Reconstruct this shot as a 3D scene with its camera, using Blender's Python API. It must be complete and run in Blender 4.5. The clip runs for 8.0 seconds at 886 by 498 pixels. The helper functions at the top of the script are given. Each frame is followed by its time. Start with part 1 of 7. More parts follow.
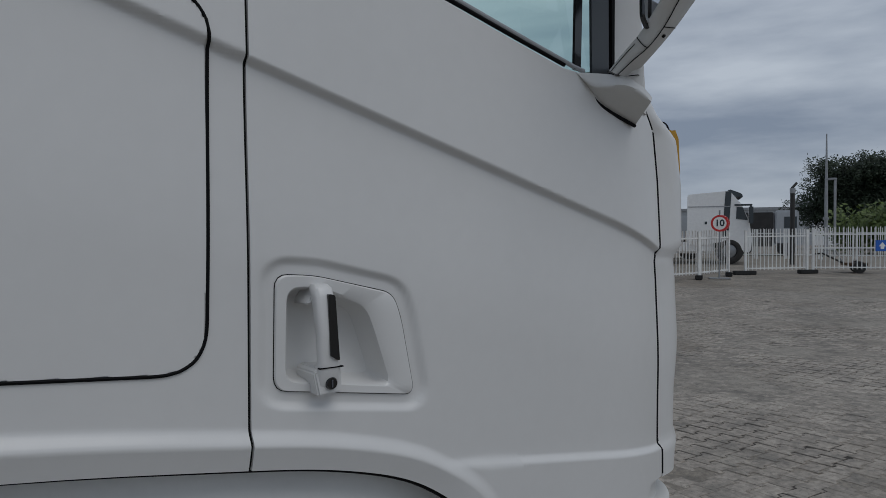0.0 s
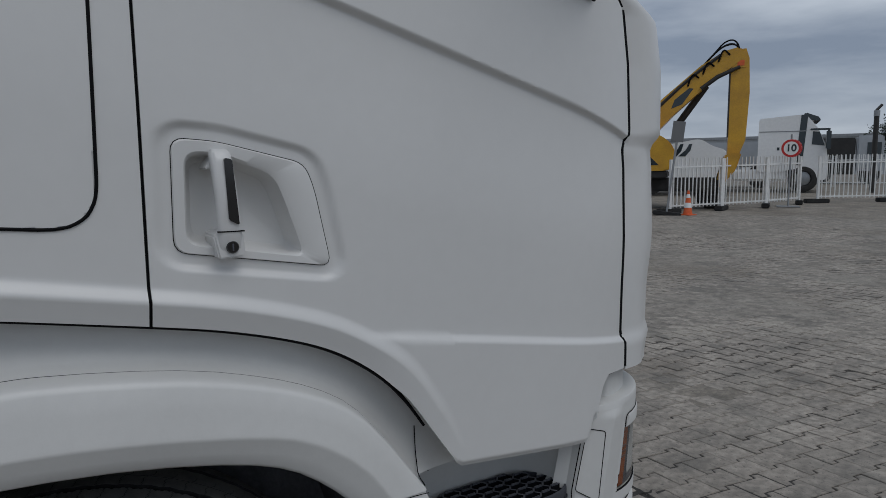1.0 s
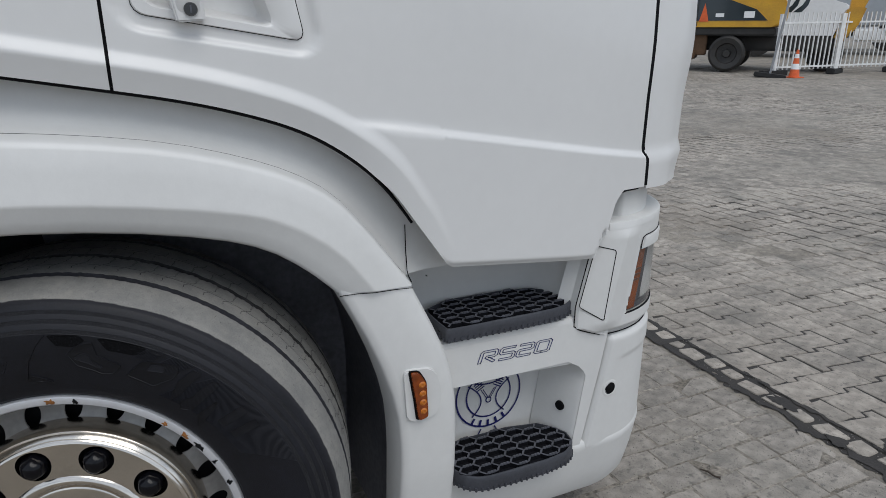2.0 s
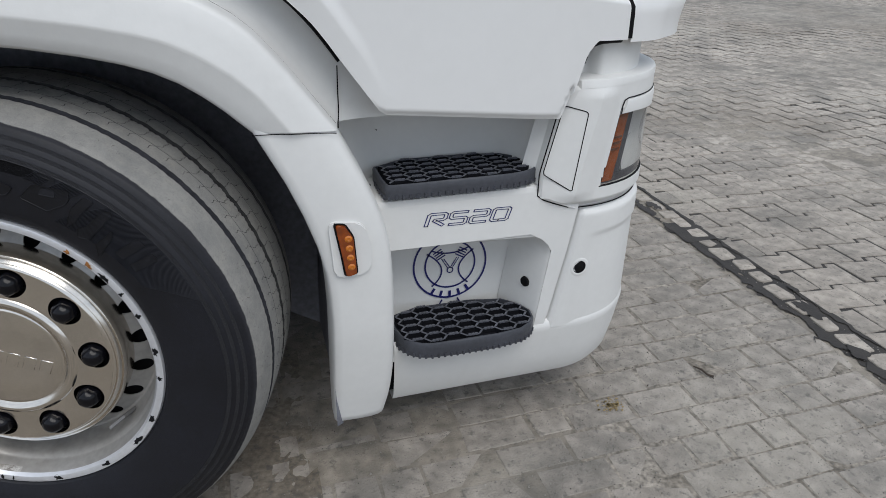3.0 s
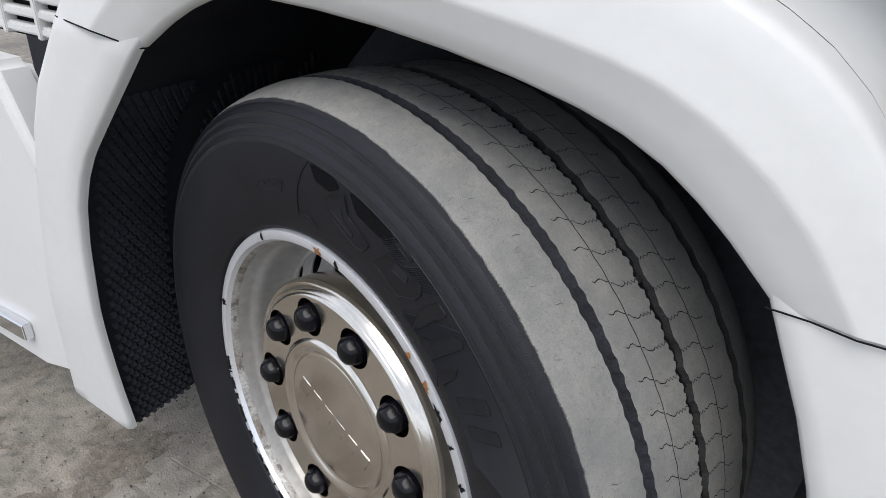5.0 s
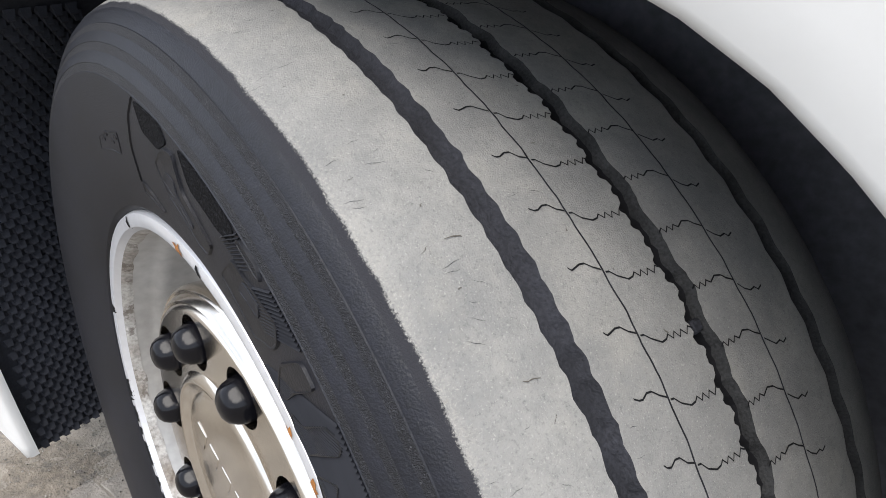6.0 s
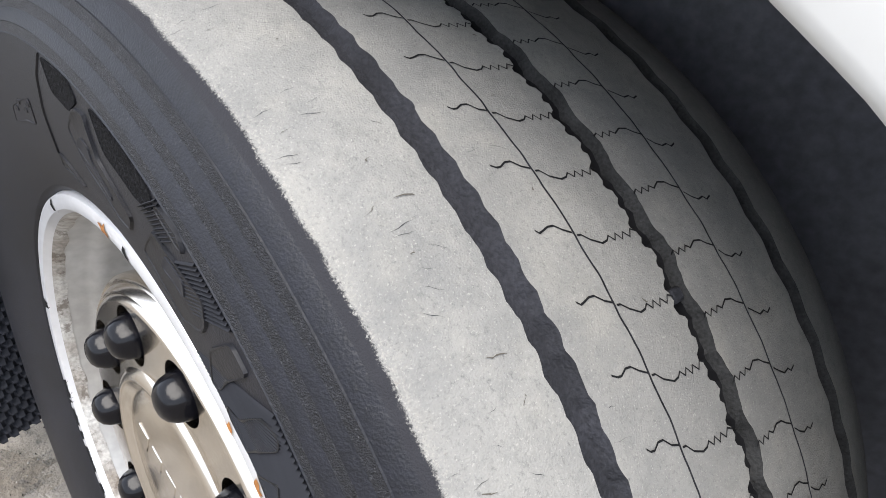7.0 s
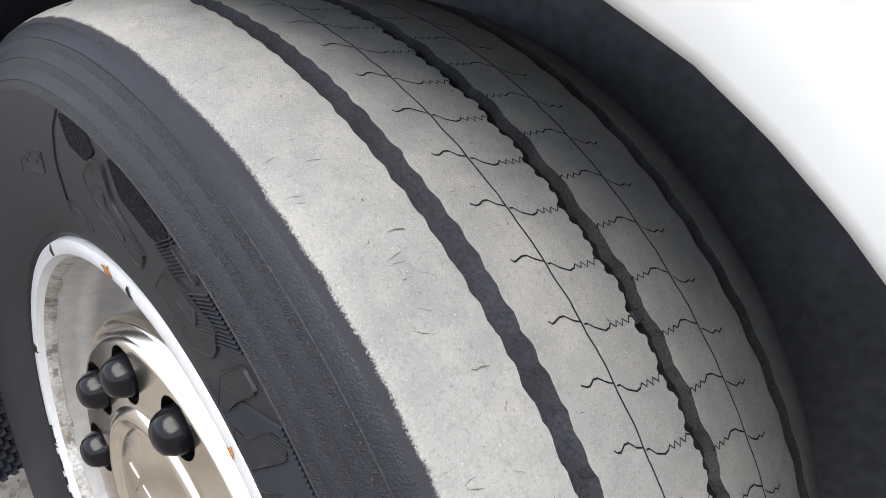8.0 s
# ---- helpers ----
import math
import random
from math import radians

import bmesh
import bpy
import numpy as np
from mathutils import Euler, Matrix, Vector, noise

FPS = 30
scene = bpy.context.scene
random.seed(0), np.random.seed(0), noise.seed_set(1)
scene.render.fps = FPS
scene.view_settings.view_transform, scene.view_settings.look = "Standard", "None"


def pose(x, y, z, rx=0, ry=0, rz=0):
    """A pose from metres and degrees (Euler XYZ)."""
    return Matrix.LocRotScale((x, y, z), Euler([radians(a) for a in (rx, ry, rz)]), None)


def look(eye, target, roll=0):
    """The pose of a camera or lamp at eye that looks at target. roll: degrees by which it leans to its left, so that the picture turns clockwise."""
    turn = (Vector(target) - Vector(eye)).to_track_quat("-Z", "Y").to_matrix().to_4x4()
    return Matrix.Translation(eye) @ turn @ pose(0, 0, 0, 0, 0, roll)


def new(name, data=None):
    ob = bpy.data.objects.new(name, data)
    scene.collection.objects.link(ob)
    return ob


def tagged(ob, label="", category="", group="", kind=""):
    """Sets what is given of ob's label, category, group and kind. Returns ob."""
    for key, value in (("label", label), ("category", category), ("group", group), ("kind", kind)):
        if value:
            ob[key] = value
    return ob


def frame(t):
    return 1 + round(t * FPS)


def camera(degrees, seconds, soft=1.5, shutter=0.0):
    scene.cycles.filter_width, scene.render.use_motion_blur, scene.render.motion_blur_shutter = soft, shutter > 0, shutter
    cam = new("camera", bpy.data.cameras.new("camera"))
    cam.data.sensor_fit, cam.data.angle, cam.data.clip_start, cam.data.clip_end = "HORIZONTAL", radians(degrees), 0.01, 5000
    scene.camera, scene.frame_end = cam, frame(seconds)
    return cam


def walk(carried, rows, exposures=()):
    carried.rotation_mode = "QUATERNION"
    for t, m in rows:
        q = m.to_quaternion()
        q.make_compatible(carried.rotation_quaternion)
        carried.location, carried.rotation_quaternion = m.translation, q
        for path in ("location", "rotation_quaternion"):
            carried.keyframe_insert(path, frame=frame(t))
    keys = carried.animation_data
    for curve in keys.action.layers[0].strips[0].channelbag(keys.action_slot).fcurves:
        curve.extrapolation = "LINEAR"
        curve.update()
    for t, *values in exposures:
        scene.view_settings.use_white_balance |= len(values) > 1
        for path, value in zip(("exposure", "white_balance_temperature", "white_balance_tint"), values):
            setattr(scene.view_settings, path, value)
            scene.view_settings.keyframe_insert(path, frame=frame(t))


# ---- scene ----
cam = camera(67.5, 8.0, soft=0.6)
PATH = [
    (0, (-0.445, -0.984, 1.652), (0.774, 0.601, 1.62), -0.1),
    (0.5, (-0.346, -1.052, 1.607), (0.842, 0.554, 1.506), -0.2),
    (1, (-0.218, -1.13, 1.541), (0.836, 0.553, 1.305), -0.4),
    (1.5, (-0.129, -1.188, 1.456), (0.769, 0.548, 1.035), -0.2),
    (2, (-0.036, -1.188, 1.387), (0.759, 0.537, 0.76), 0.2),
    (2.2, (0.023, -1.185, 1.365), (0.774, 0.532, 0.665), 0.3),
    (3.3, (0.353, -1.252, 1.235), (0.718, 0.479, 0.302), 1.1),
    (3.5, (0.395, -1.238, 1.228), (0.619, 0.513, 0.286), 1.4),
    (4, (0.411, -1.048, 1.229), (0.253, 0.695, 0.26), 1.8),
    (4.2, (0.397, -0.956, 1.208), (0.039, 0.778, 0.277), 2.6),
    (4.5, (0.342, -0.785, 1.228), (-0.238, 0.873, 0.272), 2.5),
    (4.7, (0.309, -0.701, 1.219), (-0.407, 0.909, 0.273), 2.6),
    (5.8, (0.222, -0.32, 1.09), (-0.804, 1.099, 0.125), 3.1),
    (6, (0.206, -0.287, 1.059), (-0.762, 1.168, 0.085), 3.0),
    (6.5, (0.195, -0.259, 1.037), (-0.705, 1.235, 0.058), 3.4),
    (7, (0.196, -0.259, 1.025), (-0.682, 1.25, 0.048), 3.6),
    (7.5, (0.195, -0.262, 1.018), (-0.645, 1.301, 0.094), 3.4),
    (8, (0.211, -0.297, 1.036), (-0.639, 1.303, 0.189), 3.6),
]
EXPOSURES = [(0, -0.38, 6380, 10), (1, -0.3, 6380, 10), (2, 0.54, 6480, 10), (3.5, 0.88, 6500, 10), (4.7, 1.1, 6560, 11), (5.7, 1.64, 6700, 12), (6, 1.94, 6720, 12), (6.5, 2.22, 6720, 12), (7, 2.27, 6720, 12), (8, 2.23, 6720, 12)]
walk(cam, [(t, look(eye, target, roll)) for t, eye, target, roll in PATH], EXPOSURES)

# ---- world and sun: an overcast sky ----
world = bpy.data.worlds.new("sky")
scene.world = world
world.use_nodes = True
wt = world.node_tree
wt.nodes.clear()
W = wt.nodes.new
sky = W("ShaderNodeTexSky")
sky.sky_type, sky.sun_disc = "NISHITA", False
sky.sun_elevation, sky.sun_rotation = radians(78), radians(180)
coord, mapping = W("ShaderNodeTexCoord"), W("ShaderNodeMapping")
mapping.inputs["Scale"].default_value = (1.2, 1.2, 5.5)
clouds = W("ShaderNodeTexNoise")
clouds.inputs["Scale"].default_value, clouds.inputs["Detail"].default_value = 2.1, 7
clouds.inputs["Roughness"].default_value = 0.52
ramp = W("ShaderNodeValToRGB")
ramp.color_ramp.elements[0].position, ramp.color_ramp.elements[0].color = 0.34, (3.6, 4.3, 5.5, 1)
ramp.color_ramp.elements[1].position, ramp.color_ramp.elements[1].color = 0.66, (8.4, 9.2, 10.2, 1)
mix, back, out = W("ShaderNodeMix"), W("ShaderNodeBackground"), W("ShaderNodeOutputWorld")
mix.data_type = "RGBA"
mix.inputs["Factor"].default_value = 0.88
back.inputs["Strength"].default_value = 0.075
L = wt.links.new
L(coord.outputs["Generated"], mapping.inputs["Vector"])
L(mapping.outputs["Vector"], clouds.inputs["Vector"])
L(clouds.outputs["Fac"], ramp.inputs["Fac"])
L(sky.outputs["Color"], mix.inputs["A"])
L(ramp.outputs["Color"], mix.inputs["B"])
L(mix.outputs["Result"], back.inputs["Color"])
L(back.outputs["Background"], out.inputs["Surface"])

sun_data = bpy.data.lights.new("sun", "SUN")
sun_data.energy, sun_data.angle, sun_data.color = 0.9, radians(40), (1, 0.97, 0.92)
sun = new("sun", sun_data)
sun.matrix_basis = look((1.2, -6, 10), (0, 0, 0))


# ---- materials ----
def material(name, color, rough=0.5, metal=0.0, var=0.0, scale=8.0, second=None, bump=0.0, bump_scale=60.0, coat=0.0, rough_var=0.0, fine=0.0, spec=0.5):
    """A surface with stains at one scale, grain at a finer one, and fine relief."""
    m = bpy.data.materials.new(name)
    m.use_nodes = True
    t = m.node_tree
    N, link = t.nodes.new, t.links.new
    b = t.nodes["Principled BSDF"]
    b.inputs["Base Color"].default_value = (*color, 1)
    b.inputs["Roughness"].default_value, b.inputs["Metallic"].default_value = rough, metal
    b.inputs["Specular IOR Level"].default_value = spec
    b.inputs["Coat Weight"].default_value, b.inputs["Coat Roughness"].default_value = coat, 0.12
    tc = N("ShaderNodeTexCoord")
    if var or rough_var or fine:
        n1 = N("ShaderNodeTexNoise")
        n1.inputs["Scale"].default_value, n1.inputs["Detail"].default_value = scale, 6
        n2 = N("ShaderNodeTexNoise")
        n2.inputs["Scale"].default_value, n2.inputs["Detail"].default_value = scale * 14, 3
        link(tc.outputs["Object"], n1.inputs["Vector"])
        link(tc.outputs["Object"], n2.inputs["Vector"])
        r = N("ShaderNodeValToRGB")
        r.color_ramp.elements[0].position, r.color_ramp.elements[1].position = 0.36, 0.68
        r.color_ramp.elements[0].color = (*color, 1)
        other = second or tuple(c * (1 - var) for c in color)
        r.color_ramp.elements[1].color = (*other, 1)
        link(n1.outputs["Fac"], r.inputs["Fac"])
        mm = N("ShaderNodeMix")
        mm.data_type, mm.blend_type = "RGBA", "MULTIPLY"
        mm.inputs["Factor"].default_value = 1.0
        mr = N("ShaderNodeMapRange")
        mr.inputs["From Min"].default_value, mr.inputs["From Max"].default_value = 0.3, 0.7
        mr.inputs["To Min"].default_value, mr.inputs["To Max"].default_value = 1 - fine, 1 + fine
        link(n2.outputs["Fac"], mr.inputs["Value"])
        link(r.outputs["Color"], mm.inputs["A"])
        link(mr.outputs["Result"], mm.inputs["B"])
        link(mm.outputs["Result"], b.inputs["Base Color"])
        if rough_var:
            rr = N("ShaderNodeMapRange")
            rr.inputs["To Min"].default_value, rr.inputs["To Max"].default_value = rough - rough_var, rough + rough_var
            link(n1.outputs["Fac"], rr.inputs["Value"])
            link(rr.outputs["Result"], b.inputs["Roughness"])
    if bump:
        n3, bp = N("ShaderNodeTexNoise"), N("ShaderNodeBump")
        n3.inputs["Scale"].default_value, n3.inputs["Detail"].default_value = bump_scale, 4
        link(tc.outputs["Object"], n3.inputs["Vector"])
        link(n3.outputs["Fac"], bp.inputs["Height"])
        bp.inputs["Strength"].default_value, bp.inputs["Distance"].default_value = bump, 0.004
        link(bp.outputs["Normal"], b.inputs["Normal"])
    return m


PAINT = material("white_cab_paint", (0.69, 0.686, 0.674), 0.42, var=0.03, scale=2.2, coat=0.25, rough_var=0.06, fine=0.01, bump=0.015, bump_scale=220)
PLASTIC = material("white_moulded_plastic", (0.665, 0.661, 0.643), 0.5, var=0.06, scale=3.5, coat=0.1, rough_var=0.06, fine=0.015, bump=0.03, bump_scale=160)
UNDER = material("grey_white_under_panel", (0.66, 0.66, 0.65), 0.55, var=0.12, scale=4, fine=0.03)
BLACK = material("black_rubber_seal", (0.005, 0.005, 0.006), 0.7, spec=0.12)
# Black plastic coloured far paler, to brighten the shaded wheel house.
LINER = material("lightened_arch_liner", (0.19, 0.195, 0.225), 0.6, spec=0.5, var=0.3, scale=5, fine=0.2, bump=0.2, bump_scale=120)
MAT_RUBBER = material("black_spray_mat", (0.026, 0.028, 0.036), 0.75, spec=0.3, var=0.3, scale=9, fine=0.2, bump=0.2, bump_scale=200)
STEP = material("dark_grey_step_plastic", (0.05, 0.053, 0.064), 0.5, var=0.2, scale=9, fine=0.12, bump=0.15, bump_scale=300)
# Step plastic in two tones: shade in the pockets, light on the rib tops.
STEP_POCKET = material("shaded_step_pocket", (0.007, 0.0075, 0.0105), 0.85, spec=0.15, var=0.3, scale=14, fine=0.2, bump=0.2, bump_scale=300)
STEP_RIB = material("pale_step_rib", (0.105, 0.109, 0.128), 0.42, var=0.35, scale=25, fine=0.2)
GLOSS_BLACK = material("gloss_black", (0.008, 0.008, 0.009), 0.12, coat=0.5)
NUT = material("black_cap_plastic", (0.005, 0.005, 0.007), 0.2, var=0.3, scale=40, bump=0.05, bump_scale=300, spec=0.25)
STEEL = material("polished_stainless", (0.7, 0.65, 0.585), 0.17, 1.0, var=0.1, scale=12, rough_var=0.05, fine=0.03, bump=0.03, bump_scale=90)
INK = material("dark_blue_print", (0.012, 0.014, 0.11), 0.4)
AMBER = material("amber_lens", (0.24, 0.045, 0.003), 0.12, coat=0.6, var=0.4, scale=60)
AMBER_BRIGHT = material("amber_reflector_cell", (0.6, 0.17, 0.01), 0.15, coat=0.6, var=0.4, scale=90)
BROWN_AMBER = material("brown_amber", (0.09, 0.03, 0.012), 0.3, coat=0.3)
AMBER_DARK = material("amber_strip", (0.27, 0.062, 0.01), 0.2, coat=0.6, var=0.35, scale=30)
CHROME = material("lamp_reflector", (0.75, 0.76, 0.78), 0.12, 1.0)
RUST = material("rust", (0.33, 0.13, 0.03), 0.85, var=0.5, scale=60, fine=0.4, bump=0.5, bump_scale=300)


def glass(name, tint, rough=0.0):
    m = bpy.data.materials.new(name)
    m.use_nodes = True
    b = m.node_tree.nodes["Principled BSDF"]
    b.inputs["Base Color"].default_value = (*tint, 1)
    b.inputs["Roughness"].default_value, b.inputs["Transmission Weight"].default_value, b.inputs["IOR"].default_value = rough, 1.0, 1.45
    return m


GLASS = glass("green_tinted_glass", (0.62, 1.0, 0.84))
SILL_TRIM = material("satin_moulding", (0.32, 0.33, 0.34), 0.22, coat=0.4)
FRAME_GREY = material("charcoal_frame", (0.045, 0.052, 0.058), 0.35, coat=0.2)
LENS = glass("clear_lamp_lens", (0.93, 0.95, 0.95), 0.03)


# ---- mesh helpers ----
def part(name, bm, mat, parent=None, label="", smooth=40):
    """Links a bmesh as one mesh object under its thing or part."""
    me = bpy.data.meshes.new(name)
    bmesh.ops.recalc_face_normals(bm, faces=bm.faces[:])
    for f in bm.faces:
        f.smooth = smooth > 0
    if 0 < smooth < 180:
        for e in bm.edges:
            if len(e.link_faces) == 2 and e.calc_face_angle(0) > radians(smooth):
                e.smooth = False
    bm.to_mesh(me)
    bm.free()
    for m in mat if isinstance(mat, (list, tuple)) else (mat,):
        me.materials.append(m)
    ob = new(name, me)
    if parent is not None:
        ob.parent = parent
    if label:
        ob["label"] = label
    return ob


def thing(name, label, category, m=Matrix(), group="", kind=""):
    ob = new(name)
    ob.empty_display_size = 0.1
    ob.matrix_basis = m
    return tagged(ob, label, category, group, kind)


def grid_bm(rows, closed_u=False, closed_v=False, bm=None, keep=None):
    """Quads over rows of points."""
    bm = bm or bmesh.new()
    vs = [[bm.verts.new(p) for p in row] for row in rows]
    nu, nv = len(vs), len(vs[0])
    for i in range(nu if closed_u else nu - 1):
        for j in range(nv if closed_v else nv - 1):
            q = (vs[i][j], vs[(i + 1) % nu][j], vs[(i + 1) % nu][(j + 1) % nv], vs[i][(j + 1) % nv])
            if keep is None or keep(sum((v.co for v in q), Vector()) / 4):
                bm.faces.new(q)
    if keep is not None:
        bmesh.ops.delete(bm, geom=[v for v in bm.verts if not v.link_faces], context="VERTS")
    return bm


def lip(bm, way):
    """Gives an open sheet a folded edge."""
    edges = [e for e in bm.edges if e.is_boundary]
    got = bmesh.ops.extrude_edge_only(bm, edges=edges)["geom"]
    bmesh.ops.translate(bm, verts=[v for v in got if isinstance(v, bmesh.types.BMVert)], vec=way)
    return bm


def slab(outline, lo, hi, axis="z", bevel=0.0, bm=None, seg=2):
    """A prism over an outline of two coordinates, along the axis."""
    bm = bm or bmesh.new()
    put = {"z": lambda a, b, c: (a, b, c), "y": lambda a, b, c: (a, c, b), "x": lambda a, b, c: (c, a, b)}[axis]
    v0 = [bm.verts.new(put(a, b, lo)) for a, b in outline]
    v1 = [bm.verts.new(put(a, b, hi)) for a, b in outline]
    n = len(outline)
    fs = [bm.faces.new(v0[::-1]), bm.faces.new(v1)] + [bm.faces.new((v0[i], v0[(i + 1) % n], v1[(i + 1) % n], v1[i])) for i in range(n)]
    if bevel:
        es = {e for f in fs for e in f.edges}
        bmesh.ops.bevel(bm, geom=list(es), offset=bevel, segments=seg, affect="EDGES", clamp_overlap=True)
    return bm


def box(x0, x1, y0, y1, z0, z1, bevel=0.0, bm=None, seg=2):
    return slab([(x0, y0), (x1, y0), (x1, y1), (x0, y1)], z0, z1, "z", bevel, bm, seg)


def tube(path, r, n=8, bm=None, caps=True):
    """A round bar along a path; r is one radius or one for each point."""
    bm = bm or bmesh.new()
    path = [Vector(p) for p in path]
    rows = []
    for i, p in enumerate(path):
        d = (path[min(i + 1, len(path) - 1)] - path[max(i - 1, 0)]).normalized()
        a = d.orthogonal().normalized() if i == 0 else (rows_a - d * rows_a.dot(d)).normalized()
        rows_a = a
        b = d.cross(a)
        rr = r[i] if isinstance(r, (list, tuple)) else r
        rows.append([p + (a * math.cos(2 * math.pi * k / n) + b * math.sin(2 * math.pi * k / n)) * rr for k in range(n)])
    before = set(bm.verts)
    grid_bm(rows, False, True, bm)
    if caps:
        ends = [[v for v in bm.verts if v not in before]]
        bm.faces.new(ends[0][:n][::-1])
        bm.faces.new(ends[0][-n:])
    return bm


def lathe(profile, n=48, bm=None, ring=True):
    """Turns (outward, radius) round the y axis; outward is -y."""
    rows = [[(r * math.sin(2 * math.pi * k / n), -a, r * math.cos(2 * math.pi * k / n)) for a, r in profile] for k in range(n)]
    bm = grid_bm(rows, True, False, bm)
    bmesh.ops.remove_doubles(bm, verts=bm.verts[:], dist=1e-6)
    return bm


def tab(x, pts):
    return float(np.interp(x, [p[0] for p in pts], [p[1] for p in pts]))


def rounded(pts, times=2, closed=False):
    """Cuts the corners of a line of points."""
    pts = [Vector(p) for p in pts]
    for _ in range(times):
        out = [] if closed else [pts[0]]
        n = len(pts)
        for i in range(n if closed else n - 1):
            a, b = pts[i], pts[(i + 1) % n]
            out += [a.lerp(b, 0.25), a.lerp(b, 0.75)]
        if not closed:
            out.append(pts[-1])
        pts = out
    return pts


def even(pts, n, closed=False):
    """n points at even steps along a line of points."""
    p = np.array([tuple(v) for v in pts] + ([tuple(pts[0])] if closed else []))
    s = np.concatenate([[0], np.cumsum(np.linalg.norm(np.diff(p, axis=0), axis=1))])
    u = np.linspace(0, s[-1], n + 1)[:-1] if closed else np.linspace(0, s[-1], n)
    return [Vector([float(np.interp(k, s, p[:, i])) for i in range(p.shape[1])]) for k in u]


def step01(a, b, x):
    t = min(max((x - a) / (b - a), 0), 1)
    return t * t * (3 - 2 * t)


def poly_distance(x, z, poly):
    """Signed distance to a closed outline, negative inside."""
    d, inside = 1e9, False
    for i in range(len(poly)):
        (x0, z0), (x1, z1) = poly[i - 1], poly[i]
        ex, ez = x1 - x0, z1 - z0
        t = min(max(((x - x0) * ex + (z - z0) * ez) / (ex * ex + ez * ez), 0), 1)
        d = min(d, math.hypot(x - x0 - t * ex, z - z0 - t * ez))
        if (z0 > z) != (z1 > z) and x < x0 + (z - z0) / (z1 - z0) * ex:
            inside = not inside
    return -d if inside else d


def lettering(name, text, size, mat, parent, m, outline=0.0, shear=0.0, depth=0.001, stretch=1.0):
    """Words in the built-in font, as a mesh."""
    cu = bpy.data.curves.new(name, "FONT")
    cu.body, cu.size, cu.shear, cu.align_x, cu.align_y = text, size, shear, "CENTER", "CENTER"
    cu.offset = 0.03 * size
    if outline:
        cu.fill_mode, cu.bevel_depth, cu.bevel_resolution = "NONE", outline, 0
    else:
        cu.extrude = depth
    tmp = new(name + "_curve", cu)
    me = bpy.data.meshes.new_from_object(tmp.evaluated_get(bpy.context.evaluated_depsgraph_get()))
    bpy.data.objects.remove(tmp)
    bpy.data.curves.remove(cu)
    me.name = name
    me.materials.clear()
    me.materials.append(mat)
    ob = new(name, me)
    ob.parent = parent
    ob.matrix_basis = m @ Matrix.Diagonal((stretch, 1, 1, 1))
    return ob


# ---- ground: paved yard ----
def ground_z(x, y):
    """The yard is level by the truck and rises gently towards the fence."""
    s = 0.82 * x + 0.57 * y - 4
    return 0.0265 * min(max(s, 0), 26)


def paving_material(name, a, b, dark, rand=0.25, scale=1.3):
    m = material(name, a, 0.85, var=0.2, scale=scale, second=b, fine=0.3, bump=0.9, bump_scale=170)
    t = m.node_tree
    N, link = t.nodes.new, t.links.new
    bs = t.nodes["Principled BSDF"]
    old = bs.inputs["Base Color"].links[0].from_socket
    info, mr, mx = N("ShaderNodeObjectInfo"), N("ShaderNodeMapRange"), N("ShaderNodeMix")
    geo = N("ShaderNodeNewGeometry")
    add = N("ShaderNodeMath")
    add.operation = "ADD"
    link(info.outputs["Random"], add.inputs[0])
    link(geo.outputs["Random Per Island"], add.inputs[1])
    mr.inputs["From Max"].default_value = 2.0
    mr.inputs["To Min"].default_value, mr.inputs["To Max"].default_value = 1 - rand, 1 + rand * 0.6
    link(add.outputs["Value"], mr.inputs["Value"])
    mx.data_type, mx.blend_type = "RGBA", "MULTIPLY"
    mx.inputs["Factor"].default_value = 1
    link(old, mx.inputs["A"])
    link(mr.outputs["Result"], mx.inputs["B"])
    tc = t.nodes["Texture Coordinate"] if "Texture Coordinate" in t.nodes else N("ShaderNodeTexCoord")
    place = N("ShaderNodeNewGeometry").outputs["Position"]
    last = mx.outputs["Result"]
    for scale, lo, hi, most, tone in ((0.3, 0.5, 0.62, 0.45, (0.17, 0.143, 0.112, 1)), (1.0, 0.52, 0.64, 0.4, (0.36, 0.33, 0.28, 1)), (3.2, 0.5, 0.66, 0.55, (0.12, 0.113, 0.1, 1)), (38, 0.55, 0.68, 0.7, (0.085, 0.08, 0.072, 1)), (150, 0.6, 0.7, 0.65, (0.06, 0.056, 0.052, 1)), (210, 0.64, 0.72, 0.7, (0.42, 0.4, 0.37, 1))):
        n, r, x = N("ShaderNodeTexNoise"), N("ShaderNodeMapRange"), N("ShaderNodeMix")
        n.inputs["Scale"].default_value, n.inputs["Detail"].default_value, n.inputs["Roughness"].default_value = scale, 6, 0.65
        link(place, n.inputs["Vector"])
        r.inputs["From Min"].default_value, r.inputs["From Max"].default_value, r.inputs["To Max"].default_value = lo, hi, most
        link(n.outputs["Fac"], r.inputs["Value"])
        x.data_type = "RGBA"
        x.inputs["B"].default_value = tone
        link(r.outputs["Result"], x.inputs["Factor"])
        link(last, x.inputs["A"])
        last = x.outputs["Result"]
    link(last, bs.inputs["Base Color"])
    return m


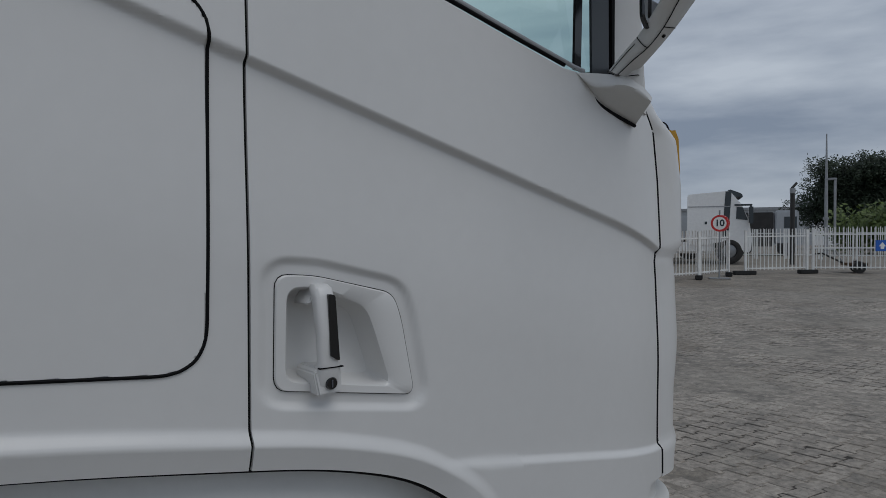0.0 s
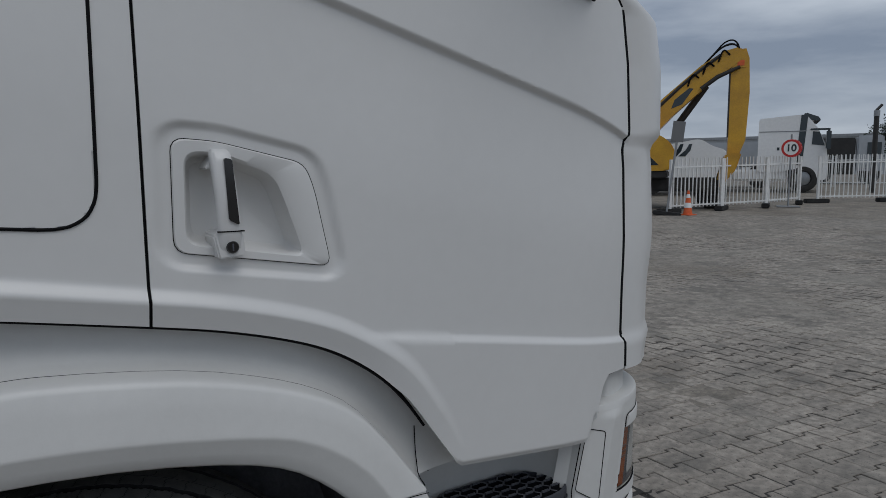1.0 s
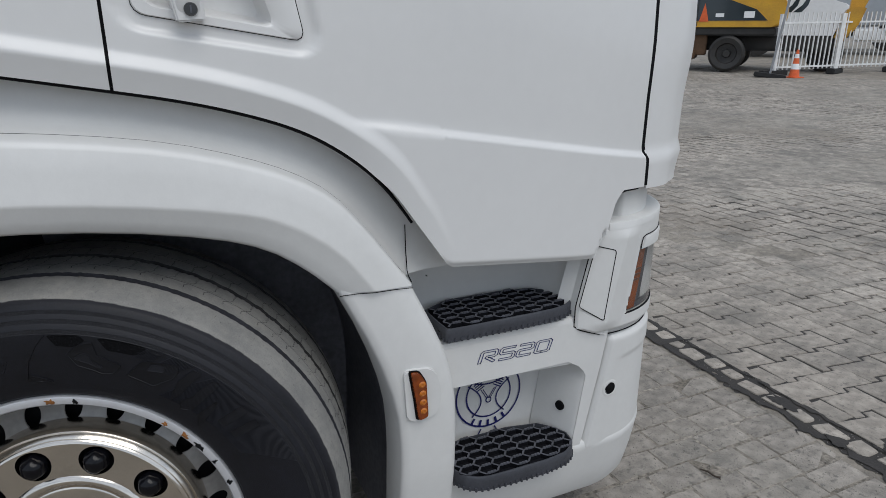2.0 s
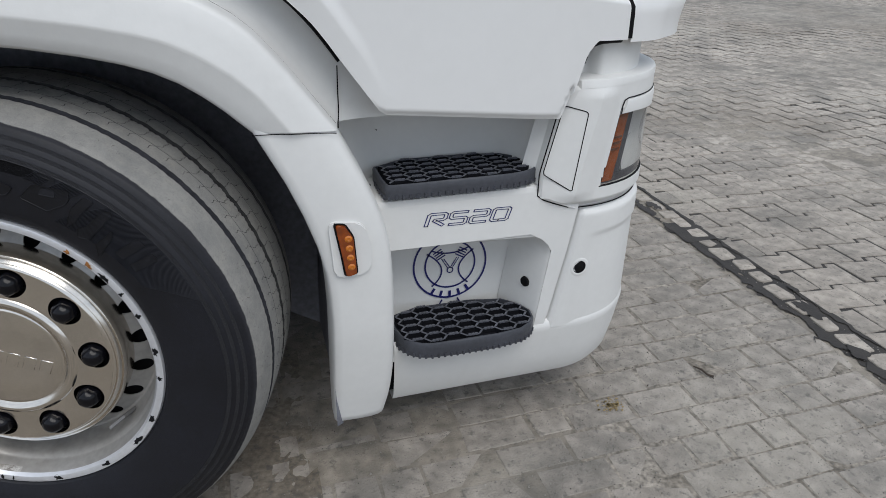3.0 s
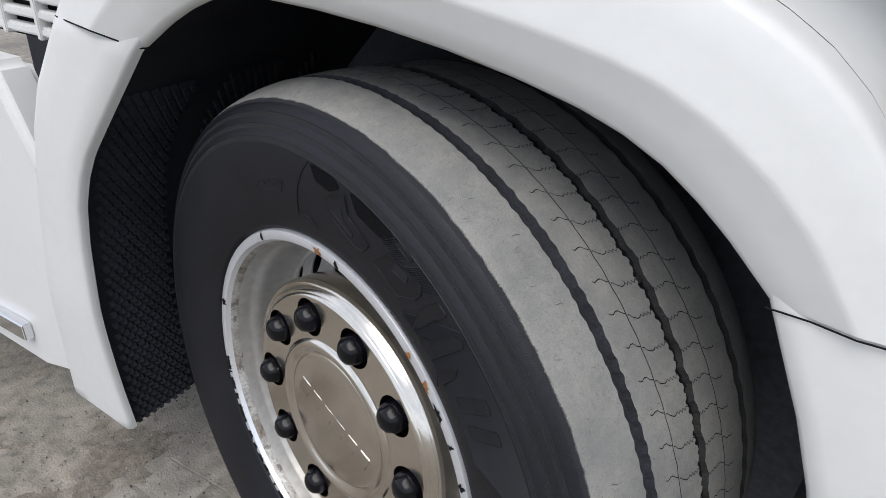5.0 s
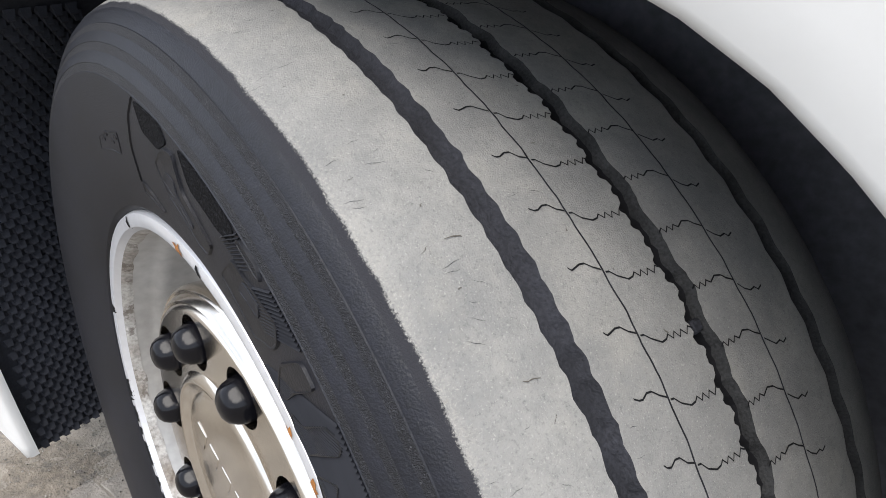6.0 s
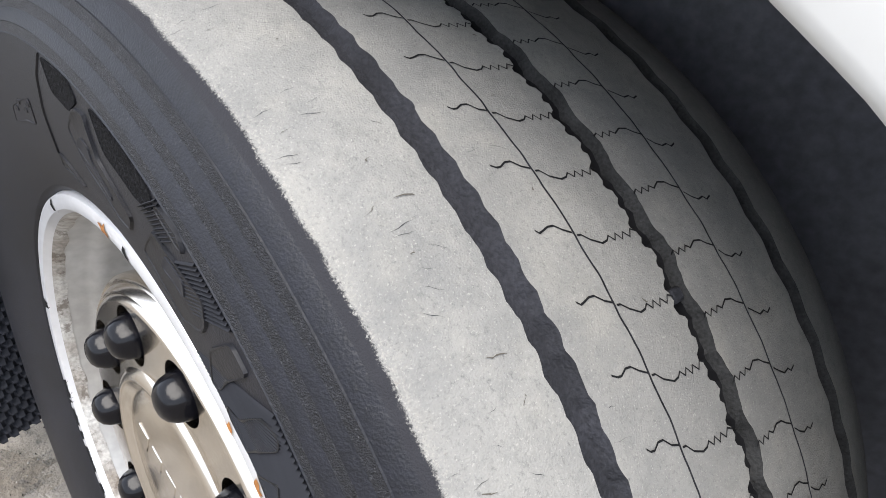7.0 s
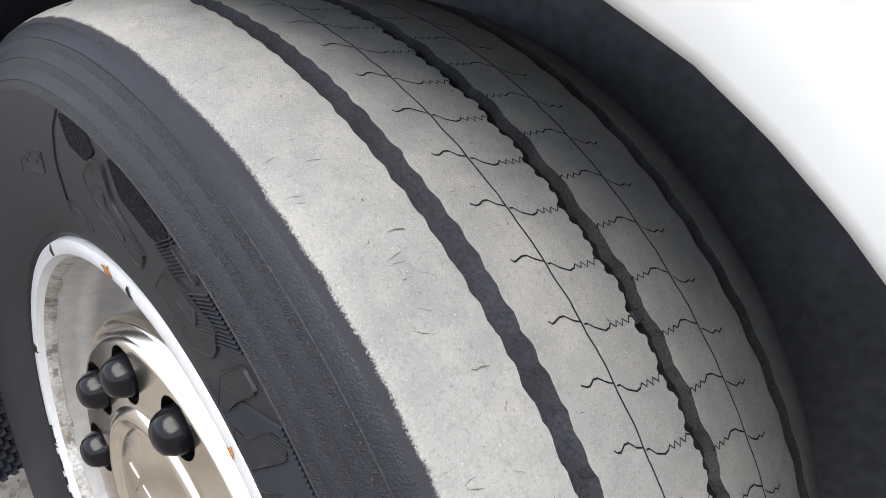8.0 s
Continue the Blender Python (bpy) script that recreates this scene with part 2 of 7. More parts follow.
DIRT = paving_material("grey_sandy_dirt", (0.26, 0.23, 0.19), (0.18, 0.158, 0.13), None, 0.0, 1.6)
EARTH = paving_material("trodden_brown_earth", (0.2, 0.172, 0.138), (0.135, 0.113, 0.088), None, 0.0, 5)
PAVER = paving_material("grey_concrete_paver", (0.362, 0.322, 0.276), (0.272, 0.242, 0.207), None)
SANDY_PAVER = paving_material("sandy_worn_paver", (0.32, 0.288, 0.25), (0.25, 0.224, 0.194), None, 0.22)
WET = material("wet_dark_joint", (0.032, 0.027, 0.023), 0.75, var=0.4, scale=12, fine=0.3, bump=0.3, bump_scale=120)
xs = sorted(set([-600, -250, -100, -40, -15, 40, 60, 100, 250, 600] + list(np.arange(-8, 34, 1.0))))
ys = sorted(set([-600, -250, -100, -40, -15, 40, 60, 100, 250, 600] + list(np.arange(-8, 30, 1.0))))
ground = part("ground", grid_bm([[(x, y, ground_z(x, y) - 0.006) for y in ys] for x in xs]), DIRT, None)
tagged(ground, "grey paved yard with sandy joints and damp patches", "ground", kind="structure")


# ---- the parked white truck ----
truck = thing("truck", "parked white tractor truck with grey-worn front tyre turned outward", "truck")


def crease_up(x):
    return 1.916 - 0.27 * x


def crease_low(x):
    return 1.283 - 0.163 * x


ARCH_EDGE = [(-1.1, 1.36), (-0.6, 1.372), (-0.35, 1.345), (-0.066, 1.296), (0.042, 1.276), (0.138, 1.251), (0.22, 1.223), (0.285, 1.189), (0.352, 1.14), (0.403, 1.083),
             (0.453, 1.009), (0.512, 0.925), (0.527, 0.914), (0.9, 0.878), (0.928, 0.941), (0.95, 1.009), (0.975, 1.033), (1.06, 1.028)]
ARCH_EDGE = [(p[0], p[1]) for p in rounded(ARCH_EDGE[:11], 2)] + ARCH_EDGE[11:]


def round_rect(pts, r, n=8):
    out = []
    m = len(pts)
    for i in range(m):
        p, a, b = Vector(pts[i]), Vector(pts[i - 1]), Vector(pts[(i + 1) % m])
        ra, rb = min(r, (a - p).length * 0.48), min(r, (b - p).length * 0.48)
        p0, p1 = p + (a - p).normalized() * ra, p + (b - p).normalized() * rb
        out += [p0 * (1 - t) ** 2 + 2 * p * t * (1 - t) + p1 * t * t for t in np.linspace(0, 1, n)]
    return out


RIM = round_rect([(-0.021, 1.411), (-0.018, 1.596), (0.052, 1.591), (0.205, 1.555), (0.222, 1.51), (0.251, 1.367)], 0.022, 6)
RIM2 = [(p[0], p[1]) for p in RIM]


def side_y(x, z):
    """The skin of the cab's flank: how far it lies inward."""
    zu, zl = crease_up(x), crease_low(x)
    if z > zu:
        y = 0.05 * (z - zu)
    else:
        k = step01(0, 0.013, zu - z)
        y = 0.013 * k * (1 - step01(0.015, 0.34, zu - z))
    edge = tab(x, ARCH_EDGE)
    front = step01(0.28, 0.42, x)
    y -= 0.013 * step01(-0.003, 0.011, zl - z) * front
    dist = max(z - edge, 0) if x < 0.9 else 1.0
    if x < 0.56:
        slope = (tab(x + 0.02, ARCH_EDGE) - tab(x - 0.02, ARCH_EDGE)) / 0.04
        dist *= math.cos(math.atan(slope))
        y -= (0.013 * (1 - step01(0.037, 0.064, dist)) - 0.012 * max(1 - dist / 0.038, 0)) * (1 - step01(0.4, 0.56, x)) * (1 - front * 0.45)
    if 0.5 < x < 0.93:
        y += 0.009 * (1 - step01(0.0, 0.014, z - edge)) * step01(0.5, 0.53, x)
    if x > 0.8:
        y += 0.75 * (x - 0.8) ** 2
    sd = poly_distance(x, z, RIM2) if -0.1 < x < 0.34 and 1.3 < z < 1.68 else 1
    y += 0.009 * (1 - step01(0.016, 0.03, sd))
    return y


FRONT_EDGE = [(1.0, 1.068), (1.09, 1.066), (1.123, 1.055), (1.24, 1.057), (1.37, 1.066), (1.54, 1.07), (1.59, 1.062), (1.635, 1.082), (1.8, 1.078), (1.93, 1.052), (1.98, 0.99), (2.2, 0.87)]
SILL = [(-1.1, 2.42), (0.345, 2.111), (0.541, 2.066), (0.722, 2.026), (0.86, 2.02), (1.1, 1.96)]


def flank(x0, x1, n_x, n_z, top, name, mat, keep=None, front=None, extra=()):
    xs = sorted(set(list(np.linspace(x0, x1, n_x)) + [float(v) for v in extra]))
    rows = []
    for x in xs:
        row = []
        for v in np.linspace(0, 1, n_z):
            zb = tab(x, ARCH_EDGE)
            low = tab(min(x, 0.9), ARCH_EDGE)
            z = max(low + (top(x) - low) * v, zb)
            xx = x0 + (x - x0) / (x1 - x0) * (front(z) - x0) if front else x
            row.append((xx, side_y(xx, z), z))
        rows.append(row)
    bm = grid_bm(rows, keep=keep)
    bmesh.ops.remove_doubles(bm, verts=bm.verts[:], dist=2e-4)
    bmesh.ops.delete(bm, geom=[f for f in bm.faces if f.calc_area() < 1e-8], context="FACES")
    return lip(bm, (0, 0.007, 0))


# rear flank of the cab with its stowage hatch
rear = part("rear_side_panel", flank(-1.1, -0.0655, 60, 260, lambda x: 2.42, "rear", PAINT), PAINT, truck)
HATCH = rounded([(-0.95, 1.52), (-0.95, 2.02), (-0.118, 2.012), (-0.128, 1.452)], 0, True)


hatch_line = round_rect(HATCH, 0.075)
hatch_poly = [(p[0], p[1]) for p in hatch_line]
hatch = part("stowage_hatch", grid_bm([[(x, side_y(x, z) - 0.0015, z) for z in np.linspace(1.44, 2.03, 130)] for x in np.linspace(-0.96, -0.11, 120)], keep=lambda c: poly_distance(c.x, c.z, hatch_poly) < -0.002), PAINT, truck)
part("hatch_seal", tube([(p[0], side_y(p[0], p[1]) - 0.0005, p[1]) for p in [Vector(v) for v in even(hatch_line, 260, True)] + hatch_line[:1]], 0.003, 6, caps=False), BLACK, hatch, "black rubber seal")

# door
door = part("door", flank(-0.0602, 1.06, 150, 330, lambda x: tab(x, SILL), "door", PAINT,
                          keep=lambda c: poly_distance(c.x, c.z, RIM2) > -0.008,
                          front=lambda z: tab(z, FRONT_EDGE), extra=(0.512, 0.527, 0.9, 0.91, 0.92, 0.93, 0.94)), PAINT, truck)
part("door_seal", grid_bm([[(x, side_y(-0.06, z) + 0.006, z) for z in np.linspace(1.3005, 2.4, 60)] for x in (-0.075, -0.05)]), BLACK, door, "black rubber door seal")
part("front_door_seal", grid_bm([[(tab(z, FRONT_EDGE) + dx, side_y(tab(z, FRONT_EDGE), z) + 0.003, z) for z in np.linspace(1.03, 1.98, 60)] for dx in (-0.002, 0.012)]), BLACK, door, "black rubber door seal")

# black tube drawn for the shadow gap below the door's lower edge
part("arch_edge_shade", tube([(x, 0.012, tab(x, ARCH_EDGE) - 0.001) for x in np.linspace(-0.9, 0.447, 90)], [0.003 + 0.0035 * k / 89 * step01(89, 80, k) for k in range(90)], 8), BLACK, door, "dark line along the edge gap")

# grip recess, grip and lock
loop = even(RIM, 96, True)
mid = Vector((0.105, 1.485))
INNER = even(round_rect([(0.0, 1.424), (0.003, 1.572), (0.055, 1.571), (0.148, 1.535), (0.165, 1.495), (0.2, 1.39)], 0.022, 6), 96, True)
bowl = []
for k, y in ((0.0, 0.012), (0.02, 0.0025), (0.1, 0.0), (0.86, 0.0005), (1.0, 0.004)):
    bowl.append([(a.lerp(b, k)[0], 0.004 + y, a.lerp(b, k)[1]) for a, b in zip(loop, INNER)])
for k, y in ((0.97, 0.02), (0.93, 0.045), (0.84, 0.06), (0.5, 0.066), (0.02, 0.066)):
    bowl.append([((mid + (p - mid) * k)[0], y, (mid + (p - mid) * k)[1]) for p in INNER])
grip_bowl = part("grip_bowl", grid_bm(bowl, False, True), PAINT, door)
part("bowl_seal", tube([(p[0], 0.0085, p[1]) for p in loop + loop[:1]], 0.0009, 6, caps=False), BLACK, grip_bowl)
sect = []
for z, xm, w, y, d in ((1.578, 0.054, 0.012, -0.012, 0.02), (1.572, 0.054, 0.0165, -0.022, 0.03), (1.555, 0.0545, 0.0175, -0.028, 0.026), (1.5, 0.059, 0.018, -0.03, 0.02), (1.45, 0.0625, 0.0185, -0.028, 0.02),
                       (1.438, 0.0625, 0.021, -0.026, 0.03), (1.415, 0.063, 0.022, -0.022, 0.04), (1.4, 0.063, 0.0205, -0.014, 0.04)):
    sect.append([(xm + w * math.copysign(abs(math.cos(a)) ** 0.5, math.cos(a)), y + d / 2 + d / 2 * math.copysign(abs(math.sin(a)) ** 0.6, math.sin(a)), z) for a in np.linspace(0, 2 * math.pi, 20, endpoint=False)])
gb = grid_bm(sect, False, True)
gb.verts.ensure_lookup_table()
gb.faces.new(gb.verts[:20])
gb.faces.new(gb.verts[-20:])
grip = part("grip", gb, PAINT, door)
part("grip_mount", slab([(0.03, 1.545), (0.05, 1.575), (0.075, 1.57), (0.072, 1.545)], -0.005, 0.05, "y", 0.003), PAINT, grip)
part("grip_foot", slab([(0.036, 1.436), (0.044, 1.444), (0.086, 1.44), (0.087, 1.4), (0.044, 1.397)], -0.02, 0.05, "y", 0.003), PAINT, grip)
part("grip_inlay", slab(round_rect([(0.0555, 1.5635), (0.0685, 1.561), (0.0765, 1.4535), (0.0595, 1.4625)], 0.004, 4), -0.0322, -0.024, "y", 0.0012), GLOSS_BLACK, grip, "gloss black inlay")
part("grip_seam", box(0.042, 0.085, -0.0275, -0.02, 1.4425, 1.4445), BLACK, grip)
part("lock", lathe([(0.0, 0.0), (0.0, 0.009), (-0.002, 0.0105), (-0.012, 0.0105)], 24), GLOSS_BLACK, grip, "black key lock").location = (0.0655, -0.0255, 1.417)
part("key_slot", box(-0.0012, 0.0012, -0.0012, 0.001, -0.006, 0.006), STEP_RIB, bpy.data.objects["lock"])

# front corner of the cab
def corner(u, z, cx=1.06, y0=0.055, r=0.245, zc=0.0):
    """Round the corner: u is metres along the skin from the door's front edge."""
    a = u / r
    if a < math.pi / 2:
        return cx + r * math.sin(a), y0 + r * (1 - math.cos(a))
    return cx + r, y0 + r + (u - r * math.pi / 2)


rows = []
for u in list(np.linspace(0, 0.4, 32)) + [0.7, 1.2, 2.0]:
    row = []
    for z in np.linspace(1.022, 2.12, 80):
        start = tab(z, FRONT_EDGE) + 0.0095
        x, y = corner(u, z)
        base = side_y(start, z)
        k = 1 - step01(0.0, 0.12, u)
        zu, zl = crease_up(1.05), crease_low(1.05)
        inset = 0.012 * step01(0, 0.03, zu - z) * (1 - step01(0.04, 0.3, zu - z)) + 0.006 * step01(0.02, -0.01, zl - z)
        w = min(u / 0.12, 1)
        fx = start + (x - 1.06) 
        row.append((fx + (0.012 + 0.008 * step01(1.2, 1.35, z) + 0.004 * step01(1.5, 1.62, z)) * w - inset * w * 0.8 - 0.02 * step01(1.13, 1.03, z) * w + (0.0 if z < 1.92 else -(z - 1.92) * 0.4), base * (1 - w) + (y + inset * 0.6) * w, z))
    rows.append(row)
part("front_corner_panel", lip(grid_bm(rows), (0, 0.007, 0)), PAINT, truck)

# window, pillar and mirror
pane = grid_bm([[(x, 0.032 + 0.06 * v, tab(x, SILL) + 0.62 * v) for v in np.linspace(0, 1, 10)] for x in np.linspace(-0.03, 0.80, 14)])
window = part("window_pane", lip(pane, (0, 0.005, 0)), GLASS, door, "green tinted side window")
window.visible_shadow = False
sill_xs = np.linspace(-0.05, 0.735, 24)
part("sill_strip", tube([(x, 0.02, tab(x, SILL) - 0.003) for x in sill_xs[:-2]], 0.0045, 8), BLACK, door, "black window weather strip")
part("sill_moulding", grid_bm([[(x, 0.018 + dy, tab(x, SILL) + dz) for dy, dz in ((0.004, 0.0), (0.0, 0.005), (0.002, 0.011), (0.012, 0.0155), (0.016, 0.0155))] for x in sill_xs]), SILL_TRIM, door, "satin grey window moulding", smooth=70)
part("window_bar", slab([(0.698, 2.03), (0.724, 2.03), (0.741, 2.6), (0.713, 2.6)], 0.02, 0.027, "y", 0.002), GLOSS_BLACK, door, "black quarter window bar")
part("window_frame", slab([(0.768, 2.02), (0.834, 2.02), (0.826, 2.62), (0.76, 2.62)], 0.028, 0.035, "y", 0.002), FRAME_GREY, door, "charcoal window frame")
part("frame_seal", slab([(0.835, 2.02), (0.85, 2.02), (0.852, 2.62), (0.828, 2.62)], 0.024, 0.036, "y", 0.003), BLACK, door, "black window seal")
part("pillar", slab([(0.851, 2.0), (1.0, 1.95), (0.935, 2.62), (0.853, 2.62)], 0.035, 0.12, "y", 0.01), PAINT, truck)


# the bracket's cross-section runs from the seal over a fold and the top back to the skin
low = rounded([(0.705, 0.02, 2.023), (0.755, 0.018, 1.989), (0.78, 0.015, 1.964), (0.826, 0.014, 1.9486), (0.868, 0.014, 1.9387), (0.914, 0.014, 1.9273)], 3)
fold = rounded([(0.7, 0.014, 2.022), (0.737, 0.0, 1.9896), (0.752, -0.03, 1.9916), (0.789, -0.055, 1.9948), (0.834, -0.06, 1.9823), (0.88, -0.055, 1.9683)], 3)
brim = rounded([(0.704, 0.016, 2.024), (0.731, 0.002, 2.0243), (0.774, -0.02, 2.0246), (0.826, -0.035, 2.023), (0.862, -0.04, 2.0116), (0.906, -0.04, 1.9846)], 3)
rear = [Vector((p.x + 0.015, 0.05, p.z)) for p in brim]
shell = []
for a, b, c, d in zip(low, fold, brim, rear):
    shell.append([a] + [a.lerp(b, k) for k in (0.25, 0.5, 0.75, 0.92)] + [b.lerp(c, 0.06), b.lerp(c, 0.35), b.lerp(c, 0.7), b.lerp(c, 0.92), c.lerp(d, 0.06), c.lerp(d, 0.5), d])
tip = [p + Vector((0.006, 0.012, 0.0)) for p in shell[-1]]
middle = sum(tip, Vector()) / len(tip)
shell += [[p.lerp(middle, 0.12) for p in tip], [p.lerp(middle, 0.96) for p in tip]]
mirror = part("mirror_bracket", grid_bm(shell), PLASTIC, truck, "white plastic mirror bracket", smooth=75)
part("bracket_seal", tube([p + Vector((-0.003, -0.001, -0.003)) for p in low], [0.0018 + 0.0025 * step01(0.2, 0.5, k / len(low)) for k in range(len(low))], 6), BLACK, mirror, "black seal")
part("arm_socket", tube([(0.851, -0.008, 1.99), (0.852, -0.012, 2.02), (0.853, -0.016, 2.054)], [0.034, 0.033, 0.031], 20), PLASTIC, mirror, smooth=60)
part("socket_seam", tube([(0.8025, -0.05, 2.0176), (0.838, -0.048, 2.0255), (0.88, -0.032, 2.032)], 0.0012, 5), BLACK, mirror, "dark seam")

# the arm: outer edge, proud fold, inner edge and back at each station
arm_keys = (
    ((0.776, -0.015, 2.032), (0.783, -0.035, 2.020), (0.859, -0.015, 2.0265)),
    ((0.775, -0.05, 2.060), (0.791, -0.07, 2.047), (0.856, -0.05, 2.0466)),
    ((0.772, -0.1, 2.0926), (0.781, -0.12, 2.063), (0.855, -0.1, 2.084)),
    ((0.755, -0.14, 2.1176), (0.782, -0.16, 2.101), (0.854, -0.14, 2.1155)),
    ((0.736, -0.18, 2.142), (0.767, -0.2, 2.139), (0.868, -0.18, 2.169)),
    ((0.690, -0.24, 2.175), (0.7445, -0.26, 2.182), (0.855, -0.24, 2.215)),
)
rails = [rounded([Vector(k[i]) for k in arm_keys], 2) for i in range(3)]
arm_rows = []
for a, b, c in zip(*rails):
    back = (a + c) / 2 + Vector((0, 0.035, 0.012))
    arm_rows.append([a.lerp(b, 0.1), a.lerp(b, 0.5), a.lerp(b, 0.9), b.lerp(c, 0.06), b.lerp(c, 0.3), b.lerp(c, 0.6), b.lerp(c, 0.93), c.lerp(back, 0.1), c.lerp(back, 0.6), back, back.lerp(a, 0.5), back.lerp(a, 0.92)])
part("mirror_arm", grid_bm(arm_rows, False, True), PLASTIC, mirror, smooth=70)
part("arm_fold_seam", tube([p + Vector((-0.001, -0.0005, 0)) for p in rails[1][:-4]], 0.0012, 5), BLACK, mirror, "dark seam")
part("arm_edge_seam", tube([a.lerp(b, 0.18) + Vector((0, -0.001, 0)) for a, b in list(zip(rails[0], rails[1]))[:9]], 0.001, 5), BLACK, mirror, "dark seam")
part("arm_joint", tube([rails[0][9].lerp(rails[1][9], k) + Vector((-0.0005, -0.001, -0.004 * math.sin(math.pi * k))) for k in (0.0, 0.25, 0.5, 0.75, 1.0)], 0.001, 5), BLACK, mirror, "dark seam")
part("arm_cross_joint", tube([rails[1][13].lerp(rails[2][13], k) + Vector((0, -0.001, 0)) for k in (0.0, 0.4, 0.9)], 0.001, 5), BLACK, mirror, "dark seam")
part("arm_plug", box(0.805, 0.817, -0.137, -0.13, 2.084, 2.094, 0.003), BLACK, mirror, "small black plug")
part("mirror_frame", slab([(p[0], p[1]) for p in round_rect([(0.74, 2.29), (0.744, 2.118), (0.764, 2.093), (0.925, 2.29)], 0.009, 5)], -0.128, -0.121, "y", 0.002), GLOSS_BLACK, mirror, "black mirror frame")
part("mirror_glass", slab([(p[0], p[1]) for p in round_rect([(0.744, 2.28), (0.748, 2.12), (0.762, 2.103), (0.9, 2.28)], 0.008, 5)], -0.131, -0.127, "y", 0.001), CHROME, mirror, "mirror glass")
part("glass_divider", slab([(0.764, 2.28), (0.77, 2.28), (0.767, 2.112), (0.763, 2.12)], -0.134, -0.1315, "y"), GLOSS_BLACK, mirror, "black divider")
part("mirror_housing", slab([(0.7, 2.24), (0.84, 2.24), (0.94, 2.62), (0.72, 2.62)], -0.33, -0.1, "y", 0.03), PLASTIC, mirror, "white mirror housing")

# closed walls of the cab behind the skin
part("cab_floor", box(-1.1, 1.18, 0.2, 2.4, 1.128, 1.168), UNDER, truck)
part("cab_roof", box(-1.1, 0.75, 0.1, 2.42, 3.05, 3.12, 0.03), PAINT, truck)
part("cab_rear_wall", box(-1.14, -1.1, 0.03, 2.45, 1.36, 3.1), PAINT, truck)
part("upper_side_wall", slab([(-1.1, 2.42), (-0.05, 2.42), (-0.05, 2.66), (0.93, 2.66), (0.75, 3.05), (-1.1, 3.05)], 0.08, 0.12, "y"), PAINT, truck)
part("far_side_wall", slab([(-1.1, 1.3), (1.2, 1.05), (1.2, 1.95), (0.35, 2.1), (0.1, 2.1), (0.1, 2.66), (0.93, 2.66), (0.75, 3.05), (-1.1, 3.05)], 2.42, 2.45, "y"), PAINT, truck)

# wheel-arch extension: lower edge, soft fold, ridge, cove up to the cab
ARC_IN = even(rounded([(-0.505, 1.003), (-0.43, 1.052), (-0.355, 1.083), (-0.255, 1.086), (-0.091, 1.071), (0.063, 1.041), (0.15, 1.01), (0.218, 0.962), (0.277, 0.904)], 1), 60)
ARC_MID = even(rounded([(-0.58, 1.02), (-0.48, 1.1), (-0.36, 1.135), (-0.236, 1.137), (-0.084, 1.122), (0.087, 1.094), (0.182, 1.066), (0.282, 0.996), (0.347, 0.905)], 1), 60)
ARC_TOP = even(rounded([(-0.685, 1.025), (-0.58, 1.145), (-0.44, 1.22), (-0.274, 1.236), (-0.122, 1.223), (0.01, 1.203), (0.128, 1.17), (0.215, 1.135), (0.285, 1.09), (0.345, 1.02), (0.395, 0.95), (0.434, 0.897)], 1), 60)


def arch_rows(inner, middle, top, cove=True):
    rows = []
    for i in range(len(inner)):
        a, m, t = inner[i], middle[i], top[i]
        o = (t - a).normalized()
        row = [(a[0], -0.015, a[1]), (a[0], -0.02, a[1]), (a[0] + o[0] * 0.004, -0.027, a[1] + o[1] * 0.004)]
        row += [(a.lerp(m, k)[0], -0.028 - 0.0195 * k, a.lerp(m, k)[1]) for k in (0.12, 0.5, 0.9, 0.97)]
        row += [(m.lerp(t, k)[0], -0.047 + 0.017 * k, m.lerp(t, k)[1]) for k in (0.02, 0.08, 0.5, 0.86)]
        for k, y in ((0.965, -0.0285), (0.985, -0.023), (1.0, -0.012), (1.012, 0.004)):
            row.append((a.lerp(t, k)[0], y, a.lerp(t, k)[1]))
        if cove:
            for d, y in ((0.004, 0.022), (0.008, 0.034), (0.02, 0.044), (0.06, 0.058), (0.14, 0.072)):
                row.append((t[0] + o[0] * d, y, t[1] + o[1] * d))
        rows.append(row)
    return rows


ARCH_ROWS = arch_rows(ARC_IN, ARC_MID, ARC_TOP)
arch = part("arch_extension", grid_bm(ARCH_ROWS), PLASTIC, truck, "white plastic wheel arch extension", smooth=60)
part("arch_top_seam", tube([(r[14][0], r[14][1] + 0.014, r[14][2] + 0.001) for r in ARCH_ROWS[4:]], 0.0011, 5), BLACK, arch, "thin dark seam")


def tuck(rows, shift):
    """Lets a guard start a little behind the edge of the arch extension."""
    s = Vector(shift)
    return [[tuple(Vector(p) + s) for p in rows[0]]] + rows


# lower front guard with its side marker
GI = even(rounded([(0.281, 0.9), (0.343, 0.772), (0.388, 0.629), (0.396, 0.515), (0.393, 0.398), (0.389, 0.29), (0.388, 0.182)], 1), 50)
GO = even(rounded([(0.436, 0.893), (0.497, 0.764), (0.522, 0.69), (0.535, 0.601), (0.535, 0.344), (0.528, 0.25), (0.512, 0.182)], 1), 50)


def guard_y(z):
    return -0.047 + 0.16 * (z - 0.62) ** 2 + 0.06 * max(0.45 - z, 0)


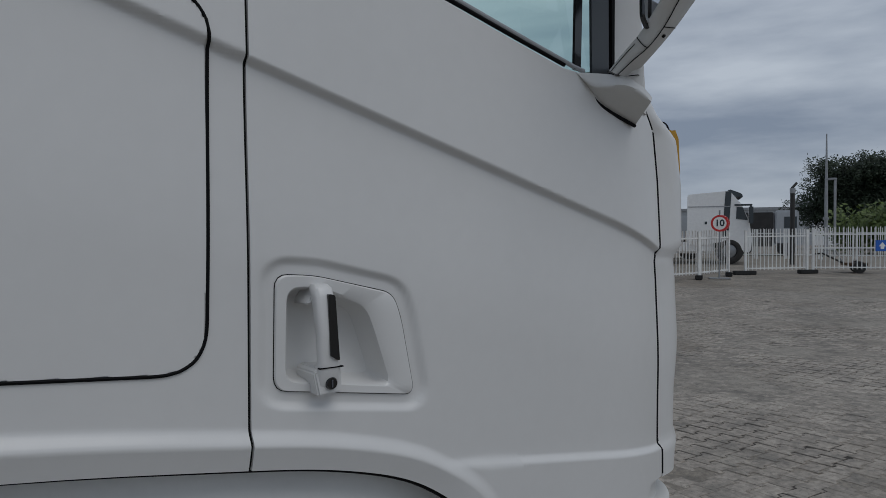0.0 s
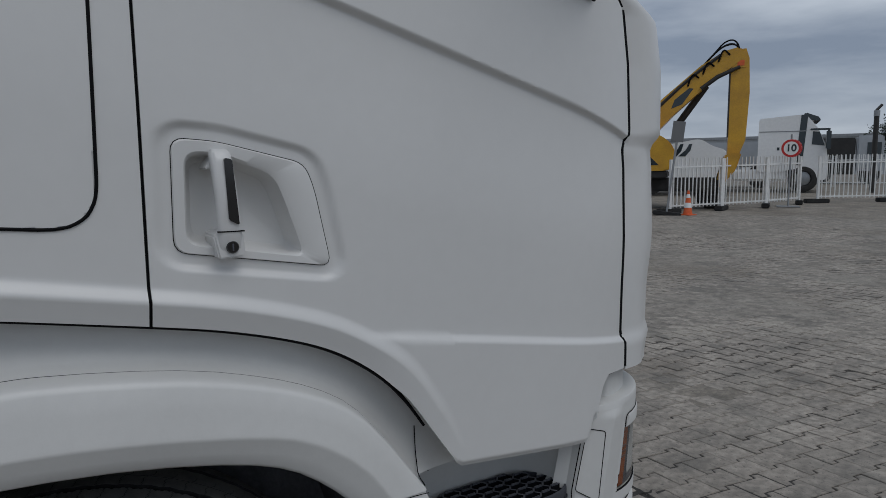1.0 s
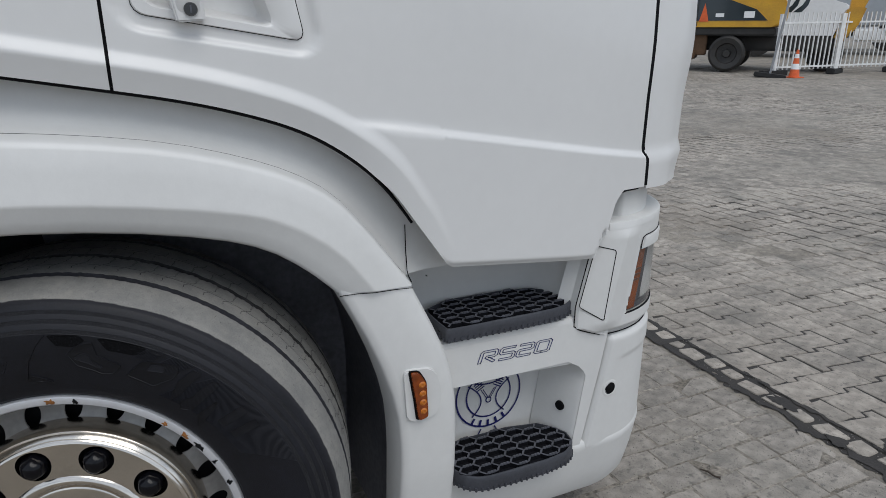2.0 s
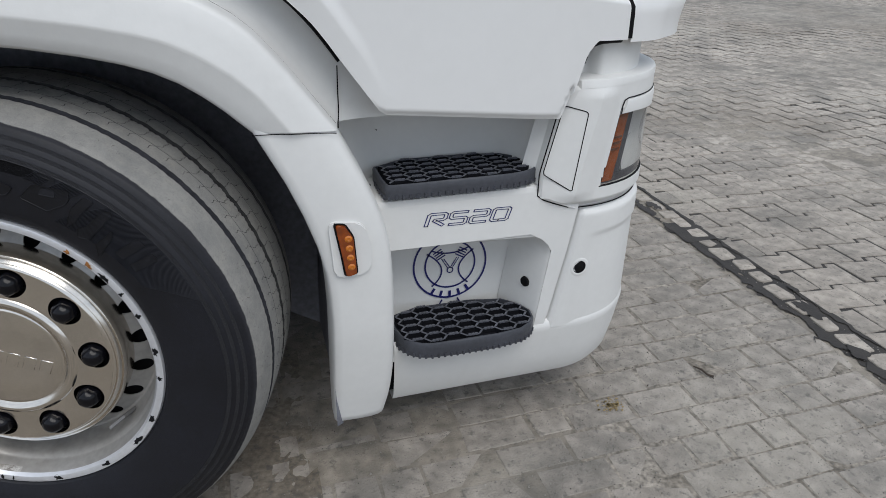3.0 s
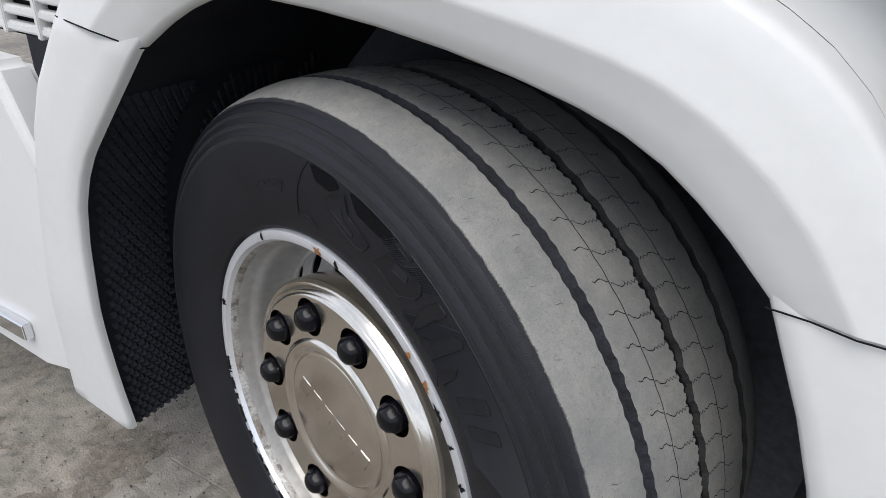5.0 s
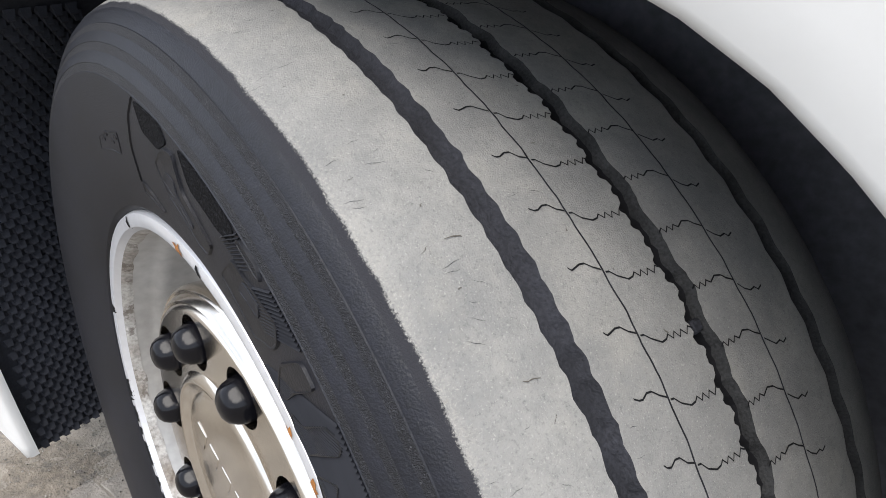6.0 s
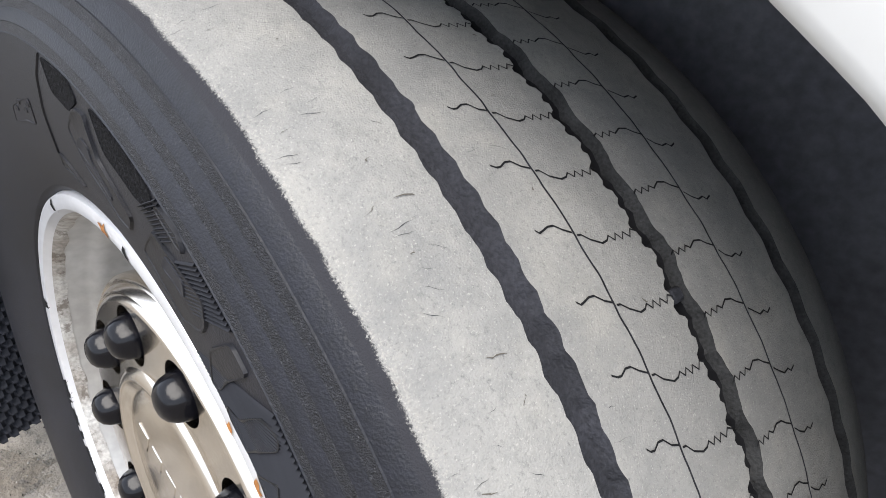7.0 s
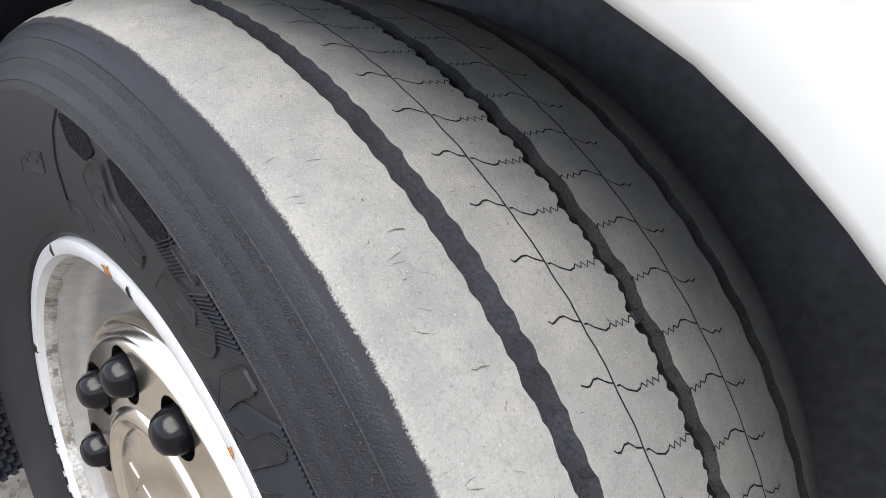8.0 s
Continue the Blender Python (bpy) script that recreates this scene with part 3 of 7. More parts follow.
rows = []
for a, b in zip(GI, GO):
    y = guard_y(a[1])
    row = [(a[0], 0.05, a[1]), (a[0], y + 0.008, a[1]), (a[0] + 0.005, y, a[1])]
    row += [(a.lerp(b, k)[0], y - 0.004 * math.sin(k * 3.1), a.lerp(b, k)[1]) for k in (0.15, 0.35, 0.55, 0.7)]
    row += [(a.lerp(b, k)[0], y + d, a.lerp(b, k)[1]) for k, d in ((0.84, 0.0005), (0.91, 0.005), (0.955, 0.013), (0.985, 0.026), (1.0, 0.055), (1.01, 0.1), (1.0, 0.3))]
    rows.append(row)
guard = part("front_guard", lip(grid_bm(tuck(rows, (-0.012, 0.006, 0.025))), (0, 0.004, -0.002)), PLASTIC, truck, "white plastic wheel guard", smooth=60)
part("guard_joint", tube([(p[0], min(p[1] - 0.0015, -0.0368), p[2] - 0.002) for p in ARCH_ROWS[-1][1:12]], 0.0009, 6), BLACK, guard)
boss = slab([(p[0], p[1]) for p in round_rect([(0.405, 0.598), (0.398, 0.724), (0.468, 0.716), (0.484, 0.66), (0.478, 0.602)], 0.018, 6)], -0.056, -0.035, "y", 0.006, seg=3)
part("marker_boss", boss, PLASTIC, guard)
part("marker_bezel", slab([(p[0], p[1]) for p in round_rect([(0.424, 0.601), (0.4185, 0.65), (0.407, 0.722), (0.432, 0.719), (0.448, 0.69), (0.453, 0.604)], 0.007, 4)], -0.0585, -0.045, "y", 0.002), BLACK, guard)
marker = part("side_marker", slab([(p[0], p[1]) for p in round_rect([(0.4275, 0.604), (0.4215, 0.65), (0.411, 0.719), (0.43, 0.716), (0.445, 0.69), (0.449, 0.608)], 0.006, 4)], -0.066, -0.045, "y", 0.004), AMBER, guard, "amber side marker lamp")
for k in range(4):
    part("lamp_cell", lathe([(0.0, 0.0), (0.0015, 0.004), (0.0, 0.0075), (-0.006, 0.0085)], 16), AMBER_BRIGHT, marker).location = (0.4385 - 0.0012 * k, -0.066, 0.626 + 0.021 * k)

# rear guard of the arch
RI = even(rounded([(-0.512, 0.998), (-0.612, 0.885), (-0.686, 0.8), (-0.734, 0.69), (-0.759, 0.48), (-0.761, 0.33), (-0.752, 0.212)], 1), 40)
RO = even(rounded([(-0.69, 1.02), (-0.8, 0.88), (-0.855, 0.7), (-0.905, 0.5), (-0.935, 0.33), (-0.95, 0.235)], 1), 40)
rows = []
for a, b in zip(RI, RO):
    y = -0.038 + 0.06 * max(0.5 - a[1], 0)
    row = [(a[0], y + 0.014, a[1]), (a[0], y + 0.005, a[1]), (a[0] - 0.005, y, a[1])]
    row += [(a.lerp(b, k)[0], y, a.lerp(b, k)[1]) for k in (0.3, 0.6, 0.85)]
    row += [(a.lerp(b, k)[0], y + d, a.lerp(b, k)[1]) for k, d in ((0.95, 0.008), (1.0, 0.025), (1.0, 0.12))]
    rows.append(row)
rear_guard = part("rear_guard", lip(grid_bm(tuck(rows, (0.02, 0.008, 0.024))), (0, 0.004, -0.002)), PLASTIC, truck, "white plastic rear wheel guard", smooth=60)
part("rear_guard_joint", tube([(p[0] - 0.001, p[1] + 0.001, p[2] - 0.0015) for p in ARCH_ROWS[0][1:14]], 0.0012, 6), BLACK, rear_guard)
skirt = part("side_skirt", slab([(-2.3, 0.24), (-2.3, 0.9), (-1.0, 0.9), (-0.88, 0.62), (-0.95, 0.225), (-1.1, 0.205)], 0.02, 0.1, "y", 0.015, seg=3), PAINT, truck, "white side skirt")
part("skirt_trim", box(-2.2, -1.12, -0.002, 0.02, 0.268, 0.31, 0.003), CHROME, skirt, "bright trim strip")

# black lining of the wheel house with its spray mat
line = [Vector(p) for p in RI[::-1]] + [Vector(p) for p in ARC_IN] + [Vector(p) for p in GI]
line = even(line, 120)
hub = Vector((-0.2, 0.5))
rows = []
for y, k in ((-0.017, 0.003), (0.002, 0.022), (0.2, 0.026), (0.5, 0.026), (0.62, 0.026)):
    rows.append([((p + (p - hub).normalized() * k)[0], y, (p + (p - hub).normalized() * k)[1]) for p in line])
liner = part("arch_liner", grid_bm(rows), [LINER, MAT_RUBBER], truck, "black plastic wheel arch liner", smooth=60)
# light painted in: the same liner is pale in front, dark at the rear
for f in liner.data.polygons:
    f.material_index = 1 if f.center.x < -0.08 else 0
wall_line = [p for p in line if p[0] > -0.28]
# added wall that closes the wheel house, lightened like the front liner
part("liner_end_wall", grid_bm([[((p + (p - hub).normalized() * k)[0], y, (p + (p - hub).normalized() * k)[1]) for p in wall_line] for y, k in ((0.46, 0.026), (0.49, -0.2), (0.52, -0.5))]), LINER, liner)
nb = bmesh.new()
mat_line = even([p + (hub - p).normalized() * -0.022 for p in RI[6:]], 60)
for i in range(0, 59):
    for j in range(26):
        p, q = mat_line[i], mat_line[i + 1]
        y = 0.014 + 0.0175 * j + (0.009 if i % 2 else 0)
        if (j // 4) % 3 == 2:
            continue
        d, c = (q - p).normalized(), (p + q) / 2
        nrm = Vector((-d[1], d[0])) if (Vector((-d[1], d[0]))).dot(hub - c) > 0 else Vector((d[1], -d[0]))
        base = [(c + d * s * 0.0045, y + t * 0.0065) for s, t in ((-1, -1), (1, -1), (1, 1), (-1, 1))]
        v = [nb.verts.new((b[0][0], b[1], b[0][1])) for b in base]
        tip = c + nrm * 0.009 + d * 0.004
        w = [nb.verts.new((tip[0] + d[0] * s * 0.001, y + t * 0.004, tip[1] + d[1] * s * 0.001)) for s, t in ((-1, -1), (1, -1), (1, 1), (-1, 1))]
        nb.faces.new(w)
        for k in range(4):
            nb.faces.new((v[k], v[(k + 1) % 4], w[(k + 1) % 4], w[k]))
part("spray_mat", nb, MAT_RUBBER, liner, "knobbed black spray mat", smooth=0)["kind"] = "stuff"
# Unseen far panel and plain underbody block, added to keep light from underneath.
part("far_skirt", box(-2.3, 1.1, 2.36, 2.42, 0.2, 1.3, 0.01), PAINT, truck, "unseen far side panel that keeps light out")
part("underbody", box(-2.2, 1.1, 0.72, 2.35, 0.42, 1.0, 0.03), MAT_RUBBER, truck, "plain dark block closing the underbody")
part("axle_beam", box(-0.3, -0.12, 0.3, 2.2, 0.42, 0.56, 0.02), LINER, truck, "dark axle beam")

# steps: entry box with two treads
def tread(name, outline, z, thick, cell, parent):
    """A rounded step with a honeycomb of raised ribs and a knurled rim."""
    line = even(rounded(outline, 1, True), 120, True)
    mid = sum(line, Vector((0, 0))) / len(line)
    rows = [[(p[0], p[1], z - thick) for p in line], [(p[0], p[1], z - thick * 0.5) for p in line], [(p[0], p[1], z - 0.004) for p in line]]
    for d, h in ((0.003, 0.0), (0.0065, 0.0), (0.008, -0.011)):
        rows.append([((p + (mid - p).normalized() * d)[0], (p + (mid - p).normalized() * d)[1], z + h) for p in line])
    rows.append([((p + (mid - p) * 0.98)[0], (p + (mid - p) * 0.98)[1], z - 0.011) for p in line])
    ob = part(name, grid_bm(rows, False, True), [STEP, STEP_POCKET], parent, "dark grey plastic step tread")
    # the pocket floor is coloured near black for its shade
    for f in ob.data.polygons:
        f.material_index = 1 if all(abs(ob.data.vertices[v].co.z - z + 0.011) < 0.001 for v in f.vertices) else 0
    poly = [(p[0], p[1]) for p in line]
    w, h = cell
    xs, ys = [p[0] for p in poly], [p[1] for p in poly]
    for r in range(int((max(ys) - min(ys)) / h) + 2):
        for c in range(int((max(xs) - min(xs)) / (0.78 * w)) + 2):
            cx, cy = min(xs) + c * 0.78 * w, min(ys) + r * h + (h / 2 if c % 2 else 0)
            hexa = [(cx - w * 0.28, cy + h * 0.5), (cx + w * 0.28, cy + h * 0.5), (cx + w * 0.5, cy), (cx + w * 0.28, cy - h * 0.5)]
            for (ax, ay), (bx, by) in zip(hexa, hexa[1:]):
                if max(poly_distance(ax, ay, poly), poly_distance(bx, by, poly)) < -0.003:
                    dx, dy = bx - ax, by - ay
                    n = math.hypot(dx, dy)
                    ox, oy = -dy / n * 0.0024, dx / n * 0.0024
                    rb = slab([(ax - ox, ay - oy), (bx - ox, by - oy), (bx + ox, by + oy), (ax + ox, ay + oy)], z - 0.012, z + 0.001, "z")
                    if abs(dy) < 1e-6:
                        for k in (0.25, 0.5, 0.75):
                            tx = ax + dx * k
                            box(tx - 0.0032, tx + 0.0032, ay - 0.003, ay + 0.003, z, z + 0.0035, 0, rb)
                    # shade painted in: rib sides dark, tops and teeth pale
                    rb.normal_update()
                    for f in rb.faces:
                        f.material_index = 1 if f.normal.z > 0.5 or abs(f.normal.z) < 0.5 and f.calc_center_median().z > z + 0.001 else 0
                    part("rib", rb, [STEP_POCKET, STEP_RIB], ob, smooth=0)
    tb = bmesh.new()
    for i in range(0, 120, 2):
        p = line[i] + (line[i] - mid).normalized() * 0.0004
        if p[1] < mid[1] + 0.03:
            slab([(p[0] + 0.0032 * math.cos(q * 0.785), p[1] + 0.0032 * math.sin(q * 0.785)) for q in range(8)], z - thick - 0.001, z - thick + 0.009, "z", 0, tb)
    part("knurled_rim", tb, STEP, ob, smooth=0)
    return ob


eb = bmesh.new()
xs = np.linspace(0.5, 0.925, 14)
profile = [(0.2, 0.98), (0.2, 0.735), (0.19, 0.722), (0.05, 0.72), (0.036, 0.715), (0.033, 0.7), (0.034, 0.62), (0.038, 0.604), (0.05, 0.597), (0.145, 0.592), (0.158, 0.58), (0.162, 0.36), (0.155, 0.34), (0.05, 0.338), (0.036, 0.335), (0.034, 0.3)]
grid_bm([[(x + (0.06 * (0.98 - z) if x > 0.9 else 0), y, z - 0.045 * (x - 0.53) * (1 if 0.55 < z < 0.62 else 0)) for y, z in profile] for x in xs], bm=eb)
entry = part("entry_panel", eb, PLASTIC, truck, "white plastic entry step panel", smooth=50)
RECESS = [(0.3, 0.893), (0.34, 0.9), (0.548, 0.93), (0.575, 0.915), (0.6, 0.87)]
part("recess_end_wall", grid_bm([[(tab(z, RECESS) * (1 - k) + (tab(z, RECESS) - 0.052) * k, 0.0335 + 0.125 * k ** 1.3, z) for k in (0, 0.04, 0.12, 0.3, 0.6, 0.85, 1.0)] for z in np.linspace(0.34, 0.598, 20)]), PLASTIC, entry)
part("side_wall_above_step", grid_bm([[(0.72 * (1 - k) + (min(0.884 + 0.235 * max(z - 0.746, 0), 0.93) - 0.003) * k, 0.1895 - 0.157 * k ** 7, z) for z in np.linspace(0.722, 0.98, 10)] for k in np.linspace(0, 1, 40)]), PLASTIC, entry)
part("cove_panel", grid_bm([[(x, 0.08 + 0.11 * step01(0.41, 0.56, x), z) for z in np.linspace(0.7, 1.24, 6)] for x in np.linspace(0.395, 0.95, 14)]), PLASTIC, entry)
part("cove_seam", tube([(0.436, -0.01, 0.898), (0.44, 0.016, 0.901), (0.444, 0.034, 0.907), (0.446, 0.041, 0.92), (0.4475, 0.05, 0.95), (0.45, 0.058, 1.0)], 0.0012, 6), BLACK, entry)
tread("upper_step", [(0.527, 0.182), (0.527, 0.03), (0.54, 0.02), (0.80, 0.02), (0.87, 0.035), (0.902, 0.075), (0.897, 0.11), (0.82, 0.182)], 0.757, 0.032, (0.052, 0.0275), truck)
tread("lower_step", [(0.546, 0.135), (0.546, 0.03), (0.575, -0.02), (0.63, -0.036), (0.83, -0.036), (0.888, 0.0), (0.897, 0.06), (0.83, 0.135)], 0.382, 0.038, (0.056, 0.03), truck)

# bumper sill and corner
def wrap(u, x0=0.52, y0=0.033, cx=1.0, r=0.255):
    """Along the flank, then round the front corner."""
    s = cx - x0
    if u < s:
        return x0 + u, y0
    a = (u - s) / r
    if a < math.pi / 2:
        return cx + r * math.sin(a), y0 + r * (1 - math.cos(a))
    return cx + r, y0 + r + (u - s - r * math.pi / 2)


SEAM = [(0.18, 0.9), (0.324, 0.928), (0.551, 0.974), (0.644, 0.99), (0.7, 1.0)]
us = list(np.linspace(0.022, 1.0, 60)) + [1.3, 2.0, 2.6]
rows = []
for u in us:
    x, y = wrap(u)
    x2, y2 = wrap(u + 0.01)
    d = Vector((x2 - x, y2 - y)).normalized()
    nrm = Vector((d[1], -d[0]))
    row = []
    for z, off in ((0.345, -0.02), (0.352, -0.008), (0.345, 0.0), (0.33, 0.004), (0.318, 0.002), (0.25, -0.008), (0.185, -0.022), (0.16, -0.038), (0.156, -0.1)):
        row.append((x + nrm[0] * off, y + nrm[1] * off, z))
    rows.append(row)
bumper = part("bumper", grid_bm(rows), PLASTIC, truck, "white plastic front bumper", smooth=50)
rows = []
for z in np.linspace(0.33, 0.652, 48):
    row = []
    u0 = tab(z, SEAM) - 0.52 + 0.004
    for u in [u0, u0 + 0.002, u0 + 0.006, u0 + 0.012, u0 + 0.016] + list(np.linspace(u0 + 0.03, 0.95, 40)) + [1.3, 2.0, 2.6]:
        x, y = wrap(u)
        x2, y2 = wrap(u + 0.01)
        d = Vector((x2 - x, y2 - y)).normalized()
        off = {u0: -0.012, u0 + 0.002: -0.005, u0 + 0.006: -0.001, u0 + 0.012: 0.004}.get(u, 0.0055) - 0.014 * step01(0.634, 0.652, z) - 0.0045 * step01(0.585, 0.572, z) * step01(u0 + 0.03, u0 + 0.09, u)
        row.append((x + d[1] * off, y - d[0] * off, z))
    rows.append(row)
part("bumper_corner", lip(grid_bm(rows), (-0.02, 0.02, 0)), PLASTIC, bumper, smooth=50)
rows = []
for z in list(np.linspace(0.34, 0.5985, 16)) + list(np.linspace(0.6005, 0.703, 6)):
    x1 = tab(z, SEAM) - 0.003
    x0 = tab(z, RECESS) if z < 0.6 else 0.522
    rows.append([(x, 0.0323, z) for x in np.linspace(x0, x1, 6)] + [(x1 + 0.001, 0.04, z)])
part("entry_flank", grid_bm(rows), PLASTIC, bumper, smooth=25)
sensor = part("parking_sensor", lathe([(0.0022, 0.0), (0.0022, 0.007), (0.0018, 0.0075), (0.0012, 0.0125), (0.0022, 0.014), (0.0026, 0.017), (0.0016, 0.02), (-0.004, 0.0225)], 32), [PLASTIC, BLACK], bumper, "round parking sensor")
sensor.matrix_basis = pose(1.008, 0.0295, 0.495, 0, 0, 2) @ Matrix.Scale(1.2, 4)
for f in sensor.data.polygons:
    f.material_index = 1 if math.hypot(f.center.x, f.center.z) < 0.0135 else 0
part("lift_hole", lathe([(0.002, 0.0), (0.002, 0.0125), (-0.003, 0.0135)], 24), BLACK, bumper, "dark round hole").matrix_basis = pose(0.888, 0.078, 0.445, 0, 0, -68)

# headlight unit
def lamp_skin(u, z, out=0.0):
    d = u - 0.448 - 0.19 * (z - 0.7)
    out += 0.013 * max(1 - (abs(d) / 0.07 if d < 0 else d / 0.055), 0) * step01(0.655, 0.7, z) * step01(0.95, 0.91, z)
    x, y = wrap(u, 0.52, 0.028, 1.0, 0.25)
    x2, y2 = wrap(u + 0.01, 0.52, 0.028, 1.0, 0.25)
    d = Vector((x2 - x, y2 - y)).normalized()
    return x + d[1] * out, y - d[0] * out, z


LAMP_EDGE = [(0.655, 0.972), (0.66, 0.955), (0.688, 0.885), (0.746, 0.885), (0.904, 0.922), (0.93, 0.935), (0.952, 0.966)]
LENS_EDGE = [(0.7, 1.034), (0.88, 1.071)]
rows = []
for z in list(np.linspace(0.655, 0.952, 90)):
    u0 = tab(z, LAMP_EDGE) - 0.52
    row = [lamp_skin(u0, z, -0.016), lamp_skin(u0, z, -0.006), lamp_skin(u0 + 0.006, z, 0.0)]
    drop = -0.02 * step01(0.935, 0.952, z) - 0.014 * (1 - step01(0.655, 0.675, z))
    for u in np.linspace(u0 + 0.02, 0.95, 130):
        row.append(lamp_skin(u, z, 0.004 + drop))
    rows.append(row)
hb = grid_bm(rows, keep=lambda c: not (0.703 < c.z < 0.882 and c.x > tab(c.z, LENS_EDGE)))
headlight = part("headlight", lip(hb, (-0.03, 0.03, 0)), PLASTIC, truck, "white headlight housing with amber strip", smooth=12)
flap = [(0.887, 0.748), (0.924, 0.9), (0.98, 0.884), (0.958, 0.703)]
part("headlight_flap_seam", tube([lamp_skin(p[0] - 0.52, p[1], 0.0042) for p in round_rect([flap[3], flap[0], flap[1], flap[2]], 0.008, 4)] + [lamp_skin(0.438, 0.711, 0.0042)], 0.0012, 5), BLACK, headlight, "dark seam")


def lens_sheet(ua, ub, za, zb, out, n=14, slant=True):
    rows = []
    for z in np.linspace(za, zb, n):
        e = (tab(z, LENS_EDGE) - 1.034) if slant else 0
        rows.append([lamp_skin(u + e, z, out) for u in np.linspace(ua, ub, n)])
    return grid_bm(rows)


u_edge = 1.034 - 0.52
part("lens", lip(lens_sheet(u_edge, 0.93, 0.703, 0.882, 0.0), (-0.004, 0.004, 0)), LENS, headlight, "clear headlight lens").visible_shadow = False
part("indicator", lip(lens_sheet(u_edge + 0.008, u_edge + 0.044, 0.708, 0.876, -0.012), (-0.004, 0.008, 0)), AMBER_DARK, headlight, "amber indicator strip")
part("lamp_back", lens_sheet(u_edge + 0.05, 0.94, 0.69, 0.89, -0.05), UNDER, headlight)
part("lamp_frame", lip(lens_sheet(u_edge + 0.044, u_edge + 0.07, 0.703, 0.88, -0.02), (-0.004, 0.008, 0)), STEP, headlight)
part("reflector", lathe([(0.0, 0.05), (-0.02, 0.045), (-0.04, 0.025), (-0.045, 0.0)], 24), CHROME, headlight).matrix_basis = pose(1.13, 0.12, 0.755, 0, 0, 55)
part("reflector", lathe([(0.0, 0.05), (-0.02, 0.045), (-0.04, 0.025), (-0.045, 0.0)], 24), CHROME, headlight).matrix_basis = pose(1.19, 0.19, 0.8, 0, 0, 70)
part("brow", lip(grid_bm([[lamp_skin(u, z, o) for u in np.linspace(0.44, 0.95, 40)] for z, o in ((0.934, 0.0045), (0.947, 0.0045), (0.951, 0.003), (0.953, -0.002), (0.953, -0.09))]), (-0.02, 0.02, 0)), PLASTIC, headlight)
edge = [lamp_skin(u_edge, 0.703, 0.001)] + [lamp_skin(u_edge + tab(z, LENS_EDGE) - 1.034, z, 0.001) for z in np.linspace(0.703, 0.882, 8)] + [lamp_skin(u, 0.882, 0.001) for u in np.linspace(u_edge + 0.06, 0.93, 12)]
part("lens_frame", tube(edge, 0.0028, 6), BLACK, headlight, "black lens frame")
part("lens_frame", tube([lamp_skin(u, 0.703, 0.001) for u in np.linspace(u_edge, 0.93, 16)], 0.0028, 6), BLACK, headlight, "black lens frame")
part("lens_brow", lip(grid_bm([[lamp_skin(u, z - 0.02 * max(u - 0.6, 0) / 0.3 * (1 if z < 0.885 else 0), o) for u in np.linspace(u_edge + 0.05 - (0.012 if z < 0.89 else 0), 0.93, 24)] for z, o in ((0.868, 0.002), (0.871, 0.008), (0.892, 0.009), (0.899, 0.007), (0.902, 0.001))]), (-0.004, 0.006, 0)), PLASTIC, headlight, "white brow over the lens")
part("brow_joint", tube([lamp_skin(u_edge + 0.037, 0.87, 0.005), lamp_skin(u_edge + 0.037, 0.888, 0.006), lamp_skin(u_edge + 0.042, 0.9, 0.006)] + [lamp_skin(u, 0.9035, 0.005) for u in np.linspace(u_edge + 0.055, 0.93, 18)], 0.0014, 5), BLACK, headlight, "dark joint")
for k in range(3):
    part("indicator_bar", lip(lens_sheet(u_edge + 0.014, u_edge + 0.038, 0.782 + 0.014 * k, 0.787 + 0.014 * k, -0.009, 3), (-0.001, 0.003, 0)), BROWN_AMBER, headlight, "dark bar in the indicator")
part("lamp_base", lip(lens_sheet(u_edge + 0.012, 0.8, 0.704, 0.722, -0.018, slant=False), (-0.004, 0.008, 0)), STEP, headlight, "dark lamp base")
# neck between headlight and cab corner
neck = part("corner_neck", grid_bm([[lamp_skin(u, z, -0.03 - 0.026 * (1 - step01(0.478, 0.51, u)) - 0.02 * step01(0.62, 0.9, u)) for u in np.linspace(0.4, 0.95, 90)] for z in (0.945, 0.953, 1.0, 1.06)]), PLASTIC, truck, "white neck above the headlight")
part("neck_seam", tube([lamp_skin(0.479, z, -0.052) for z in (1.05, 1.02, 0.99)] + [lamp_skin(0.473, 0.974, -0.052), lamp_skin(0.455, 0.968, -0.052), lamp_skin(0.42, 0.966, -0.052)], 0.0016, 5), BLACK, neck, "dark joint")

# dark joints round the headlight and the bumper corner
part("lamp_gap", tube([lamp_skin(u, 0.6535, -0.006) for u in np.linspace(0.452, 0.95, 30)], 0.0017, 6), BLACK, headlight, "dark joint under the headlight")
part("lamp_side_gap", tube([lamp_skin(tab(z, LAMP_EDGE) - 0.5225, z, -0.004) for z in np.linspace(0.657, 0.94, 24)], 0.0015, 6), BLACK, headlight, "dark joint")
part("corner_gap", tube([(tab(z, SEAM) + 0.0005, 0.037, z) for z in np.linspace(0.36, 0.65, 20)], 0.0011, 6), UNDER, bumper, "dark joint")
part("door_edge_gap", tube([(x + 0.006, side_y(x, z) + 0.016, z) for x, z in [tuple(v) for v in even(rounded([(0.897, 0.885), (0.928, 0.941), (0.95, 1.005), (0.975, 1.03), (1.05, 1.027)], 1), 24)]], 0.006, 8), BLACK, door, "dark line along the edge gap")

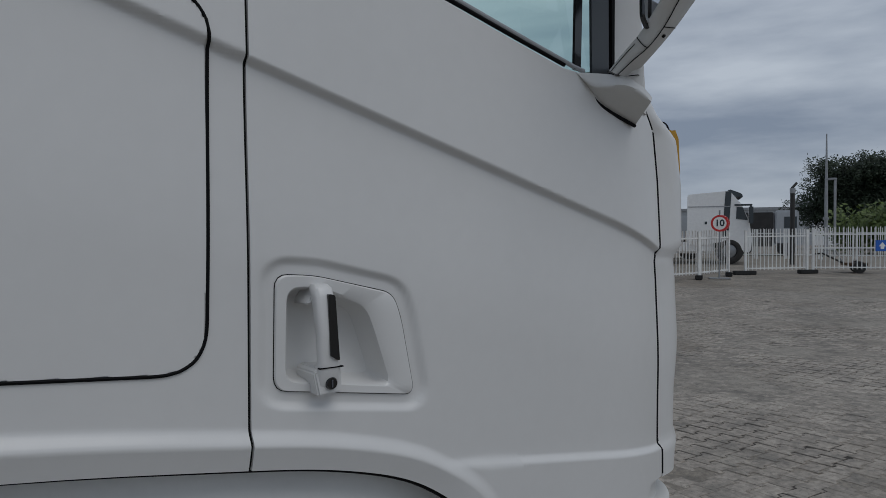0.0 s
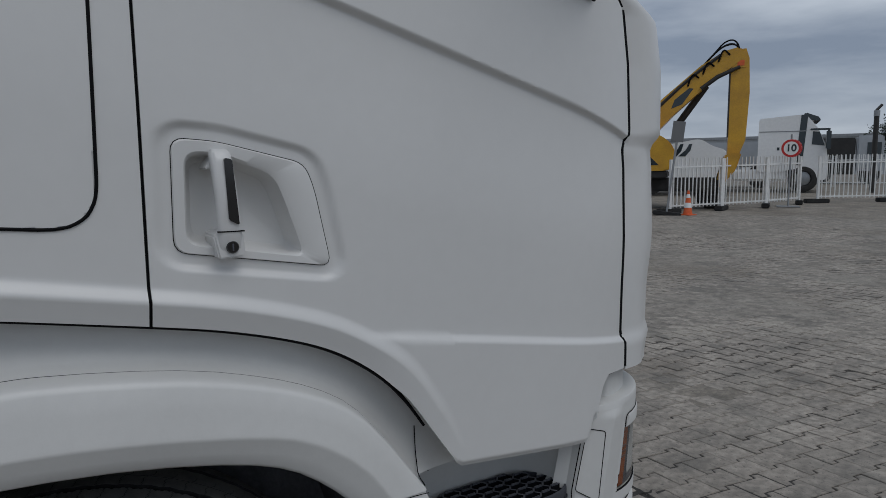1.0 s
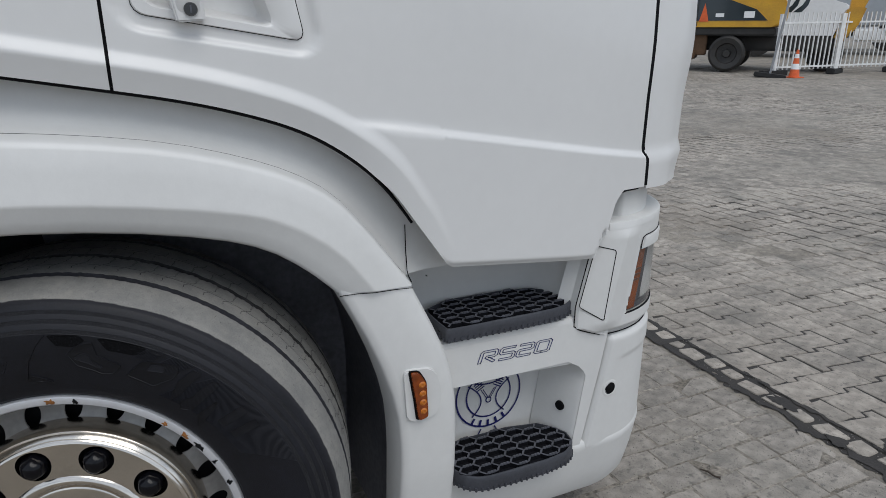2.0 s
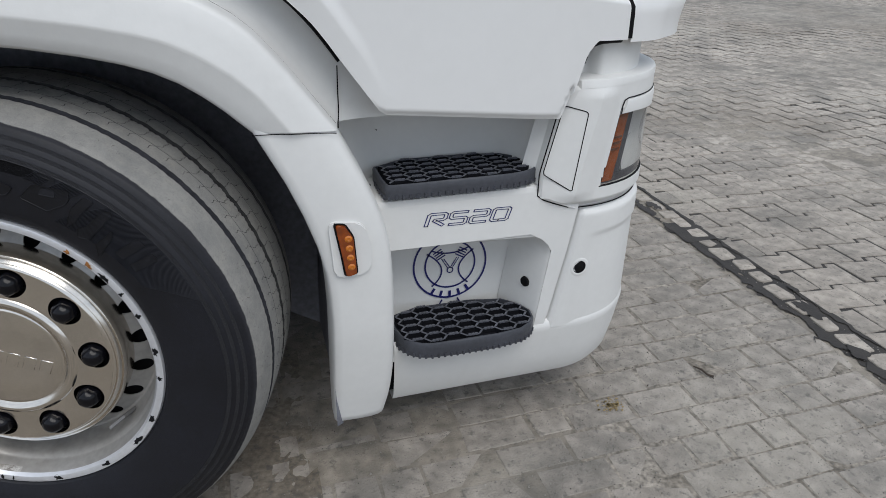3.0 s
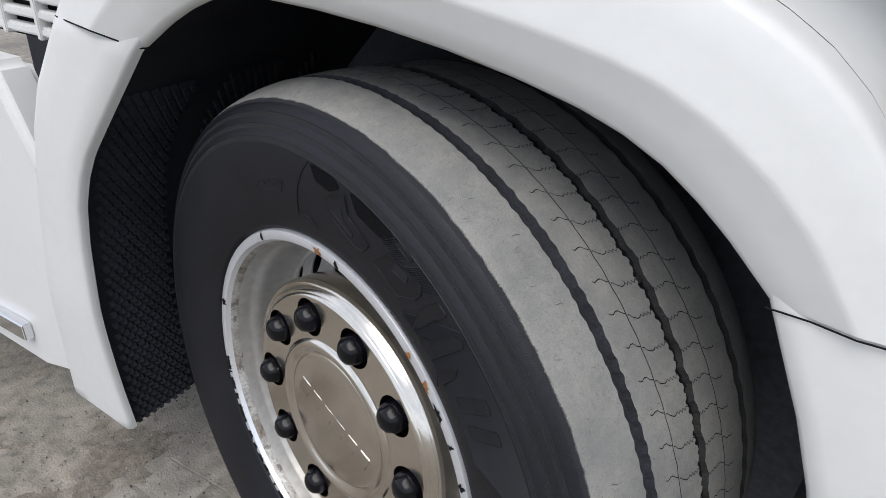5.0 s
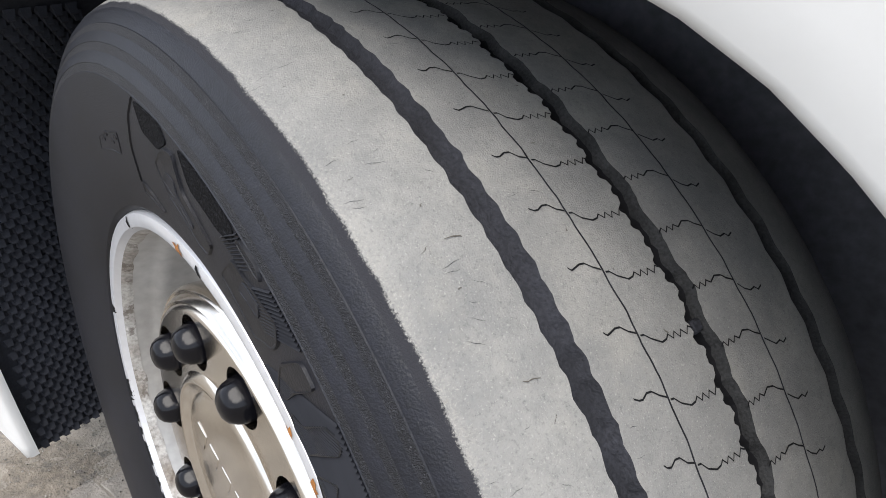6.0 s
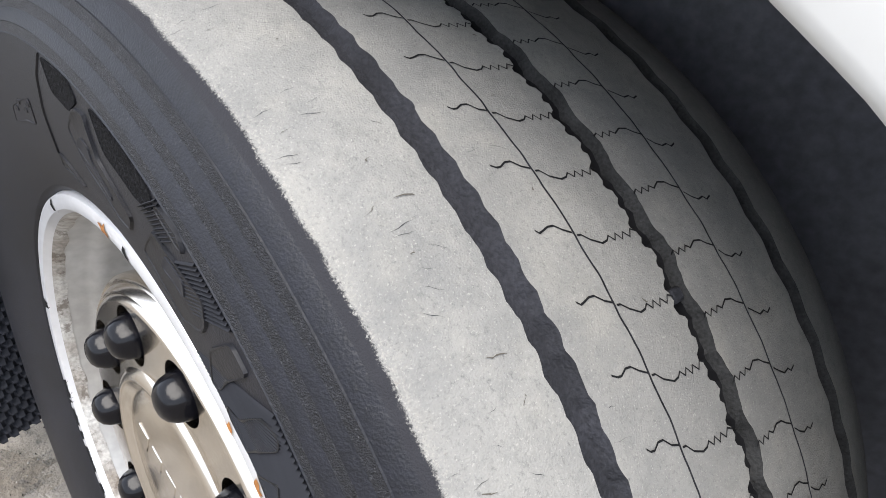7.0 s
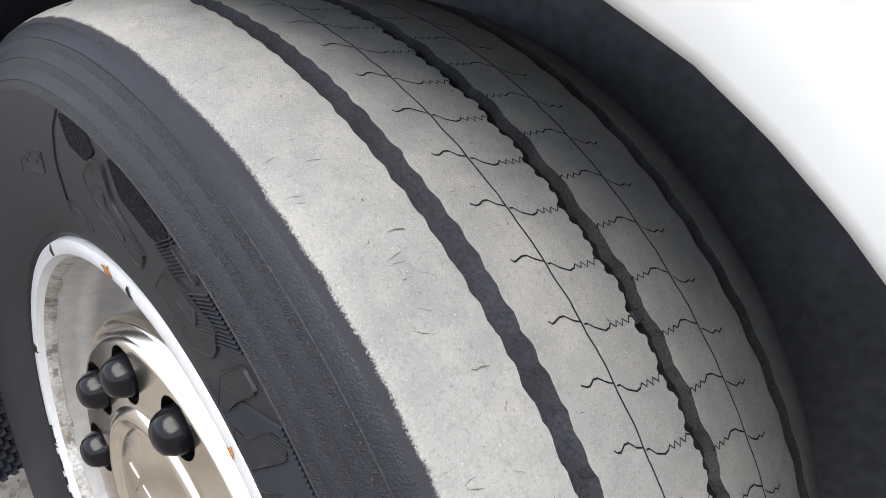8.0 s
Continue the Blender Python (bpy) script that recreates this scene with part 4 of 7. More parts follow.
# print on the entry panel
def offset_line(pts, d):
    """A line of points moved sideways, with mitred corners."""
    out = []
    for i, p in enumerate(pts):
        a = (p - pts[i - 1]).normalized() if i else None
        b = (pts[i + 1] - p).normalized() if i < len(pts) - 1 else None
        a, b = a or b, b or a
        na, nb_ = Vector((-a[1], a[0])), Vector((-b[1], b[0]))
        out.append(p + (na + nb_) * d / (1 + na.dot(nb_)))
    return out


def outlined(lines, w, thin, put):
    """Letters drawn as thin outlines round broad strokes."""
    bm = bmesh.new()
    for pts in lines:
        pts = [Vector(p) for p in pts]
        loop = offset_line(pts, w) + offset_line(pts, -w)[::-1]
        n = len(loop)
        for i in range(n):
            a, b = loop[i], loop[(i + 1) % n]
            d = (b - a).normalized() * thin
            s = Vector((-d[1], d[0]))
            bm.faces.new([bm.verts.new(put(q)) for q in (a - d + s, b + d + s, b + d - s, a - d - s)])
    return bm


def squared(x):
    """R 5 2 0 as squared strokes on cells 1 wide and 1 high."""
    return [[(0, 0), (0, 1), (0.9, 1), (0.9, 0.5), (0.3, 0.5), (0.9, 0)], [(2.05, 1), (1.2, 1), (1.2, 0.52), (2.05, 0.52), (2.05, 0), (1.2, 0)], [(2.35, 1), (3.2, 1), (3.2, 0.52), (2.35, 0.52), (2.35, 0), (3.2, 0)],
            [(3.9, 0), (3.5, 0), (3.5, 1), (4.35, 1), (4.35, 0), (3.9, 0)]]


def cut_corners(pts, d=0.09):
    pts = [Vector(p) for p in pts]
    out = [pts[0]]
    for a, p, b in zip(pts, pts[1:], pts[2:]):
        out += [p + (a - p).normalized() * d, p + (b - p).normalized() * d]
    return out + [pts[-1]]


MARK_BASE = pose(0.6195, 0.0314, 0.6495)
part("model_mark", outlined([cut_corners(q) for q in squared(0)], 0.09, 0.03, lambda q: MARK_BASE @ Vector((q[0] * 0.0435 + q[1] * 0.0095, 0, q[1] * 0.0275 - q[0] * 0.001))), INK, entry, "dark blue outlined model mark", smooth=0)


def ring(r, w, y, cx, cz, a0=0, a1=360, n=60):
    rows = [[(cx + rr * math.sin(radians(a)), y, cz + rr * math.cos(radians(a))) for rr in (r - w / 2, r + w / 2)] for a in np.linspace(a0, a1, n)]
    return grid_bm(rows)


def stroke(pts, w, y, bm=None):
    bm = bm or bmesh.new()
    for (ax, az), (bx, bz) in zip(pts, pts[1:]):
        d = Vector((bx - ax, bz - az)).normalized() * w / 2
        bm.faces.new([bm.verts.new((ax - d[1], y, az + d[0])), bm.verts.new((bx - d[1], y, bz + d[0])), bm.verts.new((bx + d[1], y, bz - d[0])), bm.verts.new((ax + d[1], y, az - d[0]))])
    return bm


EX, EZ, EY = 0.718, 0.477, 0.158
emblem = part("round_emblem", ring(0.0945, 0.005, EY, EX, EZ), INK, entry, "dark blue printed round emblem")
part("emblem_ring", ring(0.065, 0.0045, EY, EX, EZ), INK, emblem)
part("emblem_top_arc", stroke([(EX + 0.05 * k, EZ + 0.044 - 0.012 * (1 - k * k)) for k in np.linspace(-1, 1, 9)], 0.004, EY), INK, emblem)
part("emblem_crank", ring(0.0075, 0.003, EY, EX, EZ - 0.016, n=20), INK, emblem)
for s in (-1, 1):
    part("emblem_arc", stroke([(EX + s * (0.022 + 0.04 * (k - 0.55) ** 2 * 3.2), EZ + 0.036 - 0.094 * k) for k in np.linspace(0, 1, 12)], 0.004, EY), INK, emblem)
    for d in (-0.003, 0.003):
        part("emblem_rod", stroke([(EX + d + s * 0.003, EZ - 0.01), (EX + d + s * 0.02, EZ + 0.018)], 0.0022, EY), INK, emblem)
    for k in range(4):
        c = Vector((EX + s * (0.0235 + 0.0035 * k), EZ + 0.022 + 0.0058 * k))
        part("emblem_piston", stroke([(c[0] - 0.0105, c[1] + s * 0.0062), (c[0] + 0.0105, c[1] - s * 0.0062)], 0.0034, EY), INK, emblem)
    part("emblem_corner", stroke([(EX + s * 0.092, EZ + 0.06), (EX + s * 0.112, EZ + 0.06), (EX + s * 0.108, EZ + 0.075)], 0.005, EY), INK, emblem)
for a in (-32, -16, 0, 16, 32):
    part("emblem_bar", stroke([(EX + 0.076 * math.sin(radians(180 - a)), EZ + 0.076 * math.cos(radians(180 - a))), (EX + 0.092 * math.sin(radians(180 - a)), EZ + 0.092 * math.cos(radians(180 - a)))], 0.007, EY), INK, emblem)
part("emblem_foot", stroke([(EX - 0.02, EZ - 0.1), (EX - 0.03, EZ - 0.118), (EX + 0.03, EZ - 0.118), (EX + 0.02, EZ - 0.1)], 0.004, EY), INK, emblem)

# shade of the gap as a black strip; small marks of use on the white panels
part("guard_gap", box(0.526, 0.552, 0.07, 0.078, 0.19, 0.35), BLACK, truck, "black strip for the shaded gap beside the guard")
for x, y, z, r in ((0.542, 0.157, 0.837, 0.0011), (0.489, -0.033, 0.785, 0.0009), (0.963, 0.021, 0.81, 0.002)):
    part("paint_nick", lathe([(0.0015, 0.0), (0.001, r), (-0.006, r)], 7), BLACK, truck, "tiny dark nick").location = (x, y, z)

# slatted grille behind the wheel guard
louvre = part("side_grille", box(-1.3, -0.76, 0.135, 0.15, 0.925, 1.14), BLACK, truck, "white slatted side grille")
for k in range(7):
    part("slat", box(-1.3, -0.76, 0.112, 0.134, 0.935 + 0.03 * k, 0.953 + 0.03 * k, 0.004), PLASTIC, louvre)
for x in (-1.2, -1.09, -0.98, -0.87):
    part("grille_bar", box(x - 0.006, x + 0.006, 0.108, 0.134, 0.93, 1.14, 0.002), PLASTIC, louvre)


# ---- front wheel, turned outward ----
wheel = thing("wheel", "", "", pose(-0.2273, -0.0163, 0.4962, -0.92, 0, -14.8))
wheel.name = "front_wheel"
wheel.parent = truck
def specked(m, scale, lo, hi, most, tone):
    """Fine specks of another colour over a material."""
    t = m.node_tree
    N, link = t.nodes.new, t.links.new
    b = t.nodes["Principled BSDF"]
    n, r, x = N("ShaderNodeTexNoise"), N("ShaderNodeMapRange"), N("ShaderNodeMix")
    n.inputs["Scale"].default_value, n.inputs["Detail"].default_value, n.inputs["Roughness"].default_value = scale, 5, 0.7
    link(N("ShaderNodeTexCoord").outputs["Object"], n.inputs["Vector"])
    r.inputs["From Min"].default_value, r.inputs["From Max"].default_value, r.inputs["To Max"].default_value = lo, hi, most
    link(n.outputs["Fac"], r.inputs["Value"])
    x.data_type = "RGBA"
    x.inputs["B"].default_value = (*tone, 1)
    link(r.outputs["Result"], x.inputs["Factor"])
    link(b.inputs["Base Color"].links[0].from_socket, x.inputs["A"])
    link(x.outputs["Result"], b.inputs["Base Color"])
    return m


RUBBER = specked(material("black_sidewall_rubber", (0.0066, 0.0071, 0.0115), 0.52, var=0.35, scale=14, fine=0.3, bump=0.22, bump_scale=700, spec=0.36), 560, 0.63, 0.69, 0.6, (0.07, 0.068, 0.065))
RUBBER_GRAIN = specked(material("grainy_sidewall_rubber", (0.0105, 0.0107, 0.0145), 0.6, var=0.4, scale=30, fine=0.5, bump=0.8, bump_scale=1200, spec=0.45), 800, 0.56, 0.64, 0.8, (0.065, 0.065, 0.07))
ABRADED = specked(material("abraded_black_rubber", (0.004, 0.004, 0.005), 0.85, spec=0.12, bump=1.0, bump_scale=500, var=0.4, scale=60), 320, 0.56, 0.6, 0.9, (0.017, 0.017, 0.02))
HATCH = material("dark_hatched_rubber", (0.015, 0.0155, 0.02), 0.62, spec=0.28, var=0.3, scale=30)
PLATE = material("smooth_raised_rubber", (0.0085, 0.0087, 0.0115), 0.5, var=0.3, scale=20, fine=0.2, bump=0.15, bump_scale=400, spec=0.28)
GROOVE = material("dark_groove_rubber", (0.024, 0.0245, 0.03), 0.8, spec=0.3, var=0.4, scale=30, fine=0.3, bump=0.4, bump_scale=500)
# Groove rubber in a paler tone, for the walls that catch light.
GROOVE_WALL = material("lit_groove_wall", (0.034, 0.034, 0.034), 0.85, spec=0.2, var=0.4, scale=40, fine=0.3, bump=0.4, bump_scale=500)
RIM_PAINT = material("silver_rim_paint", (0.7, 0.71, 0.74), 0.3, 0.5, var=0.14, scale=6, coat=0.2, fine=0.04)
RIM_DIRTY = material("dusty_silver_rim_well", (0.43, 0.425, 0.415), 0.36, 0.4, var=0.25, scale=5, second=(0.32, 0.305, 0.285), fine=0.1)
RIM_STAIN = specked(material("stained_rim_seat", (0.46, 0.45, 0.43), 0.5, 0.2, var=0.3, scale=16, second=(0.2, 0.17, 0.14), fine=0.3), 45, 0.54, 0.62, 0.7, (0.07, 0.05, 0.035))
# Near black for brake parts and chips, and for painted shade in deep places.
DARK = material("dark_parts_and_shade", (0.006, 0.006, 0.007), 0.8, spec=0.2)
GREY_METAL = material("dull_grey_metal", (0.2, 0.2, 0.2), 0.5, 0.5)


def worn_tread():
    """Dusty grey worn rubber, stained, whose outer edge crumbles into the black sidewall."""
    m = material("worn_grey_tread", (0.275, 0.27, 0.252), 0.82, bump=0.3, bump_scale=1000, spec=0.3)
    t = m.node_tree
    N, link = t.nodes.new, t.links.new
    b = t.nodes["Principled BSDF"]
    tc, sep = N("ShaderNodeTexCoord"), N("ShaderNodeSeparateXYZ")
    link(tc.outputs["Object"], sep.inputs["Vector"])

    def noisy(scale, detail, rough):
        n = N("ShaderNodeTexNoise")
        n.inputs["Scale"].default_value, n.inputs["Detail"].default_value, n.inputs["Roughness"].default_value = scale, detail, rough
        link(tc.outputs["Object"], n.inputs["Vector"])
        return n.outputs["Fac"]

    def spread(fac, lo, hi, a, c):
        r = N("ShaderNodeMapRange")
        for key, v in (("From Min", lo), ("From Max", hi), ("To Min", a), ("To Max", c)):
            r.inputs[key].default_value = v
        link(fac, r.inputs["Value"])
        return r.outputs["Result"]

    def blend(fac, a, c):
        x = N("ShaderNodeMix")
        x.data_type = "RGBA"
        for key, v in (("Factor", fac), ("A", a), ("B", c)):
            if isinstance(v, tuple):
                x.inputs[key].default_value = v
            else:
                link(v, x.inputs[key])
        return x.outputs["Result"]

    def muladd(fac, k, more):
        x = N("ShaderNodeMath")
        x.operation = "MULTIPLY_ADD"
        x.inputs[1].default_value = k
        link(fac, x.inputs[0])
        link(more, x.inputs[2])
        return x.outputs["Value"]

    stain = blend(spread(noisy(14, 8, 0.66), 0.36, 0.68, 0, 1), (0.25, 0.243, 0.226, 1), (0.172, 0.17, 0.163, 1))
    dusty = blend(spread(noisy(26, 6, 0.6), 0.5, 0.72, 0, 0.5), stain, (0.3, 0.286, 0.252, 1))
    blotch = blend(spread(noisy(85, 7, 0.75), 0.5, 0.68, 0, 0.6), dusty, (0.165, 0.163, 0.155, 1))
    speck = blend(spread(noisy(380, 7, 0.85), 0.53, 0.68, 0, 0.8), blotch, (0.1, 0.099, 0.097, 1))
    pale = blend(spread(noisy(900, 2, 0.5), 0.62, 0.71, 0, 0.42), speck, (0.4, 0.385, 0.35, 1))
    out = muladd(noisy(900, 5, 0.75), 0.007, muladd(noisy(40, 3, 0.5), 0.005, sep.outputs["Y"]))
    crumb_zone = spread(out, 0.0035, 0.0165, 1, 0)
    cz = N("ShaderNodeMath")
    cz.operation = "MULTIPLY"
    link(crumb_zone, cz.inputs[0])
    link(spread(noisy(620, 5, 0.75), 0.5, 0.62, 0, 0.5), cz.inputs[1])
    crumbs = blend(cz.outputs["Value"], pale, (0.38, 0.353, 0.312, 1))
    rust = blend(spread(noisy(60, 5, 0.7), 0.66, 0.72, 0, 0.5), crumbs, (0.24, 0.17, 0.1, 1))
    edge = blend(crumb_zone, pale, rust)
    final = blend(spread(out, 0.0028, 0.0042, 0, 1), (0.02, 0.02, 0.024, 1), edge)
    link(final, b.inputs["Base Color"])
    return m


TREAD = worn_tread()
TURNS = 87
PITCH = 360 / TURNS


def zig(t, seed, amp):
    """A worn scalloped edge, periodic with the tread pitch."""
    k = t * TURNS / 360
    return amp * (abs((k * 2 + seed) % 1 - 0.5) * 2 - 0.5) + amp * 0.8 * noise.noise((k * 1.7, seed * 5, 0)) + amp * 0.5 * noise.noise((k * 6.3, seed * 9, 2))


def sway(t, seed, amp):
    """The wide zigzag of the inner grooves."""
    k = (t * TURNS / 360 + seed) % 1
    return amp * (abs(k - 0.5) * 4 - 1)


CROWN = [(-0.338, 0.481), (-0.325, 0.4865), (-0.305, 0.4915), (-0.277, 0.4955), (-0.21, 0.4985), (-0.16, 0.4993), (-0.107, 0.4985), (-0.076, 0.4965), (-0.056, 0.495), (-0.035, 0.4915), (-0.017, 0.486), (-0.005, 0.481), (0.006, 0.474)]


def columns(t):
    """(outward, radius, material of the face that follows) across the tyre at an angle."""
    cr = lambda a: tab(a, CROWN)
    col = [(-0.02, 0.29, 0), (0.0035, 0.3032, 0), (0.009, 0.3085, 0), (0.015, 0.322, 0), (0.0225, 0.35, 0), (0.0285, 0.385, 0), (0.031, 0.41, 0), (0.031, 0.4265, 0), (0.0303, 0.4272, 3), (0.0287, 0.4335, 3), (0.0291, 0.434, 0),
           (0.0255, 0.442, 0), (0.025, 0.4425, 3), (0.0223, 0.4485, 3), (0.0226, 0.449, 0), (0.019, 0.456, 0), (0.0186, 0.4565, 3), (0.016, 0.461, 3), (0.0157, 0.462, 0), (0.0148, 0.4623, 0), (0.011, 0.4695, 0), (0.0075, 0.4725, 2)]
    fine = 0.0007 * noise.noise((t * 0.8, 61, 0)) + sway(t, 0.3, 0.0005)
    rag = 0.0016 * noise.noise((t * 0.9, 3, 0))
    col += [(0.005 + rag, 0.475, 2), (-0.004, cr(-0.004), 2), (-0.014, cr(-0.014), 2), (-0.03, cr(-0.03), 2), (-0.045, cr(-0.045), 2)]
    a, b = -0.0555 + zig(t, 0.2, 0.0016), -0.0715 + zig(t, 0.55, 0.002)
    col += [(a, cr(a), 1), (a - 0.003, cr(a) - 0.0065, 1), (b + 0.004, cr(b) - 0.0065, 1), (b, cr(b), 2), (-0.09, cr(-0.09), 2)]
    col += [(-0.1099 + fine, cr(-0.11), 1), (-0.1101 + fine, cr(-0.11) - 0.004, 1), (-0.111 + fine, cr(-0.11) - 0.004, 1), (-0.1112 + fine, cr(-0.11), 2), (-0.13, cr(-0.13), 2)]
    w = sway(t, 0.15, 0.0022) + 0.0025 * noise.noise((t * 0.25, 40, 0))
    notch = 0.0019 if (t * TURNS / 360 * 3) % 1 < 0.42 else -0.0009
    # groove shade by material: 4 for the dark depth, 5 for the lit far wall
    a, b = -0.1525 + w + notch + 0.0012 * noise.noise((t * 1.1, 9, 0)), -0.1685 + w + 0.0016 * noise.noise((t * 1.5, 19, 0))
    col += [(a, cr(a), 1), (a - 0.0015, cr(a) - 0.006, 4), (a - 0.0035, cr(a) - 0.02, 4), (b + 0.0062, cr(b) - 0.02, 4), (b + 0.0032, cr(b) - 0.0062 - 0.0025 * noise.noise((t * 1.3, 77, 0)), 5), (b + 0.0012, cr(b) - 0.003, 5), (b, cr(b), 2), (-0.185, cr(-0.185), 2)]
    col += [(-0.2088 + fine, cr(-0.21), 1), (-0.209 + fine, cr(-0.21) - 0.004, 1), (-0.21 + fine, cr(-0.21) - 0.004, 1), (-0.2102 + fine, cr(-0.21), 2), (-0.235, cr(-0.235), 2)]
    w = sway(t, 0.6, 0.0018)
    a, b = -0.262 + w, -0.277 + w
    # far wall again in the paler tone, as if lit
    col += [(a, cr(a), 1), (a - 0.003, cr(a) - 0.012, 1), (b + 0.005, cr(b) - 0.009, 5), (b + 0.0012, cr(b) - 0.0014, 5), (b, cr(b), 2), (-0.29, cr(-0.29), 2), (-0.308, cr(-0.308), 2), (-0.325, cr(-0.325), 2), (-0.338, 0.481, 2), (-0.346, 0.472, 0), (-0.352, 0.455, 0), (-0.362, 0.4, 0), (-0.342, 0.33, 0), (-0.32, 0.3, 0)]
    return col


N_T = 1320
tb = bmesh.new()
ring_v, ids = [], None
for k in range(N_T):
    t = 360 * k / N_T
    cs = columns(t)
    ids = [c[2] for c in cs]
    ring_v.append([tb.verts.new((r * math.sin(radians(t)), -a, r * math.cos(radians(t)))) for a, r, _ in cs])
for k in range(N_T):
    v0, v1 = ring_v[k], ring_v[(k + 1) % N_T]
    for j in range(len(ids) - 1):
        tb.faces.new((v0[j], v0[j + 1], v1[j + 1], v1[j])).material_index = ids[j]
for v in tb.verts:
    low = -0.4962 + 0.002
    if v.co.z < low:
        v.co.z = low
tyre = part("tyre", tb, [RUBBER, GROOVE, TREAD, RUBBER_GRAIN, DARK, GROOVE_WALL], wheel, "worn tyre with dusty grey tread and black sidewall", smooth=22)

# fine scratches across the worn ribs
scr, cut = random.Random(31), bmesh.new()
for k in range(60):
    t, a = scr.uniform(5, 95), scr.choice((scr.uniform(-0.05, 0.0), scr.uniform(-0.05, 0.0), scr.uniform(-0.105, -0.075)))
    run, side, wide = scr.uniform(-0.4, 0.1), scr.uniform(0.0015, 0.0065), scr.uniform(0.00012, 0.0003)
    rows = []
    for f in np.linspace(-1, 1, 7):
        aa, tt, w = a + side * f, t + run * f + 0.03 * math.sin(5 * f + k), wide * (1.05 - abs(f))
        r = tab(aa, CROWN) + 0.0002
        rows.append([(r * math.sin(radians(tt + d)), -aa, r * math.cos(radians(tt + d))) for d in (-w * 60, w * 60)])
    grid_bm(rows, bm=cut)
part("scratches", cut, GROOVE, tyre, "fine dark scratches in the tread", smooth=0)["kind"] = "stuff"

# cross sipes: fine crooked cuts in the ribs
sb = bmesh.new()
rng = random.Random(4)


def sipe(points, t0):
    pts = [(a, t0 + dt) for a, dt in points]
    for (a0, t0_), (a1, t1) in zip(pts, pts[1:]):
        quad = []
        for a, t, s in ((a0, t0_, -1), (a1, t1, -1), (a1, t1, 1), (a0, t0_, 1)):
            aa = radians(t + s * 0.062)
            r = tab(a, CROWN) + 0.0003
            quad.append(sb.verts.new((r * math.sin(aa), -a, r * math.cos(aa))))
        sb.faces.new(quad)


for k in range(TURNS):
    kk = k if k < 44 else k - TURNS
    t0 = 43.55 + PITCH * kk + (0.2 * max(kk, -9) if kk < 0 else 0)
    j = lambda: rng.uniform(-0.08, 0.08)
    sipe([(-0.0885 + rng.uniform(-0.001, 0.001), -0.95), (-0.091, -0.7), (-0.0935, -0.68 + j()), (-0.0975, -0.85), (-0.101, -0.78), (-0.105, -0.3 + j()), (-0.1095, 0.0)], t0)
    sipe([(-0.1115, 0.25), (-0.114, 0.3), (-0.118, 0.8 + j()), (-0.1245, 1.25), (-0.1285, 1.22), (-0.131, 1.0), (-0.134, 1.4), (-0.1365, 1.05), (-0.1395, 1.55), (-0.142, 1.15), (-0.1455, 1.6), (-0.1485, 1.2), (-0.152, 1.45)], t0)
    sipe([(-0.168, -0.6 + j()), (-0.1715, -0.85), (-0.174, -0.45), (-0.1775, -0.8), (-0.1805, -0.4), (-0.1835, -0.75), (-0.187, -0.45), (-0.193, -0.72 + j()), (-0.199, -0.57), (-0.203, -0.2), (-0.2085, 0.15)], t0)
    sipe([(-0.2105, 0.55), (-0.215, 1.0 + j()), (-0.2205, 1.4), (-0.226, 1.35), (-0.229, 1.65), (-0.234, 1.5)], t0)
part("sipe_pattern", sb, DARK, tyre, "fine dark sipes in the tread", smooth=0)["kind"] = "stuff"

# raised plain marks on the sidewall
SIDE = [(c[1], c[0]) for c in columns(0)[2:20]]


def mark(outline, mat, h=0.0012, edge=0.0006, name="sidewall_mark"):
    """A plate with a raised border on the sidewall; the outline is (radius, angle)."""
    b = bmesh.new()
    pts = even(round_rect([(r, a * 0.0065) for r, a in outline], 0.0035, 4), 64, True)
    mid = sum(pts, Vector((0, 0))) / len(pts)
    rows = []
    for inset, dh in ((-0.0008, -0.0008), (0.0, h + edge), (0.0012, h + edge), (0.002, h)):
        rows.append([p + (mid - p).normalized() * min(inset, (mid - p).length * 0.5) for p in pts] + [dh])
    for k in (0.3, 0.6, 0.98):
        rows.append([p + (mid - p) * k for p in rows[3][:-1]] + [h])
    out = []
    for row in rows:
        out.append([(q[0] * math.sin(radians(q[1] / 0.0065)), -(tab(q[0], SIDE) + row[-1]), q[0] * math.cos(radians(q[1] / 0.0065))) for q in row[:-1]])
    return part(name, grid_bm(out, False, True, b), mat, tyre, "raised black sidewall mark", smooth=35)


